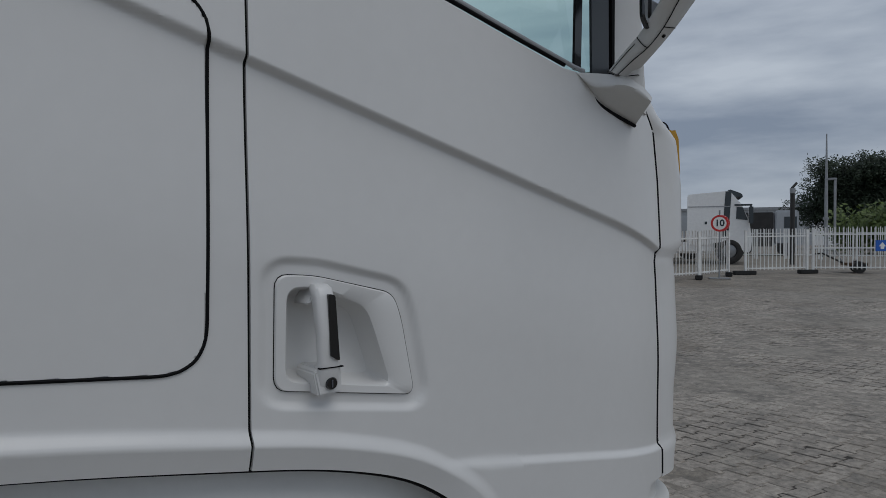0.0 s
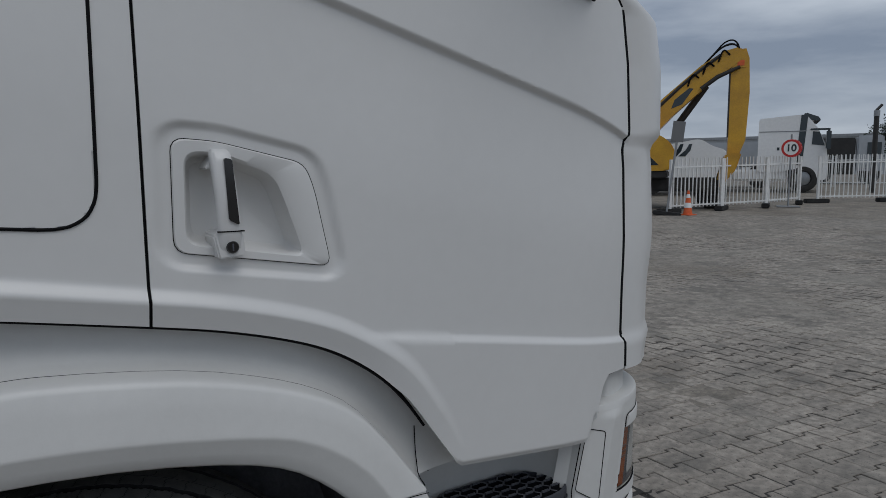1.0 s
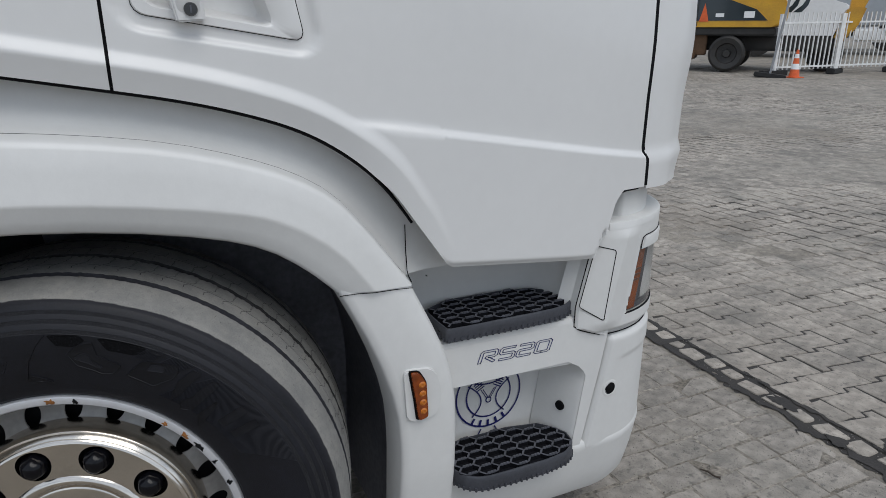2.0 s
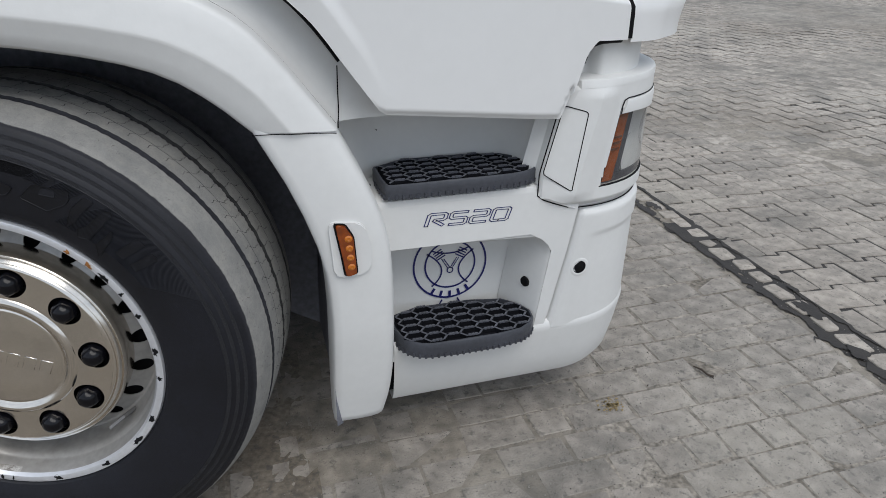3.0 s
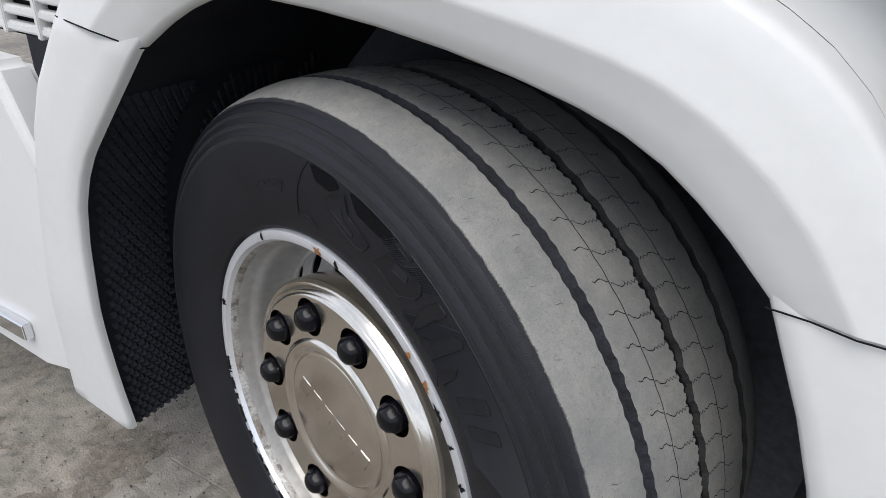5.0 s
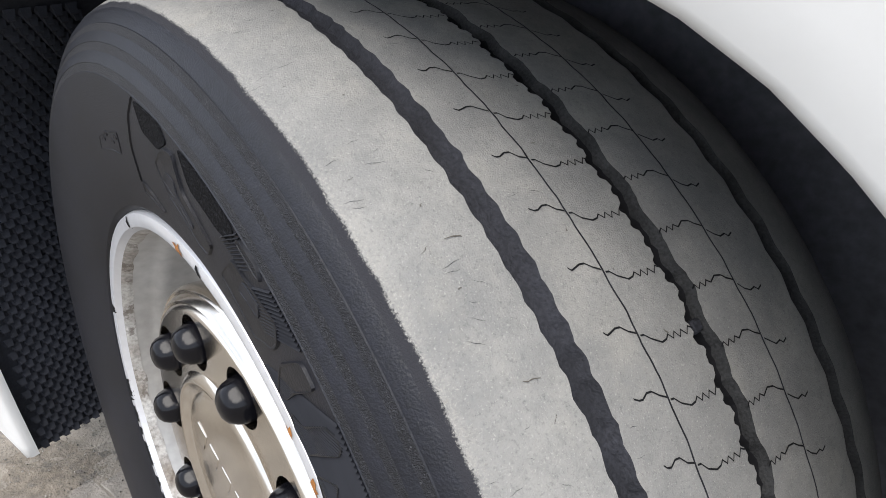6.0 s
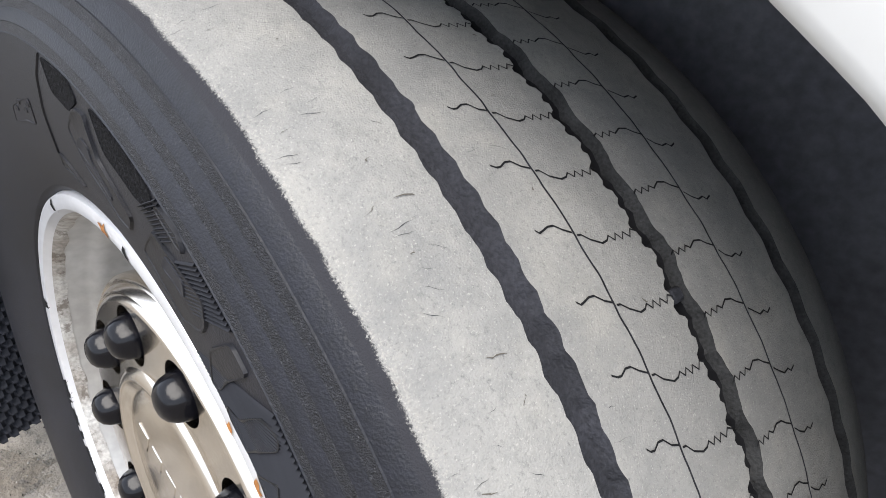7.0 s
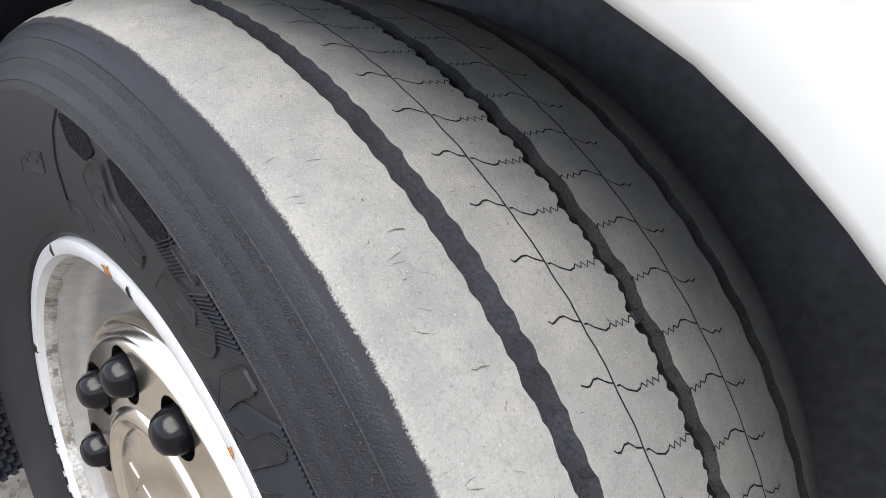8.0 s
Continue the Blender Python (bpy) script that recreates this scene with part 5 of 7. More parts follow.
for q in ([(0.3907, 7.1), (0.412, 10.2), (0.4165, 12.5), (0.3924, 13.9), (0.3813, 19.8), (0.3625, 18.4), (0.358, 16.0), (0.3693, 9.3)],
          [(0.3656, 21.4), (0.4024, 24.2), (0.4035, 26.0), (0.4157, 31.8), (0.4014, 32.6), (0.3876, 32.3), (0.3588, 28.9), (0.361, 25.6)],
          [(0.386, 33.5), (0.42, 35.2), (0.42, 37.5), (0.388, 36.4), (0.362, 35.9), (0.345, 34.4)],
          [(0.355, 36.9), (0.371, 38.8), (0.415, 40.0), (0.4234, 41.6), (0.4168, 42.3), (0.347, 41.2), (0.337, 38.2)],
          [(0.3456, 43.2), (0.3932, 44.3), (0.378, 45.6), (0.325, 46.2)], [(0.36, 48.4), (0.415, 49.6), (0.412, 52.0), (0.358, 51.2)], [(0.36, 53.4), (0.412, 54.4), (0.41, 56.6), (0.358, 56.0)],
          [(0.4212, 24.4), (0.4262, 24.9), (0.4268, 28.0), (0.4209, 28.7), (0.4195, 26.5)], [(0.3515, -2.0), (0.342, 1.6), (0.335, 3.4), (0.3385, -3.4)]):
    mark(q, PLATE)
for q in ([(0.3829, 8.6), (0.3945, 10.4), (0.395, 12.0), (0.3822, 12.6), (0.374, 15.6), (0.3685, 15.2)], [(0.3857, 25.7), (0.4, 26.3), (0.4045, 29.2), (0.392, 29.6)]):
    mark(q, HATCH, 0.0017, 0.0004, "sidewall_inset")
for q in ([(0.4245, 3.3), (0.4262, 9.6), (0.418, 11.1), (0.4048, 8.7), (0.406, 5.0)], [(0.4245, 13.4), (0.4262, 17.0), (0.4262, 23.6), (0.4145, 24.2), (0.4064, 21.2), (0.4055, 16.0)]):
    mark(q, ABRADED, 0.0006, 0.0003, "abraded_patch")
mark([(0.3744, -16), (0.384, -6), (0.3629, -8), (0.3625, -18)], RUBBER, 0.0003, 0.0005, "sidewall_stamp")
for k in range(4):
    mark([(0.371 + 0.005 * (k % 2), -14.5 + 2.0 * k), (0.3748 + 0.005 * (k % 2), -14.3 + 2.0 * k), (0.3748 + 0.005 * (k % 2), -13.1 + 2.0 * k), (0.371 + 0.005 * (k % 2), -13.2 + 2.0 * k)], PLATE, 0.0008, 0.0003, "stamp_bar")
part("sidewall_seam", grid_bm([[(r * math.sin(radians(t)), -(tab(r, SIDE) + h), r * math.cos(radians(t))) for r, h in ((tab(t, [(-3, 0.344), (-1.6, 0.3762), (1, 0.4076), (3, 0.4255)]) - 0.0008, 0.0), (tab(t, [(-3, 0.344), (-1.6, 0.3762), (1, 0.4076), (3, 0.4255)]), 0.0012), (tab(t, [(-3, 0.344), (-1.6, 0.3762), (1, 0.4076), (3, 0.4255)]) + 0.0008, 0.0))] for t in np.linspace(-3, 3, 24)]), PLATE, tyre)
hb2 = bmesh.new()
for k in range(98):
    t = 22 + k * 0.4
    r1 = 0.4262
    r0 = 0.405 if t < 26 else (0.346 if 31 < t else 0.392)
    steps = 5
    rows = []
    for n in range(steps + 1):
        r = r0 + (r1 - r0) * n / steps
        tt = t + (r - r0) * 115
        rows.append([(r * math.sin(radians(tt + d)), -(tab(r, SIDE) + h), r * math.cos(radians(tt + d))) for d, h in ((-0.15, 0.0001), (0, 0.0017), (0.15, 0.0001))])
    grid_bm(rows, bm=hb2)
part("sidewall_hatching", hb2, HATCH, tyre, "fine hatched band", smooth=0)["kind"] = "stuff"

# scratches in the worn shoulder
SCRATCH = material("dark_scratch", (0.075, 0.066, 0.055), 0.9)
sc = bmesh.new()
scr = random.Random(21)
for k in range(110):
    a, t = scr.choice((scr.uniform(-0.052, -0.008), scr.uniform(-0.052, -0.008), scr.uniform(-0.15, -0.075))), scr.uniform(-60, 110)
    da, dt = scr.uniform(0.002, 0.012) * scr.choice((-1, 1, 1)), scr.uniform(-0.5, 0.9)
    if scr.random() < 0.6:
        da, dt = da * 0.35, dt * 0.35
    rows = []
    for n in range(5):
        f = n / 4
        aa, tt = a + da * f + 0.0006 * scr.gauss(0, 1), radians(t + dt * f + 0.04 * scr.gauss(0, 1))
        w = 0.00025 * math.sin(3.0 * f + 0.1) + 0.0001
        r = tab(aa, CROWN) + 0.00035
        rows.append([(r * math.sin(tt + s * w / 0.5 * abs(da) / 0.012), -(aa + s * w), r * math.cos(tt + s * w / 0.5)) for s in (-1, 1)])
    grid_bm(rows, bm=sc)
part("scratch_pattern", sc, SCRATCH, tyre, "short dark scratches in the worn rubber", smooth=0)["kind"] = "stuff"
bit = part("stuck_stone", box(-0.004, 0.004, -0.005, 0.005, -0.004, 0.003, 0.0015, seg=1), GROOVE, tyre, "small stone stuck in the groove")
bit.matrix_basis = pose(0, 0, 0, 0, 45.1, 0) @ pose(0, 0.1585, 0.4955)

# rim: flange, well and a disc with round openings
rim = part("rim", lathe([(-0.05, 0.306), (-0.012, 0.303), (0.0035, 0.3035), (0.0102, 0.3005), (0.0118, 0.2945), (0.0102, 0.2875), (0.003, 0.283)], 96), RIM_PAINT, wheel, "silver-white steel rim with chipped flange")
rim.location.y = 0.002
part("rim_well", lathe([(0.003, 0.283), (-0.006, 0.2795), (-0.026, 0.2765), (-0.032, 0.2745), (-0.036, 0.271), (-0.05, 0.269), (-0.068, 0.268), (-0.084, 0.264), (-0.092, 0.257), (-0.0925, 0.25)], 96), RIM_DIRTY, rim, "dusty silver rim well")
part("stained_seat", grid_bm([[(r * math.sin(radians(t)), -d, r * math.cos(radians(t))) for d, r in ((0.0034, 0.2829), (-0.0005, 0.2808), (-0.0052, 0.2793), (-0.0085 - 0.004 * noise.noise((t * 0.2, 5, 0)), 0.2786))] for t in np.linspace(-172, -12, 90)]), RIM_STAIN, rim, "dirty stained bead seat")


def sector(bm, n_hole, r_in, r_out, hole_r, hole_c, depth, profile, wide=1.0):
    """A ring of n_hole sectors, each with a round opening that has a wall."""
    step = 360 / n_hole
    for s in range(n_hole):
        mid_t = s * step
        outer, hole, wall = [], [], []
        n = 24
        for k in range(n):
            a = 2 * math.pi * k / n
            ca, sa = math.cos(a), math.sin(a)
            m = max(abs(ca), abs(sa))
            u, v = ca / m, sa / m
            r = (r_in + r_out) / 2 + v * (r_out - r_in) / 2
            t = radians(mid_t + u * step / 2)
            outer.append(bm.verts.new((r * math.sin(t), -profile(r), r * math.cos(t))))
            hr, ht = hole_c + hole_r * sa, radians(mid_t) + hole_r * wide * ca / hole_c
            hole.append(bm.verts.new((hr * math.sin(ht), -profile(hr), hr * math.cos(ht))))
            wall.append(bm.verts.new((hr * math.sin(ht), -profile(hr) + depth, hr * math.cos(ht))))
        for k in range(n):
            q = (k + 1) % n
            bm.faces.new((outer[k], outer[q], hole[q], hole[k]))
            bm.faces.new((hole[k], hole[q], wall[q], wall[k]))
    bmesh.ops.remove_doubles(bm, verts=bm.verts[:], dist=1e-5)
    return bm


part("rim_disc", sector(bmesh.new(), 20, 0.205, 0.252, 0.0185, 0.231, 0.003, lambda r: -0.092 + 0.75 * max(0.25 - r, 0), 0.85), RIM_DIRTY, rim, "rim disc with round hand holes")
part("rim_hub_face", lathe([(-0.059, 0.206), (-0.05, 0.2), (-0.048, 0.15)], 64), RIM_PAINT, rim)
# drum coloured near black, so that the hand holes read as shaded
part("brake_drum", lathe([(-0.11, 0.262), (-0.1, 0.2), (-0.1, 0.0)], 48), DARK, wheel, "dark brake drum")
chip_rng = random.Random(9)
for t, w, mat in ((0.3, 2.0, RUST), (8, 1.0, DARK), (37.7, 1.2, RUST), (45.3, 1.8, RUST), (52, 2.6, DARK), (60, 0.8, DARK), (70, 1.4, DARK), (86, 2.2, DARK), (98, 1.2, DARK), (118, 2.5, DARK), (131, 3.2, DARK), (150, 2.2, DARK), (-74, 1.6, DARK), (-100, 2.5, DARK), (-120, 3, DARK), (-140, 2.4, DARK), (-160, 2.8, DARK), (172, 2.2, DARK), (-28, 0.8, DARK)) + tuple((-170 + 3.1 * k + (k * 37 % 11) * 0.25, 0.5 + (k * 29 % 7) * 0.22, DARK) for k in range(24)):
    cb = bmesh.new()
    c = cb.verts.new((0.2925 * math.sin(radians(t)), -0.0124, 0.2925 * math.cos(radians(t))))
    ringv = []
    for k in range(14):
        a = 2 * math.pi * k / 14
        rr = chip_rng.uniform(0.45, 1.15)
        r, tt = 0.2925 + 0.0065 * rr * math.sin(a), radians(t + w * rr * math.cos(a))
        ringv.append(cb.verts.new((r * math.sin(tt), -tab(r, [(0.283, 0.0032), (0.2875, 0.0104), (0.2945, 0.012), (0.3005, 0.0105)]) - 0.0004, r * math.cos(tt))))
    for k in range(14):
        cb.faces.new((c, ringv[k], ringv[(k + 1) % 14]))
    part("flange_chip", cb, mat, rim, "rust spot" if mat is RUST else "dark paint chip", smooth=0)
for k in range(16):
    t0, span = -172 + 8.5 * k + chip_rng.uniform(-2, 2), chip_rng.uniform(2.5, 7.5)
    wear = []
    for n in range(14):
        f = n / 13
        t = radians(t0 + span * f)
        wide = 0.0042 * math.sin(math.pi * f) ** 0.5 * (0.55 + 0.6 * noise.noise((k * 3.3, f * 7, 1)))
        wear.append([(r * math.sin(t), -tab(r, [(0.2945, 0.012), (0.3005, 0.0105), (0.3035, 0.0036)]) - 0.0004, r * math.cos(t)) for r in (0.3022, 0.3022 - 0.5 * max(wide, 0.0003), 0.3022 - max(wide, 0.0004))])
    part("worn_edge", grid_bm(wear), DARK, rim, "dark worn edge of the flange", smooth=0)
part("valve", tube([(0.262 * math.sin(radians(137)), 0.09, 0.262 * math.cos(radians(137))), (0.25 * math.sin(radians(137)), 0.05, 0.25 * math.cos(radians(137))), (0.245 * math.sin(radians(143)), 0.03, 0.245 * math.cos(radians(143)))], 0.0045, 8), GREY_METAL, rim, "tyre valve stem")

# bright hub cover, round centre, ten capped nuts
cover = part("hub_cover", lathe([(-0.062, 0.218), (-0.025, 0.2195), (-0.019, 0.2188), (-0.0155, 0.2155), (-0.0175, 0.2128), (-0.0112, 0.2088), (-0.0085, 0.2058), (-0.01, 0.2036), (-0.006, 0.2008), (-0.005, 0.1975)], 96), STEEL, wheel, "polished stainless hub cover")
cover.location.y = 0.005
part("cover_face", sector(bmesh.new(), 10, 0.132, 0.1976, 0.0295, 0.1665, 0.014, lambda r: -0.005), STEEL, cover).matrix_basis = pose(0, 0, 0, 0, 17.2, 0)
# near-black disc paints the shade inside the nut holes
part("cover_back", lathe([(-0.0345, 0.205), (-0.0345, 0.1)], 48), DARK, cover, "black disc for the shade behind the cover")
centre_cap = part("centre_cap", lathe([(-0.005, 0.1325), (-0.003, 0.1305), (0.0, 0.1265), (0.001, 0.123), (0.0, 0.1185), (-0.004, 0.1135), (-0.006, 0.1085), (-0.0047, 0.1062), (-0.0042, 0.103), (-0.0035, 0.06), (-0.003, 0.0)], 72), STEEL, cover, "polished round centre cap")
for k in range(6):
    s = -0.075 + 0.03 * k
    bar = part("raised_bar", slab([(-0.0125, -0.0145), (0.0095, -0.0145), (0.0125, 0.0145), (-0.0095, 0.0145)], -0.001, 0.0012, "y", 0.0008, seg=1), STEEL, centre_cap, "plain raised bar")
    bar.matrix_basis = pose(0, 0, 0, 0, 18, 0) @ pose(s, 0.0034, 0)
cap_mesh = None
for k in range(10):
    t = radians(17.2 + 36 * k)
    if cap_mesh is None:
        cap = lathe([(0.0165, 0.0), (0.016, 0.005), (0.0145, 0.0105), (0.011, 0.0158), (0.0055, 0.0198), (-0.002, 0.022), (-0.008, 0.0226), (-0.035, 0.0228)], 48)
        for v in cap.verts:
            ang, out = math.atan2(v.co.x, v.co.z), -v.co.y
            k = 1 - 0.075 * step01(0.015, 0.004, out) * abs(math.sin(3 * ang)) ** 2
            v.co.x, v.co.z = v.co.x * k, v.co.z * k
        first = part("nut_cap", cap, NUT, cover, "black plastic nut cap", smooth=50)
        cap_mesh = first.data
        ob = first
    else:
        ob = new("nut_cap", cap_mesh)
        ob.parent = cover
        ob["label"] = "black plastic nut cap"
    ob.matrix_basis = Matrix.Translation((0.1665 * math.sin(t), 0.0, 0.1665 * math.cos(t)))


# ---- the yard beyond: fence, excavator, trucks, trees ----
def spot(az, dist, up=None):
    """A place by its bearing from the truck's flank and its distance."""
    x, y = -0.3 + dist * math.cos(radians(az)), -1.1 + dist * math.sin(radians(az))
    return Vector((x, y, ground_z(x, y) - 0.006 if up is None else up))


FENCE = material("white_fence_paint", (0.8, 0.8, 0.78), 0.5, var=0.15, scale=6, fine=0.05)
FOOT = material("black_rubber_foot", (0.02, 0.02, 0.02), 0.8, var=0.3, scale=8)
YELLOW = material("excavator_yellow", (0.62, 0.335, 0.02), 0.42, var=0.3, scale=2.5, second=(0.48, 0.25, 0.02), fine=0.08, coat=0.15)
DARK_STEEL = material("dirty_dark_steel", (0.03, 0.028, 0.026), 0.6, var=0.4, scale=4, fine=0.2)
BROWN = material("rusty_brown_steel", (0.13, 0.07, 0.035), 0.75, var=0.4, scale=5, fine=0.2)
GREY = material("galvanised_steel", (0.35, 0.36, 0.37), 0.45, 0.6, var=0.2, scale=5)
RED = material("sign_red", (0.55, 0.02, 0.02), 0.4)
WHITE = material("sign_white", (0.85, 0.85, 0.84), 0.4, var=0.06, scale=10)
ORANGE = material("cone_orange", (0.75, 0.13, 0.03), 0.5, var=0.2, scale=12)
BLUE = material("sign_blue", (0.02, 0.12, 0.5), 0.4)
WALL = material("grey_cladding", (0.42, 0.44, 0.46), 0.6, var=0.1, scale=0.3, fine=0.05)
BARK = material("dark_bark", (0.06, 0.045, 0.035), 0.9, var=0.4, scale=3)
LEAF = material("dark_green_leaves", (0.022, 0.04, 0.016), 0.7, var=0.5, scale=0.8, fine=0.3)
LEAF_LIGHT = material("fresh_green_leaves", (0.1, 0.15, 0.025), 0.6, var=0.5, scale=1.2, fine=0.3)
PANE = material("dark_window", (0.02, 0.03, 0.035), 0.08, coat=0.3)


def fence_panel(a, b, height, mid_rail=False):
    """A barred panel between two posts on the ground."""
    d = b - a
    run = Vector((d.x, d.y, 0)).length
    m = pose(a.x, a.y, a.z, 0, 0, math.degrees(math.atan2(d.y, d.x)))
    slope = d.z / run
    f = thing("fence", "white painted steel bar fence standing on black rubber feet", "fence", m, "fences of the yard")
    for x in (0.03, run - 0.03):
        part("post", box(x - 0.035, x + 0.035, -0.035, 0.035, slope * x, slope * x + height * 0.98, 0.004), FENCE, f)
    for h in (0.2, height * 0.84) + ((height * 0.55,) if mid_rail else ()):
        part("rail", slab([(0, h - 0.02), (run, h - 0.02 + slope * run), (run, h + 0.02 + slope * run), (0, h + 0.02)], -0.02, 0.02, "y"), FENCE, f)
    n = int(run / 0.13)
    bar = None
    for k in range(1, n):
        x = run * k / n
        if bar is None:
            bar = part("bar", box(-0.012, 0.012, -0.012, 0.012, 0.14, height, 0.0), FENCE, f, smooth=0)
            bar.location = (x, 0, slope * x)
        else:
            o = new("bar", bar.data)
            o.parent, o.location = f, (x, 0, slope * x)
    return f


def fence_foot(f, x, z, turn, length=0.72):
    part("foot", box(-length / 2, length / 2, -0.1, 0.1, 0, 0.13, 0.02), FOOT, f, "black recycled rubber foot").matrix_basis = pose(x, 0, z, 0, 0, turn)


def at(x, y):
    return Vector((x, y, ground_z(x, y) - 0.006))


F = [at(14.15, 10.55), at(15.95, 10.25), at(17.58, 9.98), at(19.25, 9.98), at(20.05, 9.9), at(21.9, 8.78), at(22.02, 8.7), at(24.2, 6.35), at(26.6, 3.7)]
for i, j, turn in ((0, 1, 0), (1, 2, 30), (2, 3, 30), (4, 5, 0)):
    f = fence_panel(F[i], F[j], 1.45)
    fence_foot(f, 0.0, 0.0, turn)
    if i in (2, 4):
        fence_foot(f, (F[j] - F[i]).length, F[j].z - F[i].z, turn, 0.62)
fence_panel(F[6], F[7], 1.5, True)
fence_foot(fence_panel(F[7], F[8], 1.5, True), 0.0, 0.0, 0)
for az in (29.6, 27.4, 25.2, 23.0, 20.8):
    fence_panel(spot(az, 34), spot(az - 2.1, 34), 1.4)

cone = thing("traffic_cone", "orange and white striped traffic cone on the paving", "traffic cone", Matrix.Translation(at(14.17, 9.97)) @ Matrix.Scale(0.84, 4))
part("base", box(-0.19, 0.19, -0.19, 0.19, 0, 0.035, 0.01), ORANGE, cone)
part("body", lathe([(0, 0.14), (0.72, 0.03), (0.73, 0.0)], 24), ORANGE, cone).matrix_basis = pose(0, 0, 0.035, -90, 0, 0)
for z, h in ((0.2, 0.15), (0.5, 0.11)):
    r = lambda q: 0.142 - 0.11 * q / 0.72
    part("white_band", lathe([(z, r(z)), (z + h, r(z + h))], 24), WHITE, cone).matrix_basis = pose(0, 0, 0.035, -90, 0, 0)

p = at(18.2, 9.69)
sign = thing("speed_sign", "round speed limit sign with red border on a steel pole", "road sign", pose(p.x, p.y, p.z, 0, 0, -55))
part("pole", tube([(0, 0.03, 0), (0, 0.03, 2.05)], 0.025, 10), GREY, sign)
part("foot_plate", box(-0.3, 0.3, -0.25, 0.25, 0, 0.03, 0.01), GREY, sign)
plate = part("plate", lathe([(0.0, 0.0), (0.0, 0.25), (-0.012, 0.254), (-0.012, 0.0)], 40), WHITE, sign)
plate.location = (0, 0, 1.66)
part("red_border", lathe([(0.003, 0.19), (0.003, 0.25)], 40), RED, plate)
lettering("speed_number", "10", 0.27, PANE, plate, pose(0, -0.004, 0, 90, 0, 0))
plate2 = part("rear_plate", lathe([(0.0, 0.0), (0.0, 0.25), (-0.012, 0.254), (-0.012, 0.0)], 40), RED, sign)
plate2.location = (0.035, 0.06, 1.66)

p = at(13.75, 10.3)
post = thing("leaning_sign", "small grey sign seen from behind on a leaning steel pole", "road sign", pose(p.x, p.y, p.z, 0, 6, -50))
part("pole", tube([(0, 0, 0), (0, 0, 2.35)], 0.028, 10), GREY, post)
part("plate", box(-0.15, 0.15, -0.03, -0.015, 1.88, 2.4, 0.006), GREY_METAL, post, "dull grey back of the plate")
part("foot", box(-0.35, 0.35, -0.15, 0.15, 0, 0.1, 0.02), FOOT, post)


# excavator: boom plane faces the truck
base = spot(38.1, 20.4)
exc = thing("excavator", "yellow wheeled excavator with dirty paint and folded boom", "excavator", pose(base.x, base.y, base.z, 0, 0, -52) @ Matrix.Scale(1.1, 4))


def boom(points, w0, w1, depth):
    """A tapered box beam along points (s, z)."""
    rows = []
    n = len(points)
    for i, (s, z) in enumerate(points):
        a, b = Vector(points[max(i - 1, 0)]), Vector(points[min(i + 1, n - 1)])
        d = (b - a).normalized()
        w = w0[i] / 2
        rows.append([(s - d[1] * w, -depth / 2, z + d[0] * w), (s + d[1] * w, -depth / 2, z - d[0] * w), (s + d[1] * w, depth / 2, z - d[0] * w), (s - d[1] * w, depth / 2, z + d[0] * w)])
    bm = grid_bm(rows, False, True)
    bm.verts.ensure_lookup_table()
    bm.faces.new(bm.verts[:4])
    bm.faces.new(bm.verts[-4:])
    return bm


G0 = base.z
part("boom", boom([(-1.2, 1.75), (-0.75, 2.2), (-0.35, 2.62), (0.55, 3.42), (1.05, 3.74), (1.3, 3.86)], (0.45, 0.5, 0.5, 0.47, 0.43, 0.3), None, 0.42), YELLOW, exc, smooth=30)
part("stick", boom([(1.28, 3.95), (1.3, 3.72), (1.32, 2.9), (1.3, 1.75), (1.22, 1.35)], (0.3, 0.42, 0.46, 0.4, 0.26), None, 0.36), YELLOW, exc, smooth=30)
part("boom_cylinder", tube([(-0.1, 0.3, 2.2), (0.55, 0.3, 3.15)], 0.09, 12), DARK_STEEL, exc)
part("stick_cylinder", tube([(0.3, 0.0, 3.05), (1.12, 0.0, 3.62)], 0.07, 12), DARK_STEEL, exc, "dark hydraulic cylinder")
part("boom_decal", slab([(-0.28, 2.56), (-0.2, 2.78), (0.14, 3.06), (0.24, 3.04), (-0.02, 2.66)], -0.216, -0.212, "y"), PANE, exc, "dark painted panel")
for off, top in ((0.0, 4.2), (0.06, 4.12), (-0.08, 4.08)):
    part("hose", tube(rounded([(0.35, off, 3.5), (0.7, off, 3.9), (0.95, off, top), (1.2, off, top + 0.02), (1.32, off, 3.9), (1.28, off, 3.65)], 2), 0.022, 6), BLACK, exc, "black hydraulic hose")
part("boom_top_plate", tube([(-0.62, -0.2, 2.58), (-0.1, -0.2, 3.08), (0.35, -0.2, 3.46), (0.85, -0.2, 3.83)], 0.045, 6), DARK_STEEL, exc, "dark pipe run")
part("link_cylinder", tube([(0.42, -0.24, 3.02), (0.8, -0.24, 3.3), (1.3, -0.24, 3.52)], [0.055, 0.055, 0.04], 10), DARK_STEEL, exc, "dark hydraulic cylinder")
part("stick_edge", box(1.06, 1.1, -0.19, -0.17, 1.8, 3.4), DARK_STEEL, exc)
part("pin_plate", slab([(1.12, 3.5), (1.45, 3.5), (1.45, 3.85), (1.3, 3.98), (1.14, 3.9)], -0.2, -0.17, "y", 0.01), YELLOW, exc)
part("warning_plate", box(1.24, 1.4, -0.208, -0.2, 3.55, 3.68), ORANGE, exc)
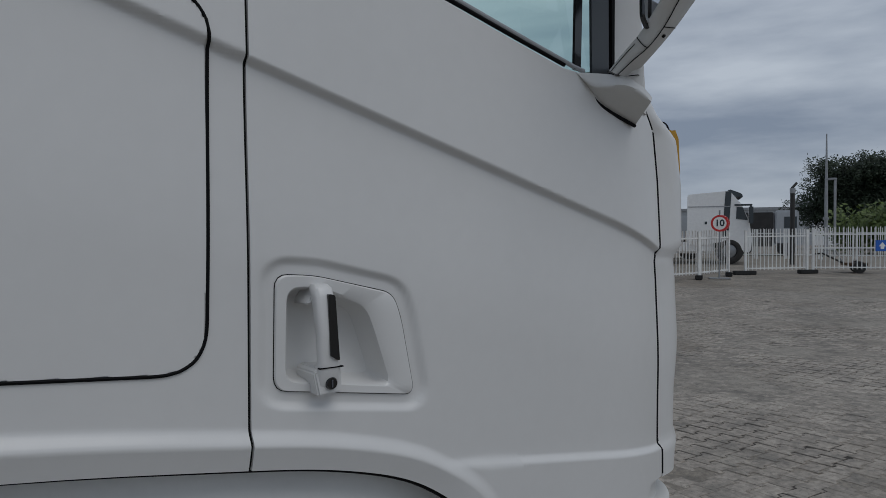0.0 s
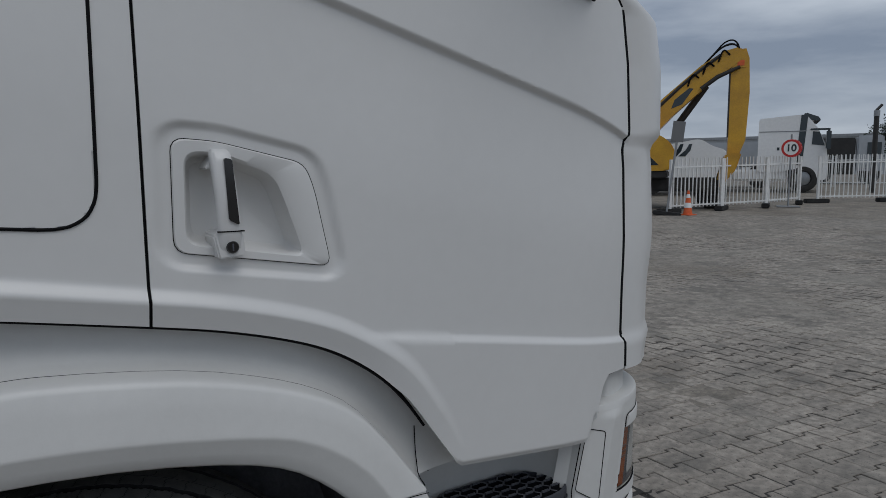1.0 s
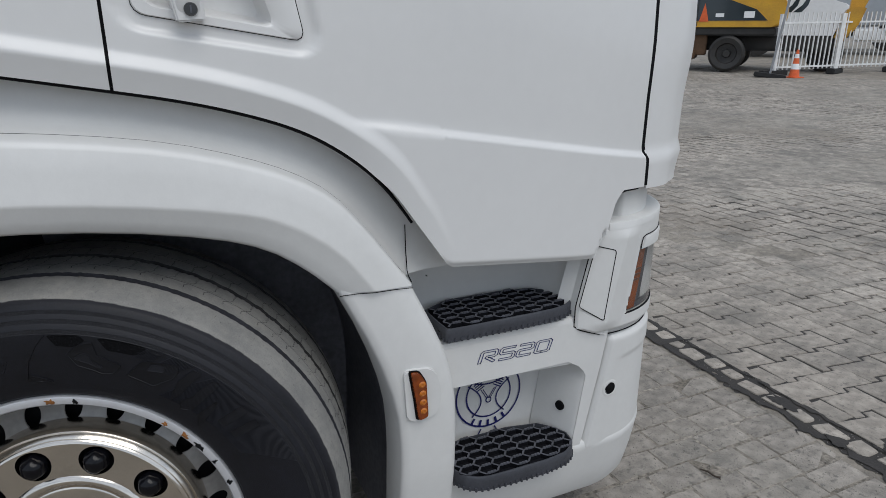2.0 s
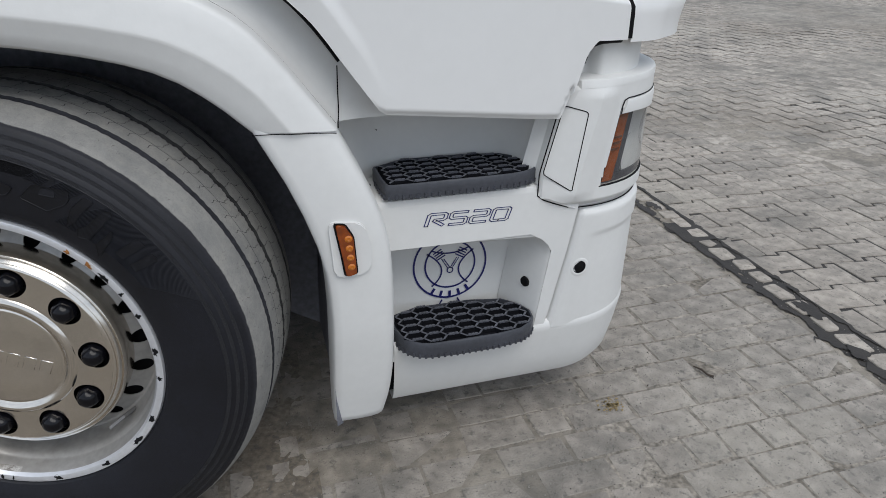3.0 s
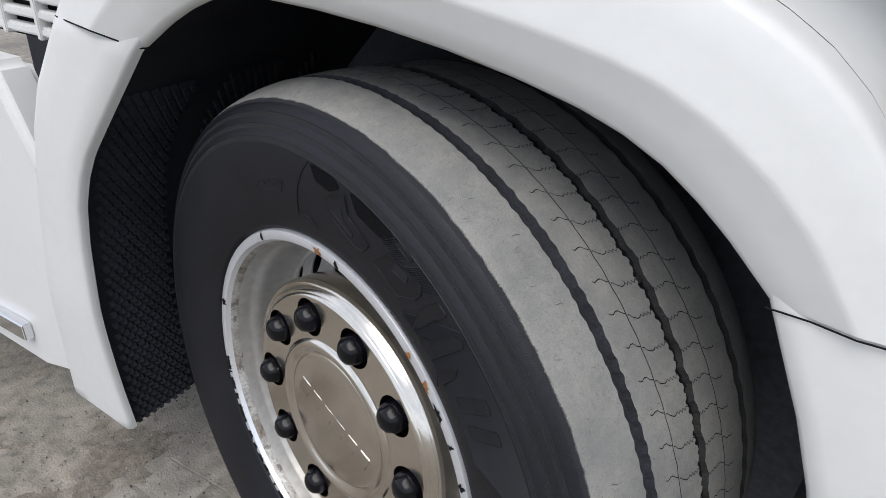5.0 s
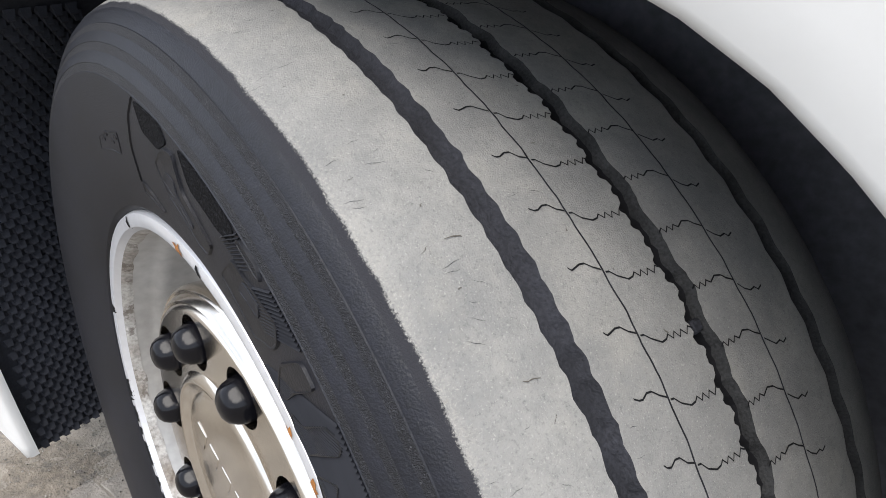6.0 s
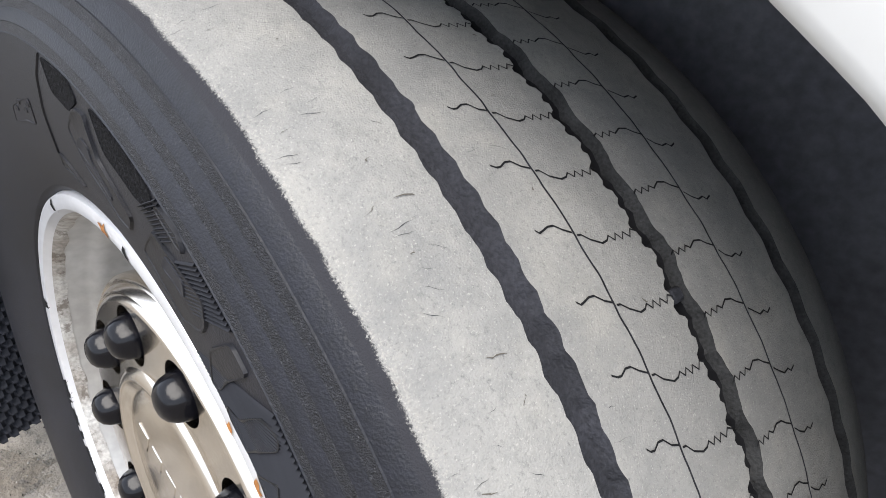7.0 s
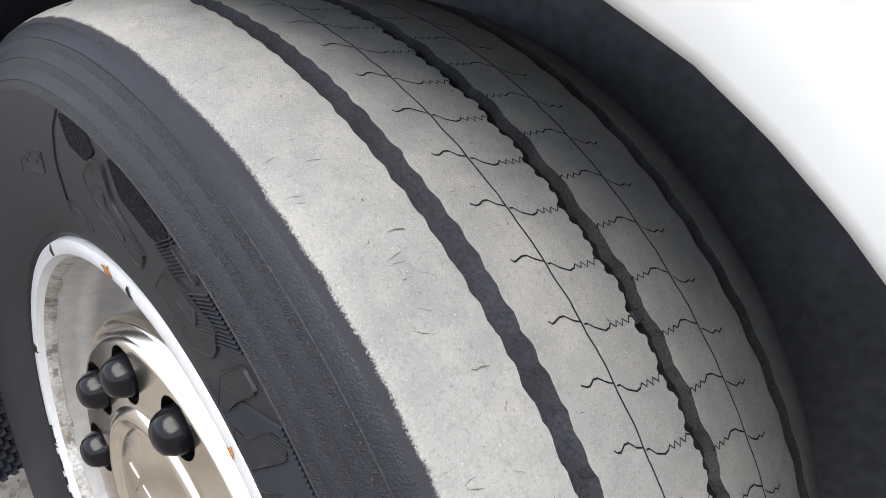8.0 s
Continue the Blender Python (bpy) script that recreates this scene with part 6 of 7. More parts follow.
for k in range(3):
    part("hose_loop", tube(rounded([(0.1 + 0.35 * k, -0.22, 3.1 + 0.28 * k), (0.2 + 0.35 * k, -0.28, 3.42 + 0.28 * k), (0.36 + 0.35 * k, -0.22, 3.3 + 0.26 * k)], 2), 0.022, 6), BLACK, exc, "black hydraulic hose")
for k in range(3):
    part("hose_line", tube([(-0.95 + 0.02 * k, -0.1 + 0.1 * k, 2.32), (-0.5, -0.1 + 0.1 * k, 2.76 - 0.02 * k), (0.4, -0.1 + 0.1 * k, 3.56)], 0.025, 6), BLACK, exc, "black hydraulic hose")
part("bucket", slab([(1.05, 1.4), (1.42, 1.42), (1.3, 1.0), (1.0, 0.6), (0.72, 0.42), (0.95, 0.9)], -0.4, 0.4, "y", 0.04), YELLOW, exc)
hood = part("hood", slab([(p[0], p[1]) for p in round_rect([(-3.3, 0.98), (-3.3, 1.7), (-2.0, 1.95), (-0.6, 1.93), (-0.14, 1.6), (-0.16, 0.98)], 0.25, 6)], -1.2, 1.2, "y", 0.05), YELLOW, exc)
part("hood_decal", slab([(-2.2, 1.12), (-2.2, 1.62), (-1.3, 1.56), (-0.75, 1.36), (-0.5, 1.12)], -1.206, -1.201, "y"), PANE, hood, "black painted side panel")
part("decal_bar", box(-1.0, -0.78, -1.212, -1.207, 1.18, 1.32), WHITE, hood, "plain white mark")
part("decal_bar", box(-1.6, -1.42, -1.212, -1.207, 1.2, 1.28), WHITE, hood, "plain white mark")
part("warning_triangle", slab([(-1.95, 1.1), (-1.74, 1.1), (-1.85, 1.5)], -1.212, -1.205, "y"), ORANGE, hood)
part("hood_seam", box(-2.0, -1.98, -1.206, -1.2, 1.0, 1.9), DARK_STEEL, hood)
part("base_frame", box(-3.0, -0.3, -1.15, 1.15, 0.8, 0.98, 0.03), DARK_STEEL, exc)
cabin = part("cabin", box(-2.5, -1.15, -0.2, 1.1, 1.9, 2.05, 0.03), DARK_STEEL, exc, "dark operator cabin")
part("cabin_glass", box(-2.42, -1.12, -0.16, -0.13, 2.05, 2.72), GLASS, cabin, "green tinted cabin window")
part("hood_rust", slab([(-1.35, 1.9), (-1.1, 1.93), (-0.95, 1.84), (-1.2, 1.8), (-1.4, 1.84)], -1.207, -1.2, "y"), BROWN, hood, "rusty scuff")
part("cabin_roof", box(-2.6, -0.95, -0.25, 1.15, 2.72, 2.82, 0.03), DARK_STEEL, cabin)
for x in (-2.45, -1.75, -1.1):
    part("cabin_post", box(x - 0.05, x + 0.05, -0.2, -0.1, 2.0, 2.75), DARK_STEEL, cabin)
for k in range(5):
    part("cabin_guard_bar", box(-1.65 + 0.11 * k, -1.63 + 0.11 * k, -0.22, -0.19, 2.05, 2.7), DARK_STEEL, cabin)
part("chassis", box(-3.0, 0.9, -0.5, 0.5, 0.45, 0.8, 0.05), DARK_STEEL, exc)
part("support_blade", slab([(-3.4, 0.25), (-3.4, 0.7), (-2.4, 0.75), (-1.95, 0.45), (-2.0, 0.25)], -1.1, -0.5, "y", 0.03), BROWN, exc)
part("outrigger", box(-2.05, -1.75, -1.0, -0.8, 0.35, 1.0, 0.02), BROWN, exc)
for x, y in ((-1.28, -0.95), (-1.28, 0.95), (0.75, 0.1), (0.75, 1.3)):
    w = part("tyre", lathe([(-0.24, 0.28), (-0.25, 0.44), (-0.2, 0.51), (0.2, 0.51), (0.25, 0.44), (0.22, 0.3), (0.14, 0.27), (0.12, 0.12), (0.2, 0.1), (0.2, 0.0)], 32), DARK_STEEL, exc, "dusty black excavator tyre")
    w.matrix_basis = Matrix.Translation((x, y, 0.4)) @ Matrix.Diagonal((0.78, 0.9, 0.78, 1))


def yard_truck(p, turn, label, length=2.35, height=2.85, dark=True):
    """A tractor truck seen from its flank, front towards +x."""
    t = thing("yard_truck", label, "truck", pose(p.x, p.y, p.z, 0, 0, turn), "trucks parked behind the fence")
    part("cab", slab([(q[0], q[1]) for q in round_rect([(-1.0, 0.75), (-1.0, height - 0.12), (0.55, height), (0.95, height - 0.5), (1.25, height - 1.15), (1.35, 0.95), (1.3, 0.45), (1.05, 0.45), (0.85, 0.85), (0.2, 0.85), (-0.2, 0.75)], 0.1, 5)], -1.2, 1.2, "y", 0.05), WHITE, t)
    part("roof_line", box(-0.98, 0.6, -1.215, -1.2, height - 0.62, height - 0.59), GREY, t)
    part("side_band", slab([(0.28, 1.0), (0.5, 1.0), (0.62, height - 0.02), (0.4, height - 0.02)], -1.21, -1.2, "y"), PANE if dark else GREY, t)
    part("roof_shield", slab([(0.45, height - 0.02), (0.55, height + 0.08), (1.0, height - 0.1), (1.05, height - 0.25), (0.6, height - 0.2)], -1.0, 1.0, "y", 0.03), PANE, t)
    part("side_window", slab([(0.78, 1.75), (1.2, 1.7), (1.02, 2.2), (0.8, 2.22)], -1.215, -1.2, "y"), PANE, t)
    part("mirror", box(1.22, 1.38, -1.45, -1.25, 1.55, 2.25, 0.04), PANE, t)
    part("mirror_arm", box(0.7, 1.35, -1.4, -1.3, 2.25, 2.32, 0.02), PANE, t)
    part("front_wheel", lathe([(-0.15, 0.3), (-0.15, 0.5), (0.13, 0.5), (0.16, 0.42), (0.14, 0.29), (0.05, 0.26), (0.08, 0.12), (0.1, 0.0)], 28), DARK_STEEL, t).location = (0.55, -1.05, 0.5)
    part("wheel_hub", lathe([(0.0, 0.26), (0.03, 0.15), (0.05, 0.0)], 20), GREY, t).location = (0.55, -1.13, 0.5)
    part("rear_wheel", lathe([(-0.25, 0.3), (-0.25, 0.5), (0.13, 0.5), (0.16, 0.42), (0.14, 0.29), (0.0, 0.26), (0.0, 0.0)], 28), DARK_STEEL, t).location = (-2.6, -1.05, 0.5)
    part("frame", box(-3.3, 0.2, -0.5, 0.5, 0.6, 0.85), DARK_STEEL, t)
    part("side_tank", box(-1.9, 0.0, -1.15, -0.6, 0.4, 0.85, 0.08), WHITE, t)
    part("handle", box(-0.35, -0.27, -1.215, -1.2, 1.55, 1.66), PANE, t)
    return t


yard_truck(spot(30.6, 29.3), -58, "white high-roof truck parked behind the fence")
p = spot(37.4, 27)
van = thing("yard_truck", "white truck with dark painted curves parked behind the fence", "truck", pose(p.x, p.y, p.z, 0, 0, -52), "trucks parked behind the fence")
part("cab", slab([(q[0], q[1]) for q in round_rect([(-2.4, 0.6), (-2.4, 1.25), (-1.3, 1.4), (-0.75, 1.85), (0.3, 2.02), (0.7, 1.75), (1.2, 1.6), (1.2, 0.6)], 0.2, 6)], -1.2, 1.2, "y", 0.12, seg=3), WHITE, van)
for s in (0, 0.3):
    part("painted_curve", slab([(-0.75 + s, 1.4), (-0.5 + s, 1.62), (-0.38 + s, 1.84), (-0.28 + s, 1.84), (-0.34 + s, 1.6), (-0.5 + s, 1.4)], -1.21, -1.2, "y"), PANE, van)
part("side_window", slab([(-2.2, 0.95), (-2.2, 1.18), (-1.3, 1.3), (-1.15, 0.95)], -1.21, -1.2, "y"), PANE, van)
part("wheel", lathe([(-0.15, 0.3), (-0.15, 0.5), (0.13, 0.5), (0.14, 0.29), (0.05, 0.0)], 24), DARK_STEEL, van).location = (-1.4, -1.06, 0.5)
part("wheel", lathe([(-0.15, 0.3), (-0.15, 0.5), (0.13, 0.5), (0.14, 0.29), (0.05, 0.0)], 24), DARK_STEEL, van).location = (0.5, -1.06, 0.5)
p = spot(33, 33)
trailer = thing("box_trailer", "pale grey box trailer standing behind the trucks", "trailer", pose(p.x, p.y, p.z, 0, 0, -55))
part("box", box(-6, 1.5, -1.2, 1.2, 0.9, 1.95, 0.04), WALL, trailer)
part("wheel", lathe([(-0.2, 0.0), (-0.2, 0.5), (0.2, 0.5), (0.2, 0.0)], 24), DARK_STEEL, trailer).location = (-4.5, -1.0, 0.5)
part("wheel", lathe([(-0.2, 0.0), (-0.2, 0.5), (0.2, 0.5), (0.2, 0.0)], 24), DARK_STEEL, trailer).location = (0.3, -1.0, 0.5)
p = spot(26.9, 41)
dump = thing("open_container", "dark open container with a pale truck cab beside it", "container", pose(p.x, p.y, p.z, 0, 0, -63))
part("body", box(-1.6, 0.5, -1.2, 1.2, 0.5, 2.35, 0.05), DARK_STEEL, dump)
part("end_cab", box(0.55, 1.7, -1.2, 1.2, 0.6, 2.45, 0.08), WALL, dump)
part("window", box(1.0, 1.6, -1.22, -1.2, 1.5, 2.1), PANE, dump)
for x in (-1.0, 1.1):
    part("wheel", lathe([(-0.2, 0.0), (-0.2, 0.5), (0.2, 0.5), (0.2, 0.0)], 20), DARK_STEEL, dump).location = (x, -1.0, 0.5)

p = spot(27, 96)
hall = thing("warehouse", "long low grey clad warehouse with flat roof", "building", pose(p.x, p.y, p.z, 0, 0, -63))
part("wall", box(-32, 9, 0, 20, 0, 4.6), WALL, hall)
part("roof_edge", box(-32.2, 9.2, -0.2, 20.2, 4.6, 4.95), GREY, hall)
part("roof_unit", box(-8, -6, 3, 6, 4.95, 5.7), GREY, hall)
part("roof_unit", box(4, 5.5, 3, 6, 4.95, 5.6), GREY, hall)
for k in range(9):
    part("cladding_joint", box(-30 + 4.4 * k, -29.9 + 4.4 * k, -0.04, 0, 0, 4.6), GREY, hall)
    part("loading_door", box(-29 + 4.4 * k, -26.6 + 4.4 * k, -0.06, 0, 0, 2.6), PANE if k % 3 == 0 else WHITE, hall)

p = at(25.88, 11.1)
black_post = thing("dark_post", "tall dark post with a small camera on top", "post", Matrix.Translation(p))
part("shaft", tube([(0, 0, 0), (0, 0, 2.9)], 0.085, 12), DARK_STEEL, black_post)
part("collar", tube([(0, 0, 2.75), (0, 0, 2.95)], 0.1, 12), GREY, black_post)
part("camera", tube([(-0.05, 0, 2.95), (0.12, -0.1, 3.15)], 0.05, 10), DARK_STEEL, black_post)
p = spot(22.66, 40)
mast = thing("light_mast", "thin grey steel mast behind the fence", "mast", Matrix.Translation(p))
part("shaft", tube([(0, 0, 0), (0, 0, 3.2), (0, 0, 6.4)], [0.1, 0.08, 0.03], 10), GREY, mast)
part("bracket", box(-0.18, 0.12, -0.1, 0.1, 1.9, 2.05, 0.02), GREY, mast)
p = spot(22.1, 38)
lamp = thing("street_lamp", "grey street lamp with a short arm", "street lamp", pose(p.x, p.y, p.z, 0, 0, -65))
part("pole", tube([(0, 0, 0), (0, 0, 3.85)], 0.06, 10), GREY, lamp)
part("lamp_head", box(-0.45, 0.08, -0.09, 0.09, 3.82, 3.93, 0.03), GREY, lamp)

p = spot(19.35, 24.35, None)
board = thing("blue_sign", "small blue sign with a white mark on the fence", "road sign", pose(p.x, p.y, p.z + 0.92, 0, 0, -48))
part("plate", box(-0.19, 0.19, -0.09, -0.075, -0.17, 0.17, 0.005), BLUE, board)
part("mark", slab([(-0.1, -0.02), (0.0, 0.11), (0.1, -0.02), (0.05, -0.02), (0.05, -0.1), (-0.05, -0.1), (-0.05, -0.02)], -0.094, -0.091, "y"), WHITE, board)
part("hook", box(-0.02, 0.02, -0.078, 0.02, 0.1, 0.14), GREY, board)
p = at(23.3, 7.95)
cart = thing("hand_cart", "small rusty two-wheeled cart with a drawbar", "cart", pose(p.x, p.y, p.z, 0, 0, -62))
part("bed", box(-0.35, 0.35, -0.3, 0.3, 0.24, 0.32, 0.01), BROWN, cart)
part("drawbar", tube([(-0.3, 0, 0.3), (-0.9, 0, 0.62), (-1.2, 0, 0.6)], 0.03, 8), DARK_STEEL, cart)
part("frame_hoop", tube([(-0.3, 0, 0.3), (-0.55, 0, 0.75), (-0.85, 0, 0.72), (-0.9, 0, 0.5)], 0.02, 8), GREY, cart)
for y in (-0.33, 0.33):
    part("wheel", lathe([(-0.05, 0.08), (-0.05, 0.19), (0.05, 0.19), (0.05, 0.0)], 20), DARK_STEEL, cart).location = (0.1, y, 0.19)


def tree(p, height, spread, mat, seed, label, clumps=420, trunk_h=0.35, leaf=0.34):
    """A tapered trunk with limbs and a crown of many small leaf clumps."""
    rng = random.Random(seed)
    t = thing("tree", label, "tree", Matrix.Translation(p), "trees behind the yard")
    tb = bmesh.new()
    tube([(0, 0, 0), (0.1, 0, height * trunk_h), (0.0, 0.1, height * 0.7)], [height * 0.03, height * 0.022, height * 0.008], 8, tb)
    tips = []
    for k in range(11):
        a, z0 = rng.uniform(0, 6.28), height * rng.uniform(trunk_h * 0.8, 0.6)
        r = spread * rng.uniform(0.4, 0.85)
        tip = (r * math.cos(a), r * math.sin(a), min(z0 + height * rng.uniform(0.1, 0.35), height * 0.92))
        tips.append(Vector(tip))
        tube([(0, 0, z0), (tip[0] * 0.5, tip[1] * 0.5, (z0 + tip[2]) / 2 + 0.2), tip], [height * 0.011, height * 0.007, height * 0.003], 6, tb)
    part("trunk", tb, BARK, t)
    verts, faces = [], []
    for k in range(clumps):
        if k % 3:
            c = rng.choice(tips) + Vector((rng.gauss(0, 1), rng.gauss(0, 1), rng.gauss(0, 0.75))) * spread * 0.25
        else:
            g = Vector((rng.gauss(0, 1), rng.gauss(0, 1), rng.gauss(0, 1))).normalized() * rng.uniform(0.3, 1) ** 0.5
            c = Vector((g[0] * spread * 0.85, g[1] * spread * 0.85, height * (0.52 + 0.4 * g[2])))
        c.z = max(min(c.z, height * rng.uniform(0.9, 1.03)), height * trunk_h * 0.75)
        for q in range(9):
            o = c + Vector((rng.gauss(0, 1), rng.gauss(0, 1), rng.gauss(0, 1))) * leaf * 1.1
            u = Vector((rng.gauss(0, 1), rng.gauss(0, 1), rng.gauss(0, 1))).normalized() * leaf * rng.uniform(0.5, 1.0)
            v = u.orthogonal().normalized() * leaf * rng.uniform(0.3, 0.6)
            n = len(verts)
            verts += [tuple(o - u), tuple(o + v), tuple(o + u), tuple(o - v)]
            faces.append((n, n + 1, n + 2, n + 3))
    me = bpy.data.meshes.new("crown")
    me.from_pydata(verts, [], faces)
    me.materials.append(mat)
    crown = new("crown", me)
    crown.parent = t
    crown["label"] = "leafy crown"
    return t


for az, d, h, s, seed in ((20.9, 62, 7.4, 3.2, 3), (18.6, 64, 7.0, 3.6, 5), (15.3, 66, 7.6, 3.8, 8)):
    tree(spot(az, d), h, s, LEAF, seed, "large dark green leafy tree beyond the yard", 4200, 0.2, 0.15)
for az, d, h, s, seed in ((19.8, 47, 2.6, 2.0, 13), (17.6, 46, 2.9, 2.2, 17), (15.2, 46, 2.8, 2.2, 21)):
    tree(spot(az, d), h, s, LEAF_LIGHT, seed, "low fresh green bush behind the fence", 260, 0.12, 0.2)


# ---- paving stones ----
def paver(cx, cy, z, w, d, bm, rng, worn=1.0, saw=0.03):
    """A paving stone with chamfered edges; saw is the step of its toothed long sides."""
    q = 0.025 * w
    e = 0.002 + (0.006 if saw else 0.004) * rng.random() ** 2 * worn
    pts = [(-w / 2, -d / 2 - saw / 4, 1, 1), (-w / 4 - q, -d / 2 - saw / 2, -1, 1), (-w / 4 + q, -d / 2 + saw / 2, -1, 1), (w / 2, -d / 2 - saw / 4, -1, 1),
           (w / 2, d / 2 + saw / 4, -1, -1), (w / 4 + q, d / 2 + saw / 2, 1, -1), (w / 4 - q, d / 2 - saw / 2, 1, -1), (-w / 2, d / 2 + saw / 4, 1, -1)]
    low, mid, top = [], [], []
    tx, ty = rng.uniform(-0.016, 0.016) * worn, rng.uniform(-0.016, 0.016) * worn
    for x, y, sx, sy in pts:
        x, y = x + sx * e + rng.uniform(-0.0034, 0.0034) * worn, y + sy * e + rng.uniform(-0.0034, 0.0034) * worn
        h = z + tx * x + ty * y
        low.append(bm.verts.new((cx + x, cy + y, z - 0.03)))
        mid.append(bm.verts.new((cx + x, cy + y, h - 0.003)))
        top.append(bm.verts.new((cx + x + sx * 0.003, cy + y + sy * 0.003, h)))
    n = len(pts)
    for a, b in ((low, mid), (mid, top)):
        for i in range(n):
            bm.faces.new((a[i], a[(i + 1) % n], b[(i + 1) % n], b[i]))
    bm.faces.new(top)


rng = random.Random(11)
PW, PD, SD = 0.213, 0.1475, 0.106
KINDS = {"toothed": (PW, PD, 0.03, PAVER, 0.9), "half": (PW / 2, PD, 0.0, PAVER, 0.9), "long": (0.2, SD, 0.0, SANDY_PAVER, 0.95), "short": (0.112, SD, 0.0, SANDY_PAVER, 0.95)}
shapes = {}
for kind, (w, d, saw, mat, worn) in KINDS.items():
    shapes[kind] = []
    for k in range(14):
        b = bmesh.new()
        paver(0, 0, 0, w, d, b, rng, worn, saw)
        me = bpy.data.meshes.new("paver")
        b.normal_update()
        b.to_mesh(me)
        b.free()
        me.materials.append(mat)
        shapes[kind].append(me)
rest, sandy = bmesh.new(), bmesh.new()
single = 0


def lay(x, y, kind, field, drop):
    """One stone: an object of its own near the truck's front, else joined to its field."""
    global single
    z = ground_z(x, y) + rng.uniform(-0.0016, 0.0012) - drop
    w, d, saw, mat, worn = KINDS[kind]
    if 1.1 < x < 3.3 and -0.75 < y < 1.9 and single < 300:
        o = new("paver", rng.choice(shapes[kind]))
        o.parent = ground
        o.location = (x, y, z)
        single += 1
    else:
        paver(x, y, z, w, d, field, rng, worn, saw)


for j in range(-20, 96):
    shift = PW / 2 if j % 2 else 0.0
    for i in range(62):
        x = 2.3 + shift + i * PW
        lay(x, 0.96 - 2 * PD + j * PD + 0.018 * (x - 2.6), "toothed", rest, 0.0)
    if shift:
        lay(2.3 - PW / 4 + 0.002, 0.955 - 2 * PD + j * PD, "half", rest, 0.001)
for j in range(-22, 52):
    x = 2.045 - rng.uniform(0, 0.03)
    while x > -0.75:
        kind = rng.choice(("long", "long", "short"))
        w = KINDS[kind][0]
        lay(x - w / 2, 0.047 + j * SD + rng.uniform(-0.004, 0.004), kind, sandy, 0.0036 + 0.0018 * (1 - step01(0.6, 1.5, x)))
        x -= w
joined = part("paving_field", rest, PAVER, ground, "grey zigzag concrete paving", smooth=0)
joined["kind"] = "stuff"
part("sandy_paving_field", sandy, SANDY_PAVER, ground, "sandy worn concrete paving", smooth=0)["kind"] = "stuff"

SOIL = material("dark_joint_soil", (0.05, 0.043, 0.035), 0.95, var=0.5, scale=6, second=(0.03, 0.027, 0.024), fine=0.4, bump=0.6, bump_scale=150)
JOINT_EARTH = material("brown_joint_earth", (0.155, 0.135, 0.11), 0.95, var=0.6, scale=5, second=(0.27, 0.242, 0.206), fine=0.5, bump=0.8, bump_scale=120)
part("joint_bed", grid_bm([[(x, y, ground_z(x, y) - 0.0046) for y in np.arange(-2.25, 15, 0.3)] for x in np.arange(2.19, 15.5, 0.3)]), SOIL, ground, "dark soil in the joints")

part("sandy_joint_bed", grid_bm([[(x, y, ground_z(x, y) - 0.0054) for y in np.arange(-2.2, 5.4, 0.2)] for x in np.arange(1.0, 2.1, 0.1)]), JOINT_EARTH, ground, "brown earth in the joints")

# drifted sand that covers the far paving in patches
SAND = paving_material("pale_drifted_sand", (0.28, 0.252, 0.214), (0.21, 0.189, 0.162), None, 0.0, 0.7)
rows = []
for x in np.arange(2.6, 16.2, 0.17):
    row = []
    for y in np.arange(-2.25, 15.2, 0.17):
        s = 0.82 * x + 0.57 * y
        n = noise.noise((x * 0.45, y * 0.75, 7)) + 0.6 * noise.noise((x * 1.7, y * 2.1, 3))
        row.append((x, y, ground_z(x, y) - 0.0062 + 0.0085 * step01(3.2, 7.5, s) * step01(-0.55, 0.35, n)))
    rows.append(row)
part("sand_drift", grid_bm(rows), SAND, ground, "pale sand drifted over the paving")["kind"] = "stuff"

# a course of small setts with wet dark joints, and damp joints round it
def ragged(x0, x1, y0, y1, z, amp, seed, n=160):
    rows = []
    for k in range(n):
        y = y0 + (y1 - y0) * k / (n - 1)
        rows.append([(x0 + amp * noise.noise((y * 9, seed, 0)) + amp * 0.6 * noise.noise((y * 31, seed, 4)), y, z), (x1 + amp * noise.noise((y * 9, seed + 7, 0)) + amp * 0.6 * noise.noise((y * 31, seed + 7, 4)), y, z)])
    return grid_bm(rows)


part("wet_joint", ragged(2.055, 2.085, -1.4, 2.6, -0.0008, 0.042, 1, 260), WET, ground, "wet dark joint")
part("wet_joint", ragged(2.186, 2.206, -1.4, 2.6, -0.0006, 0.026, 5, 260), WET, ground, "wet dark joint")
part("damp_bed", ragged(2.06, 2.95, -0.5, 1.05, -0.0036, 0.05, 9), WET, ground, "damp dark joints")
part("wet_pool", ragged(2.05, 2.2, 0.92, 1.12, 0.0004, 0.02, 12), WET, ground, "small damp patch")
y = -1.4
while y < 2.6:
    w, l = rng.uniform(0.03, 0.044), rng.uniform(0.036, 0.058)
    o = part("sett", slab([(p[0] + rng.uniform(-0.006, 0.006), p[1] + rng.uniform(-0.006, 0.006)) for p in round_rect([(-w, -l), (w * 0.85, -l), (w, l * 0.9), (-w, l)], 0.011, 2)], -0.03, 0.002, "z", 0.003, seg=1), PAVER, ground)
    o.matrix_basis = pose(2.138 + rng.uniform(-0.012, 0.012), y + l, rng.uniform(-0.0025, 0.001), rz=rng.uniform(-8, 8))
    y += 2 * l + rng.uniform(0.008, 0.022)
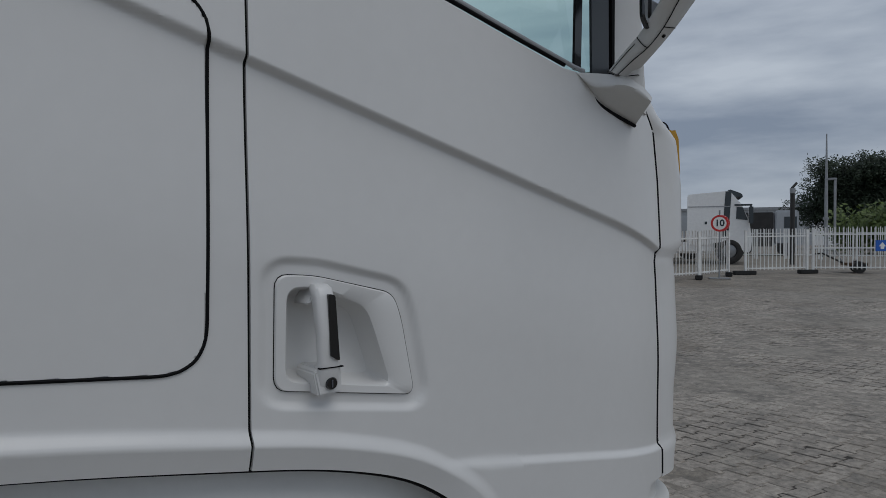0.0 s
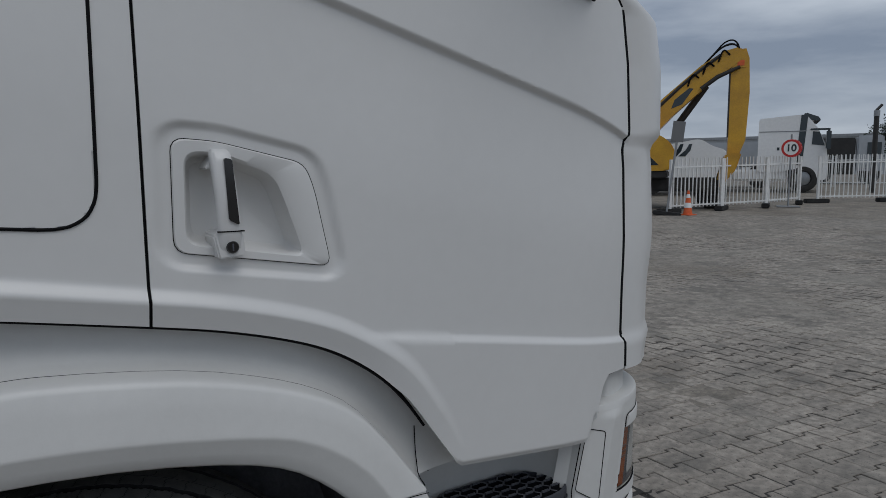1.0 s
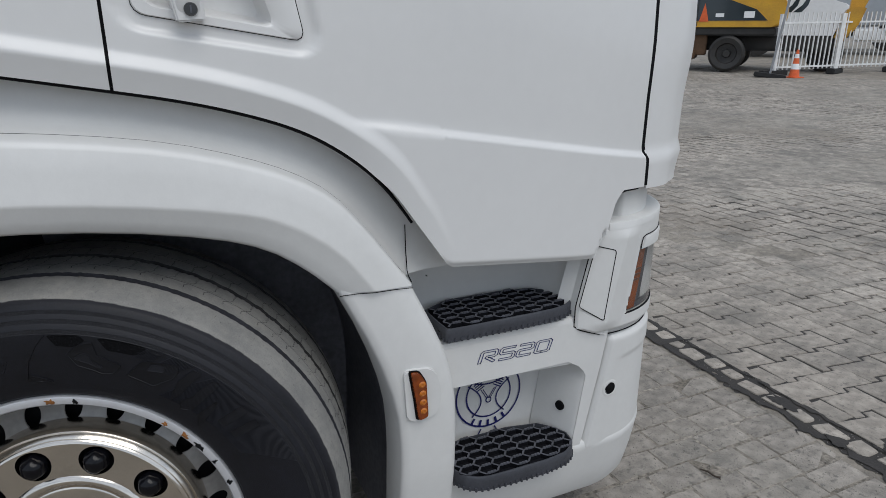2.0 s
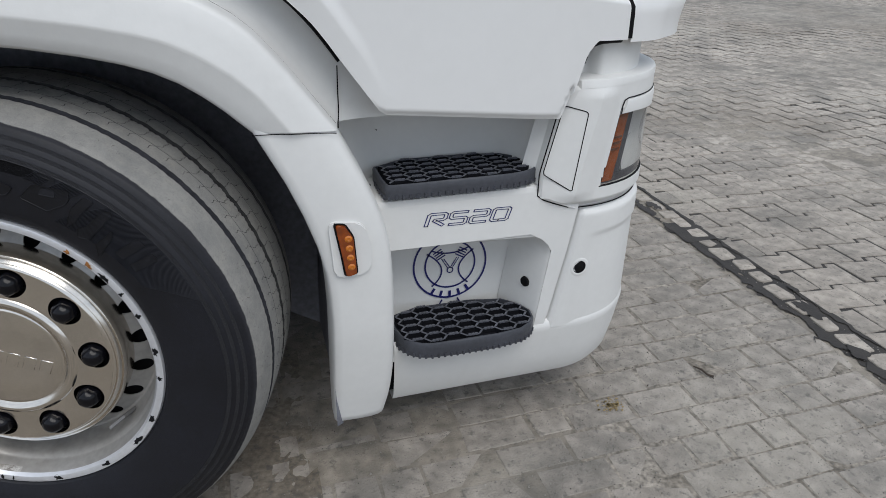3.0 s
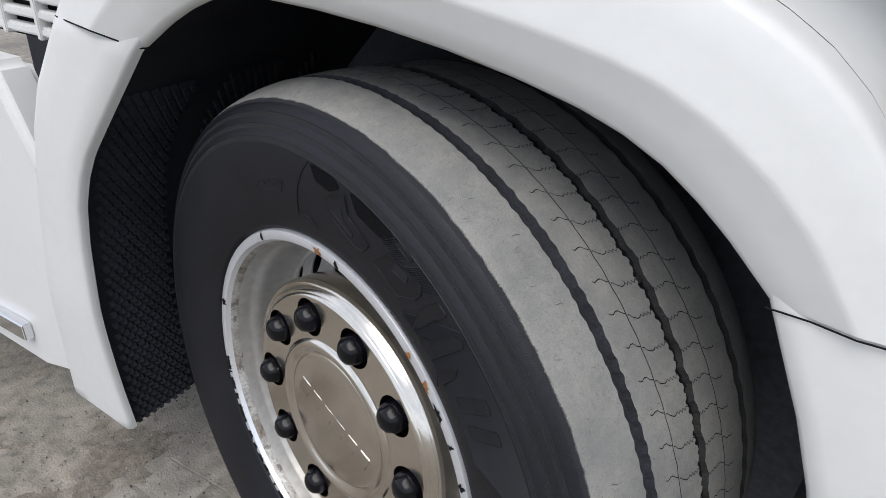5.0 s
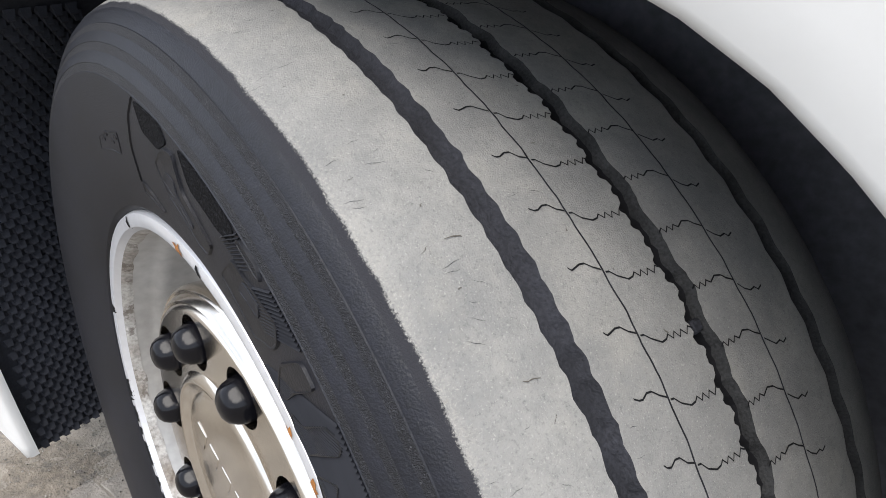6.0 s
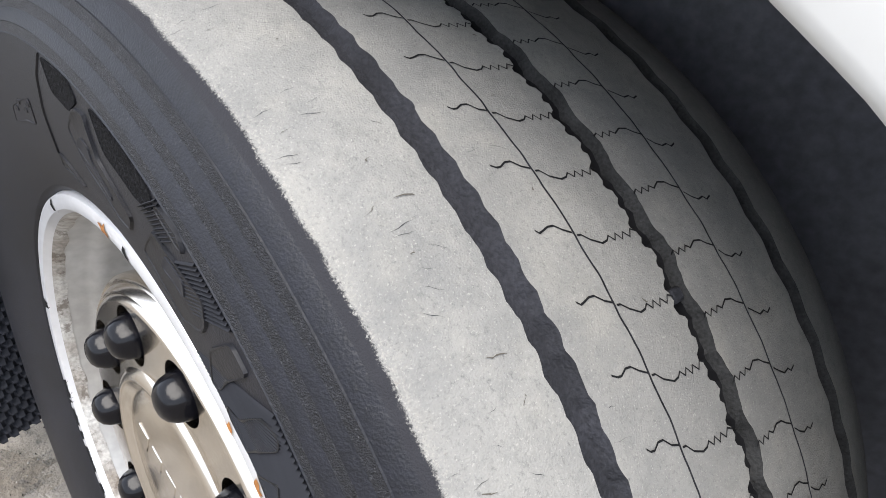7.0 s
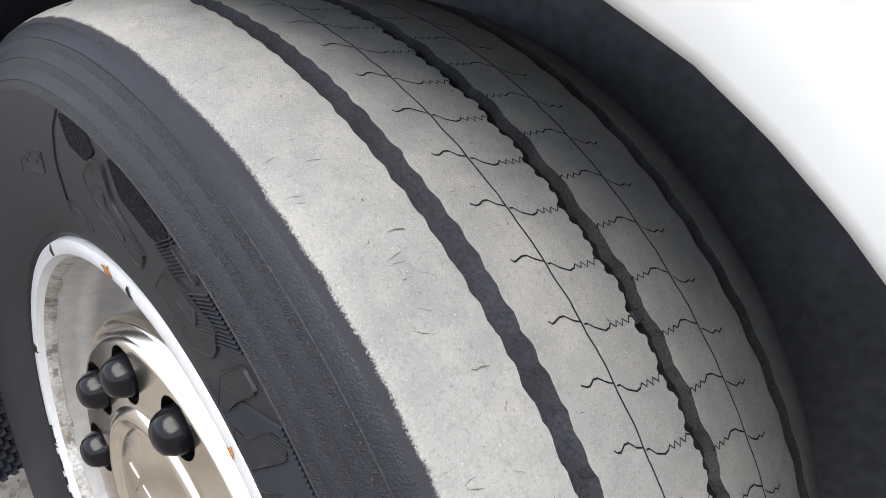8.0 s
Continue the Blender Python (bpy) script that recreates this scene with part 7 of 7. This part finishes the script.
for k in range(16):
    cx, cy, r = rng.gauss(2.135, 0.05), rng.uniform(-1.3, 2.5), rng.uniform(0.018, 0.055)
    b = bmesh.new()
    b.faces.new([b.verts.new((cx + r * (0.8 + 0.7 * noise.noise((k * 7.1, math.cos(a) * 1.6, math.sin(a) * 1.6))) * math.cos(a) * 0.8, cy + r * 1.5 * (0.8 + 0.7 * noise.noise((k * 7.1, math.cos(a) * 1.6, math.sin(a) * 1.6 + 9))) * math.sin(a), 0.0026 + 0.00002 * k)) for a in np.linspace(0, 2 * math.pi, 40, endpoint=False)])
    part("damp_patch", b, WET, ground, "small damp patch", smooth=0)
for k in range(14):
    y, side = rng.uniform(-1.1, 2.4), rng.choice((-1, -1, 1))
    x0 = 2.06 if side < 0 else 2.2
    reach = rng.uniform(0.03, 0.12)
    rows = []
    for n in range(24):
        f = n / 23
        w = 0.009 * (1 - f) ** 0.6 + 0.004 * noise.noise((k * 3.1, f * 9, 0))
        yy = y + 0.03 * noise.noise((k * 5.3, f * 2.5, 1))
        rows.append([(x0 + side * reach * f, yy - max(w, 0.001), -0.0004), (x0 + side * reach * f, yy + max(w, 0.001), -0.0004)])
    part("wet_spur", grid_bm(rows), WET, ground, "wet dark joint")

# grit, pebbles and a twig on the paving
GRIT = material("pale_grit", (0.3, 0.28, 0.25), 0.9, var=0.5, scale=30)
CRUMB = material("dark_soil_crumb", (0.045, 0.04, 0.034), 0.95, var=0.5, scale=30)


def scatter(name, count, mat, small, large, label, spot_at=None):
    """Loose stones of uneven shape lying on the paving."""
    verts, faces = [], []
    for k in range(count):
        x, y = rng.choice((rng.gauss(1.3, 0.45), rng.uniform(-0.9, 3.2), rng.gauss(2.3, 0.5))), rng.choice((rng.gauss(0.05, 0.35), rng.uniform(-0.8, 1.8)))
        if spot_at:
            x, y = rng.gauss(spot_at[0], spot_at[2]), rng.gauss(spot_at[1], spot_at[2])
        s = rng.uniform(small, large) * (1 if rng.random() < 0.95 else 1.7)
        z = ground_z(x, y) - 0.0035
        n = len(verts)
        turn = rng.uniform(0, 1.5)
        for a in (0, 1.57, 3.14, 4.71):
            verts.append((x + s * math.cos(a + turn) * rng.uniform(0.6, 1.2), y + s * math.sin(a + turn) * rng.uniform(0.6, 1.2), z))
        verts.append((x + s * rng.uniform(-0.3, 0.3), y, z + s * 1.1 + 0.001))
        faces += [(n + q, n + (q + 1) % 4, n + 4) for q in range(4)]
    me = bpy.data.meshes.new(name)
    me.from_pydata(verts, [], faces)
    me.materials.append(mat)
    return tagged(new(name, me), label, "grit", kind="stuff")


scatter("grit", 4500, GRIT, 0.0008, 0.003, "loose grit and pebbles scattered on the paving")
scatter("soil_crumb", 2600, CRUMB, 0.0006, 0.0017, "dark crumbs of soil scattered on the paving")
scatter("grit", 900, GRIT, 0.0008, 0.003, "loose grit and pebbles beside the wheel", (-0.75, 0.25, 0.35))
scatter("soil_crumb", 500, CRUMB, 0.0008, 0.0025, "dark crumbs of soil beside the wheel", (-0.75, 0.2, 0.35))
rows = []
for x in np.arange(-1.9, 0.35, 0.016):
    row = []
    for y in np.arange(-0.35, 1.35, 0.016):
        n = noise.noise((x * 2.1, y * 2.1, 3)) + 0.7 * noise.noise((x * 6, y * 6, 8)) + 0.5 * noise.noise((x * 17, y * 17, 1)) + 0.3 * noise.noise((x * 43, y * 43, 5))
        row.append((x, y, -0.0135 + 0.011 * step01(-0.9, 0.7, n) + 0.003 * max(n, 0)))
    rows.append(row)
part("earth_patch", grid_bm(rows), EARTH, ground, "trodden brown earth with small clods", smooth=180)["kind"] = "stuff"
twig = part("twig", tube([(1.525, 0.15, 0.002), (1.535, 0.125, 0.006), (1.54, 0.1, 0.003), (1.55, 0.085, 0.004)], [0.002, 0.0035, 0.003, 0.0045], 6), BARK, None)
tagged(twig, "small dry brown twig lying on the paving", "twig")

STAIN = material("rusty_yellow_stain", (0.3, 0.22, 0.1), 0.9, var=0.4, scale=30, fine=0.3)
sb2 = bmesh.new()
for k in range(90):
    x, y, s = rng.gauss(1.18, 0.018), rng.gauss(0.06, 0.014), rng.uniform(0.0015, 0.005)
    pts = [(x + s * rng.uniform(0.5, 1.2) * math.cos(a), y + s * rng.uniform(0.5, 1.2) * math.sin(a), -0.0012) for a in (0, 1.2, 2.5, 3.8, 5.0)]
    sb2.faces.new([sb2.verts.new(p) for p in pts])
part("rust_stain", sb2, STAIN, ground, "small rusty yellow stain", smooth=0)
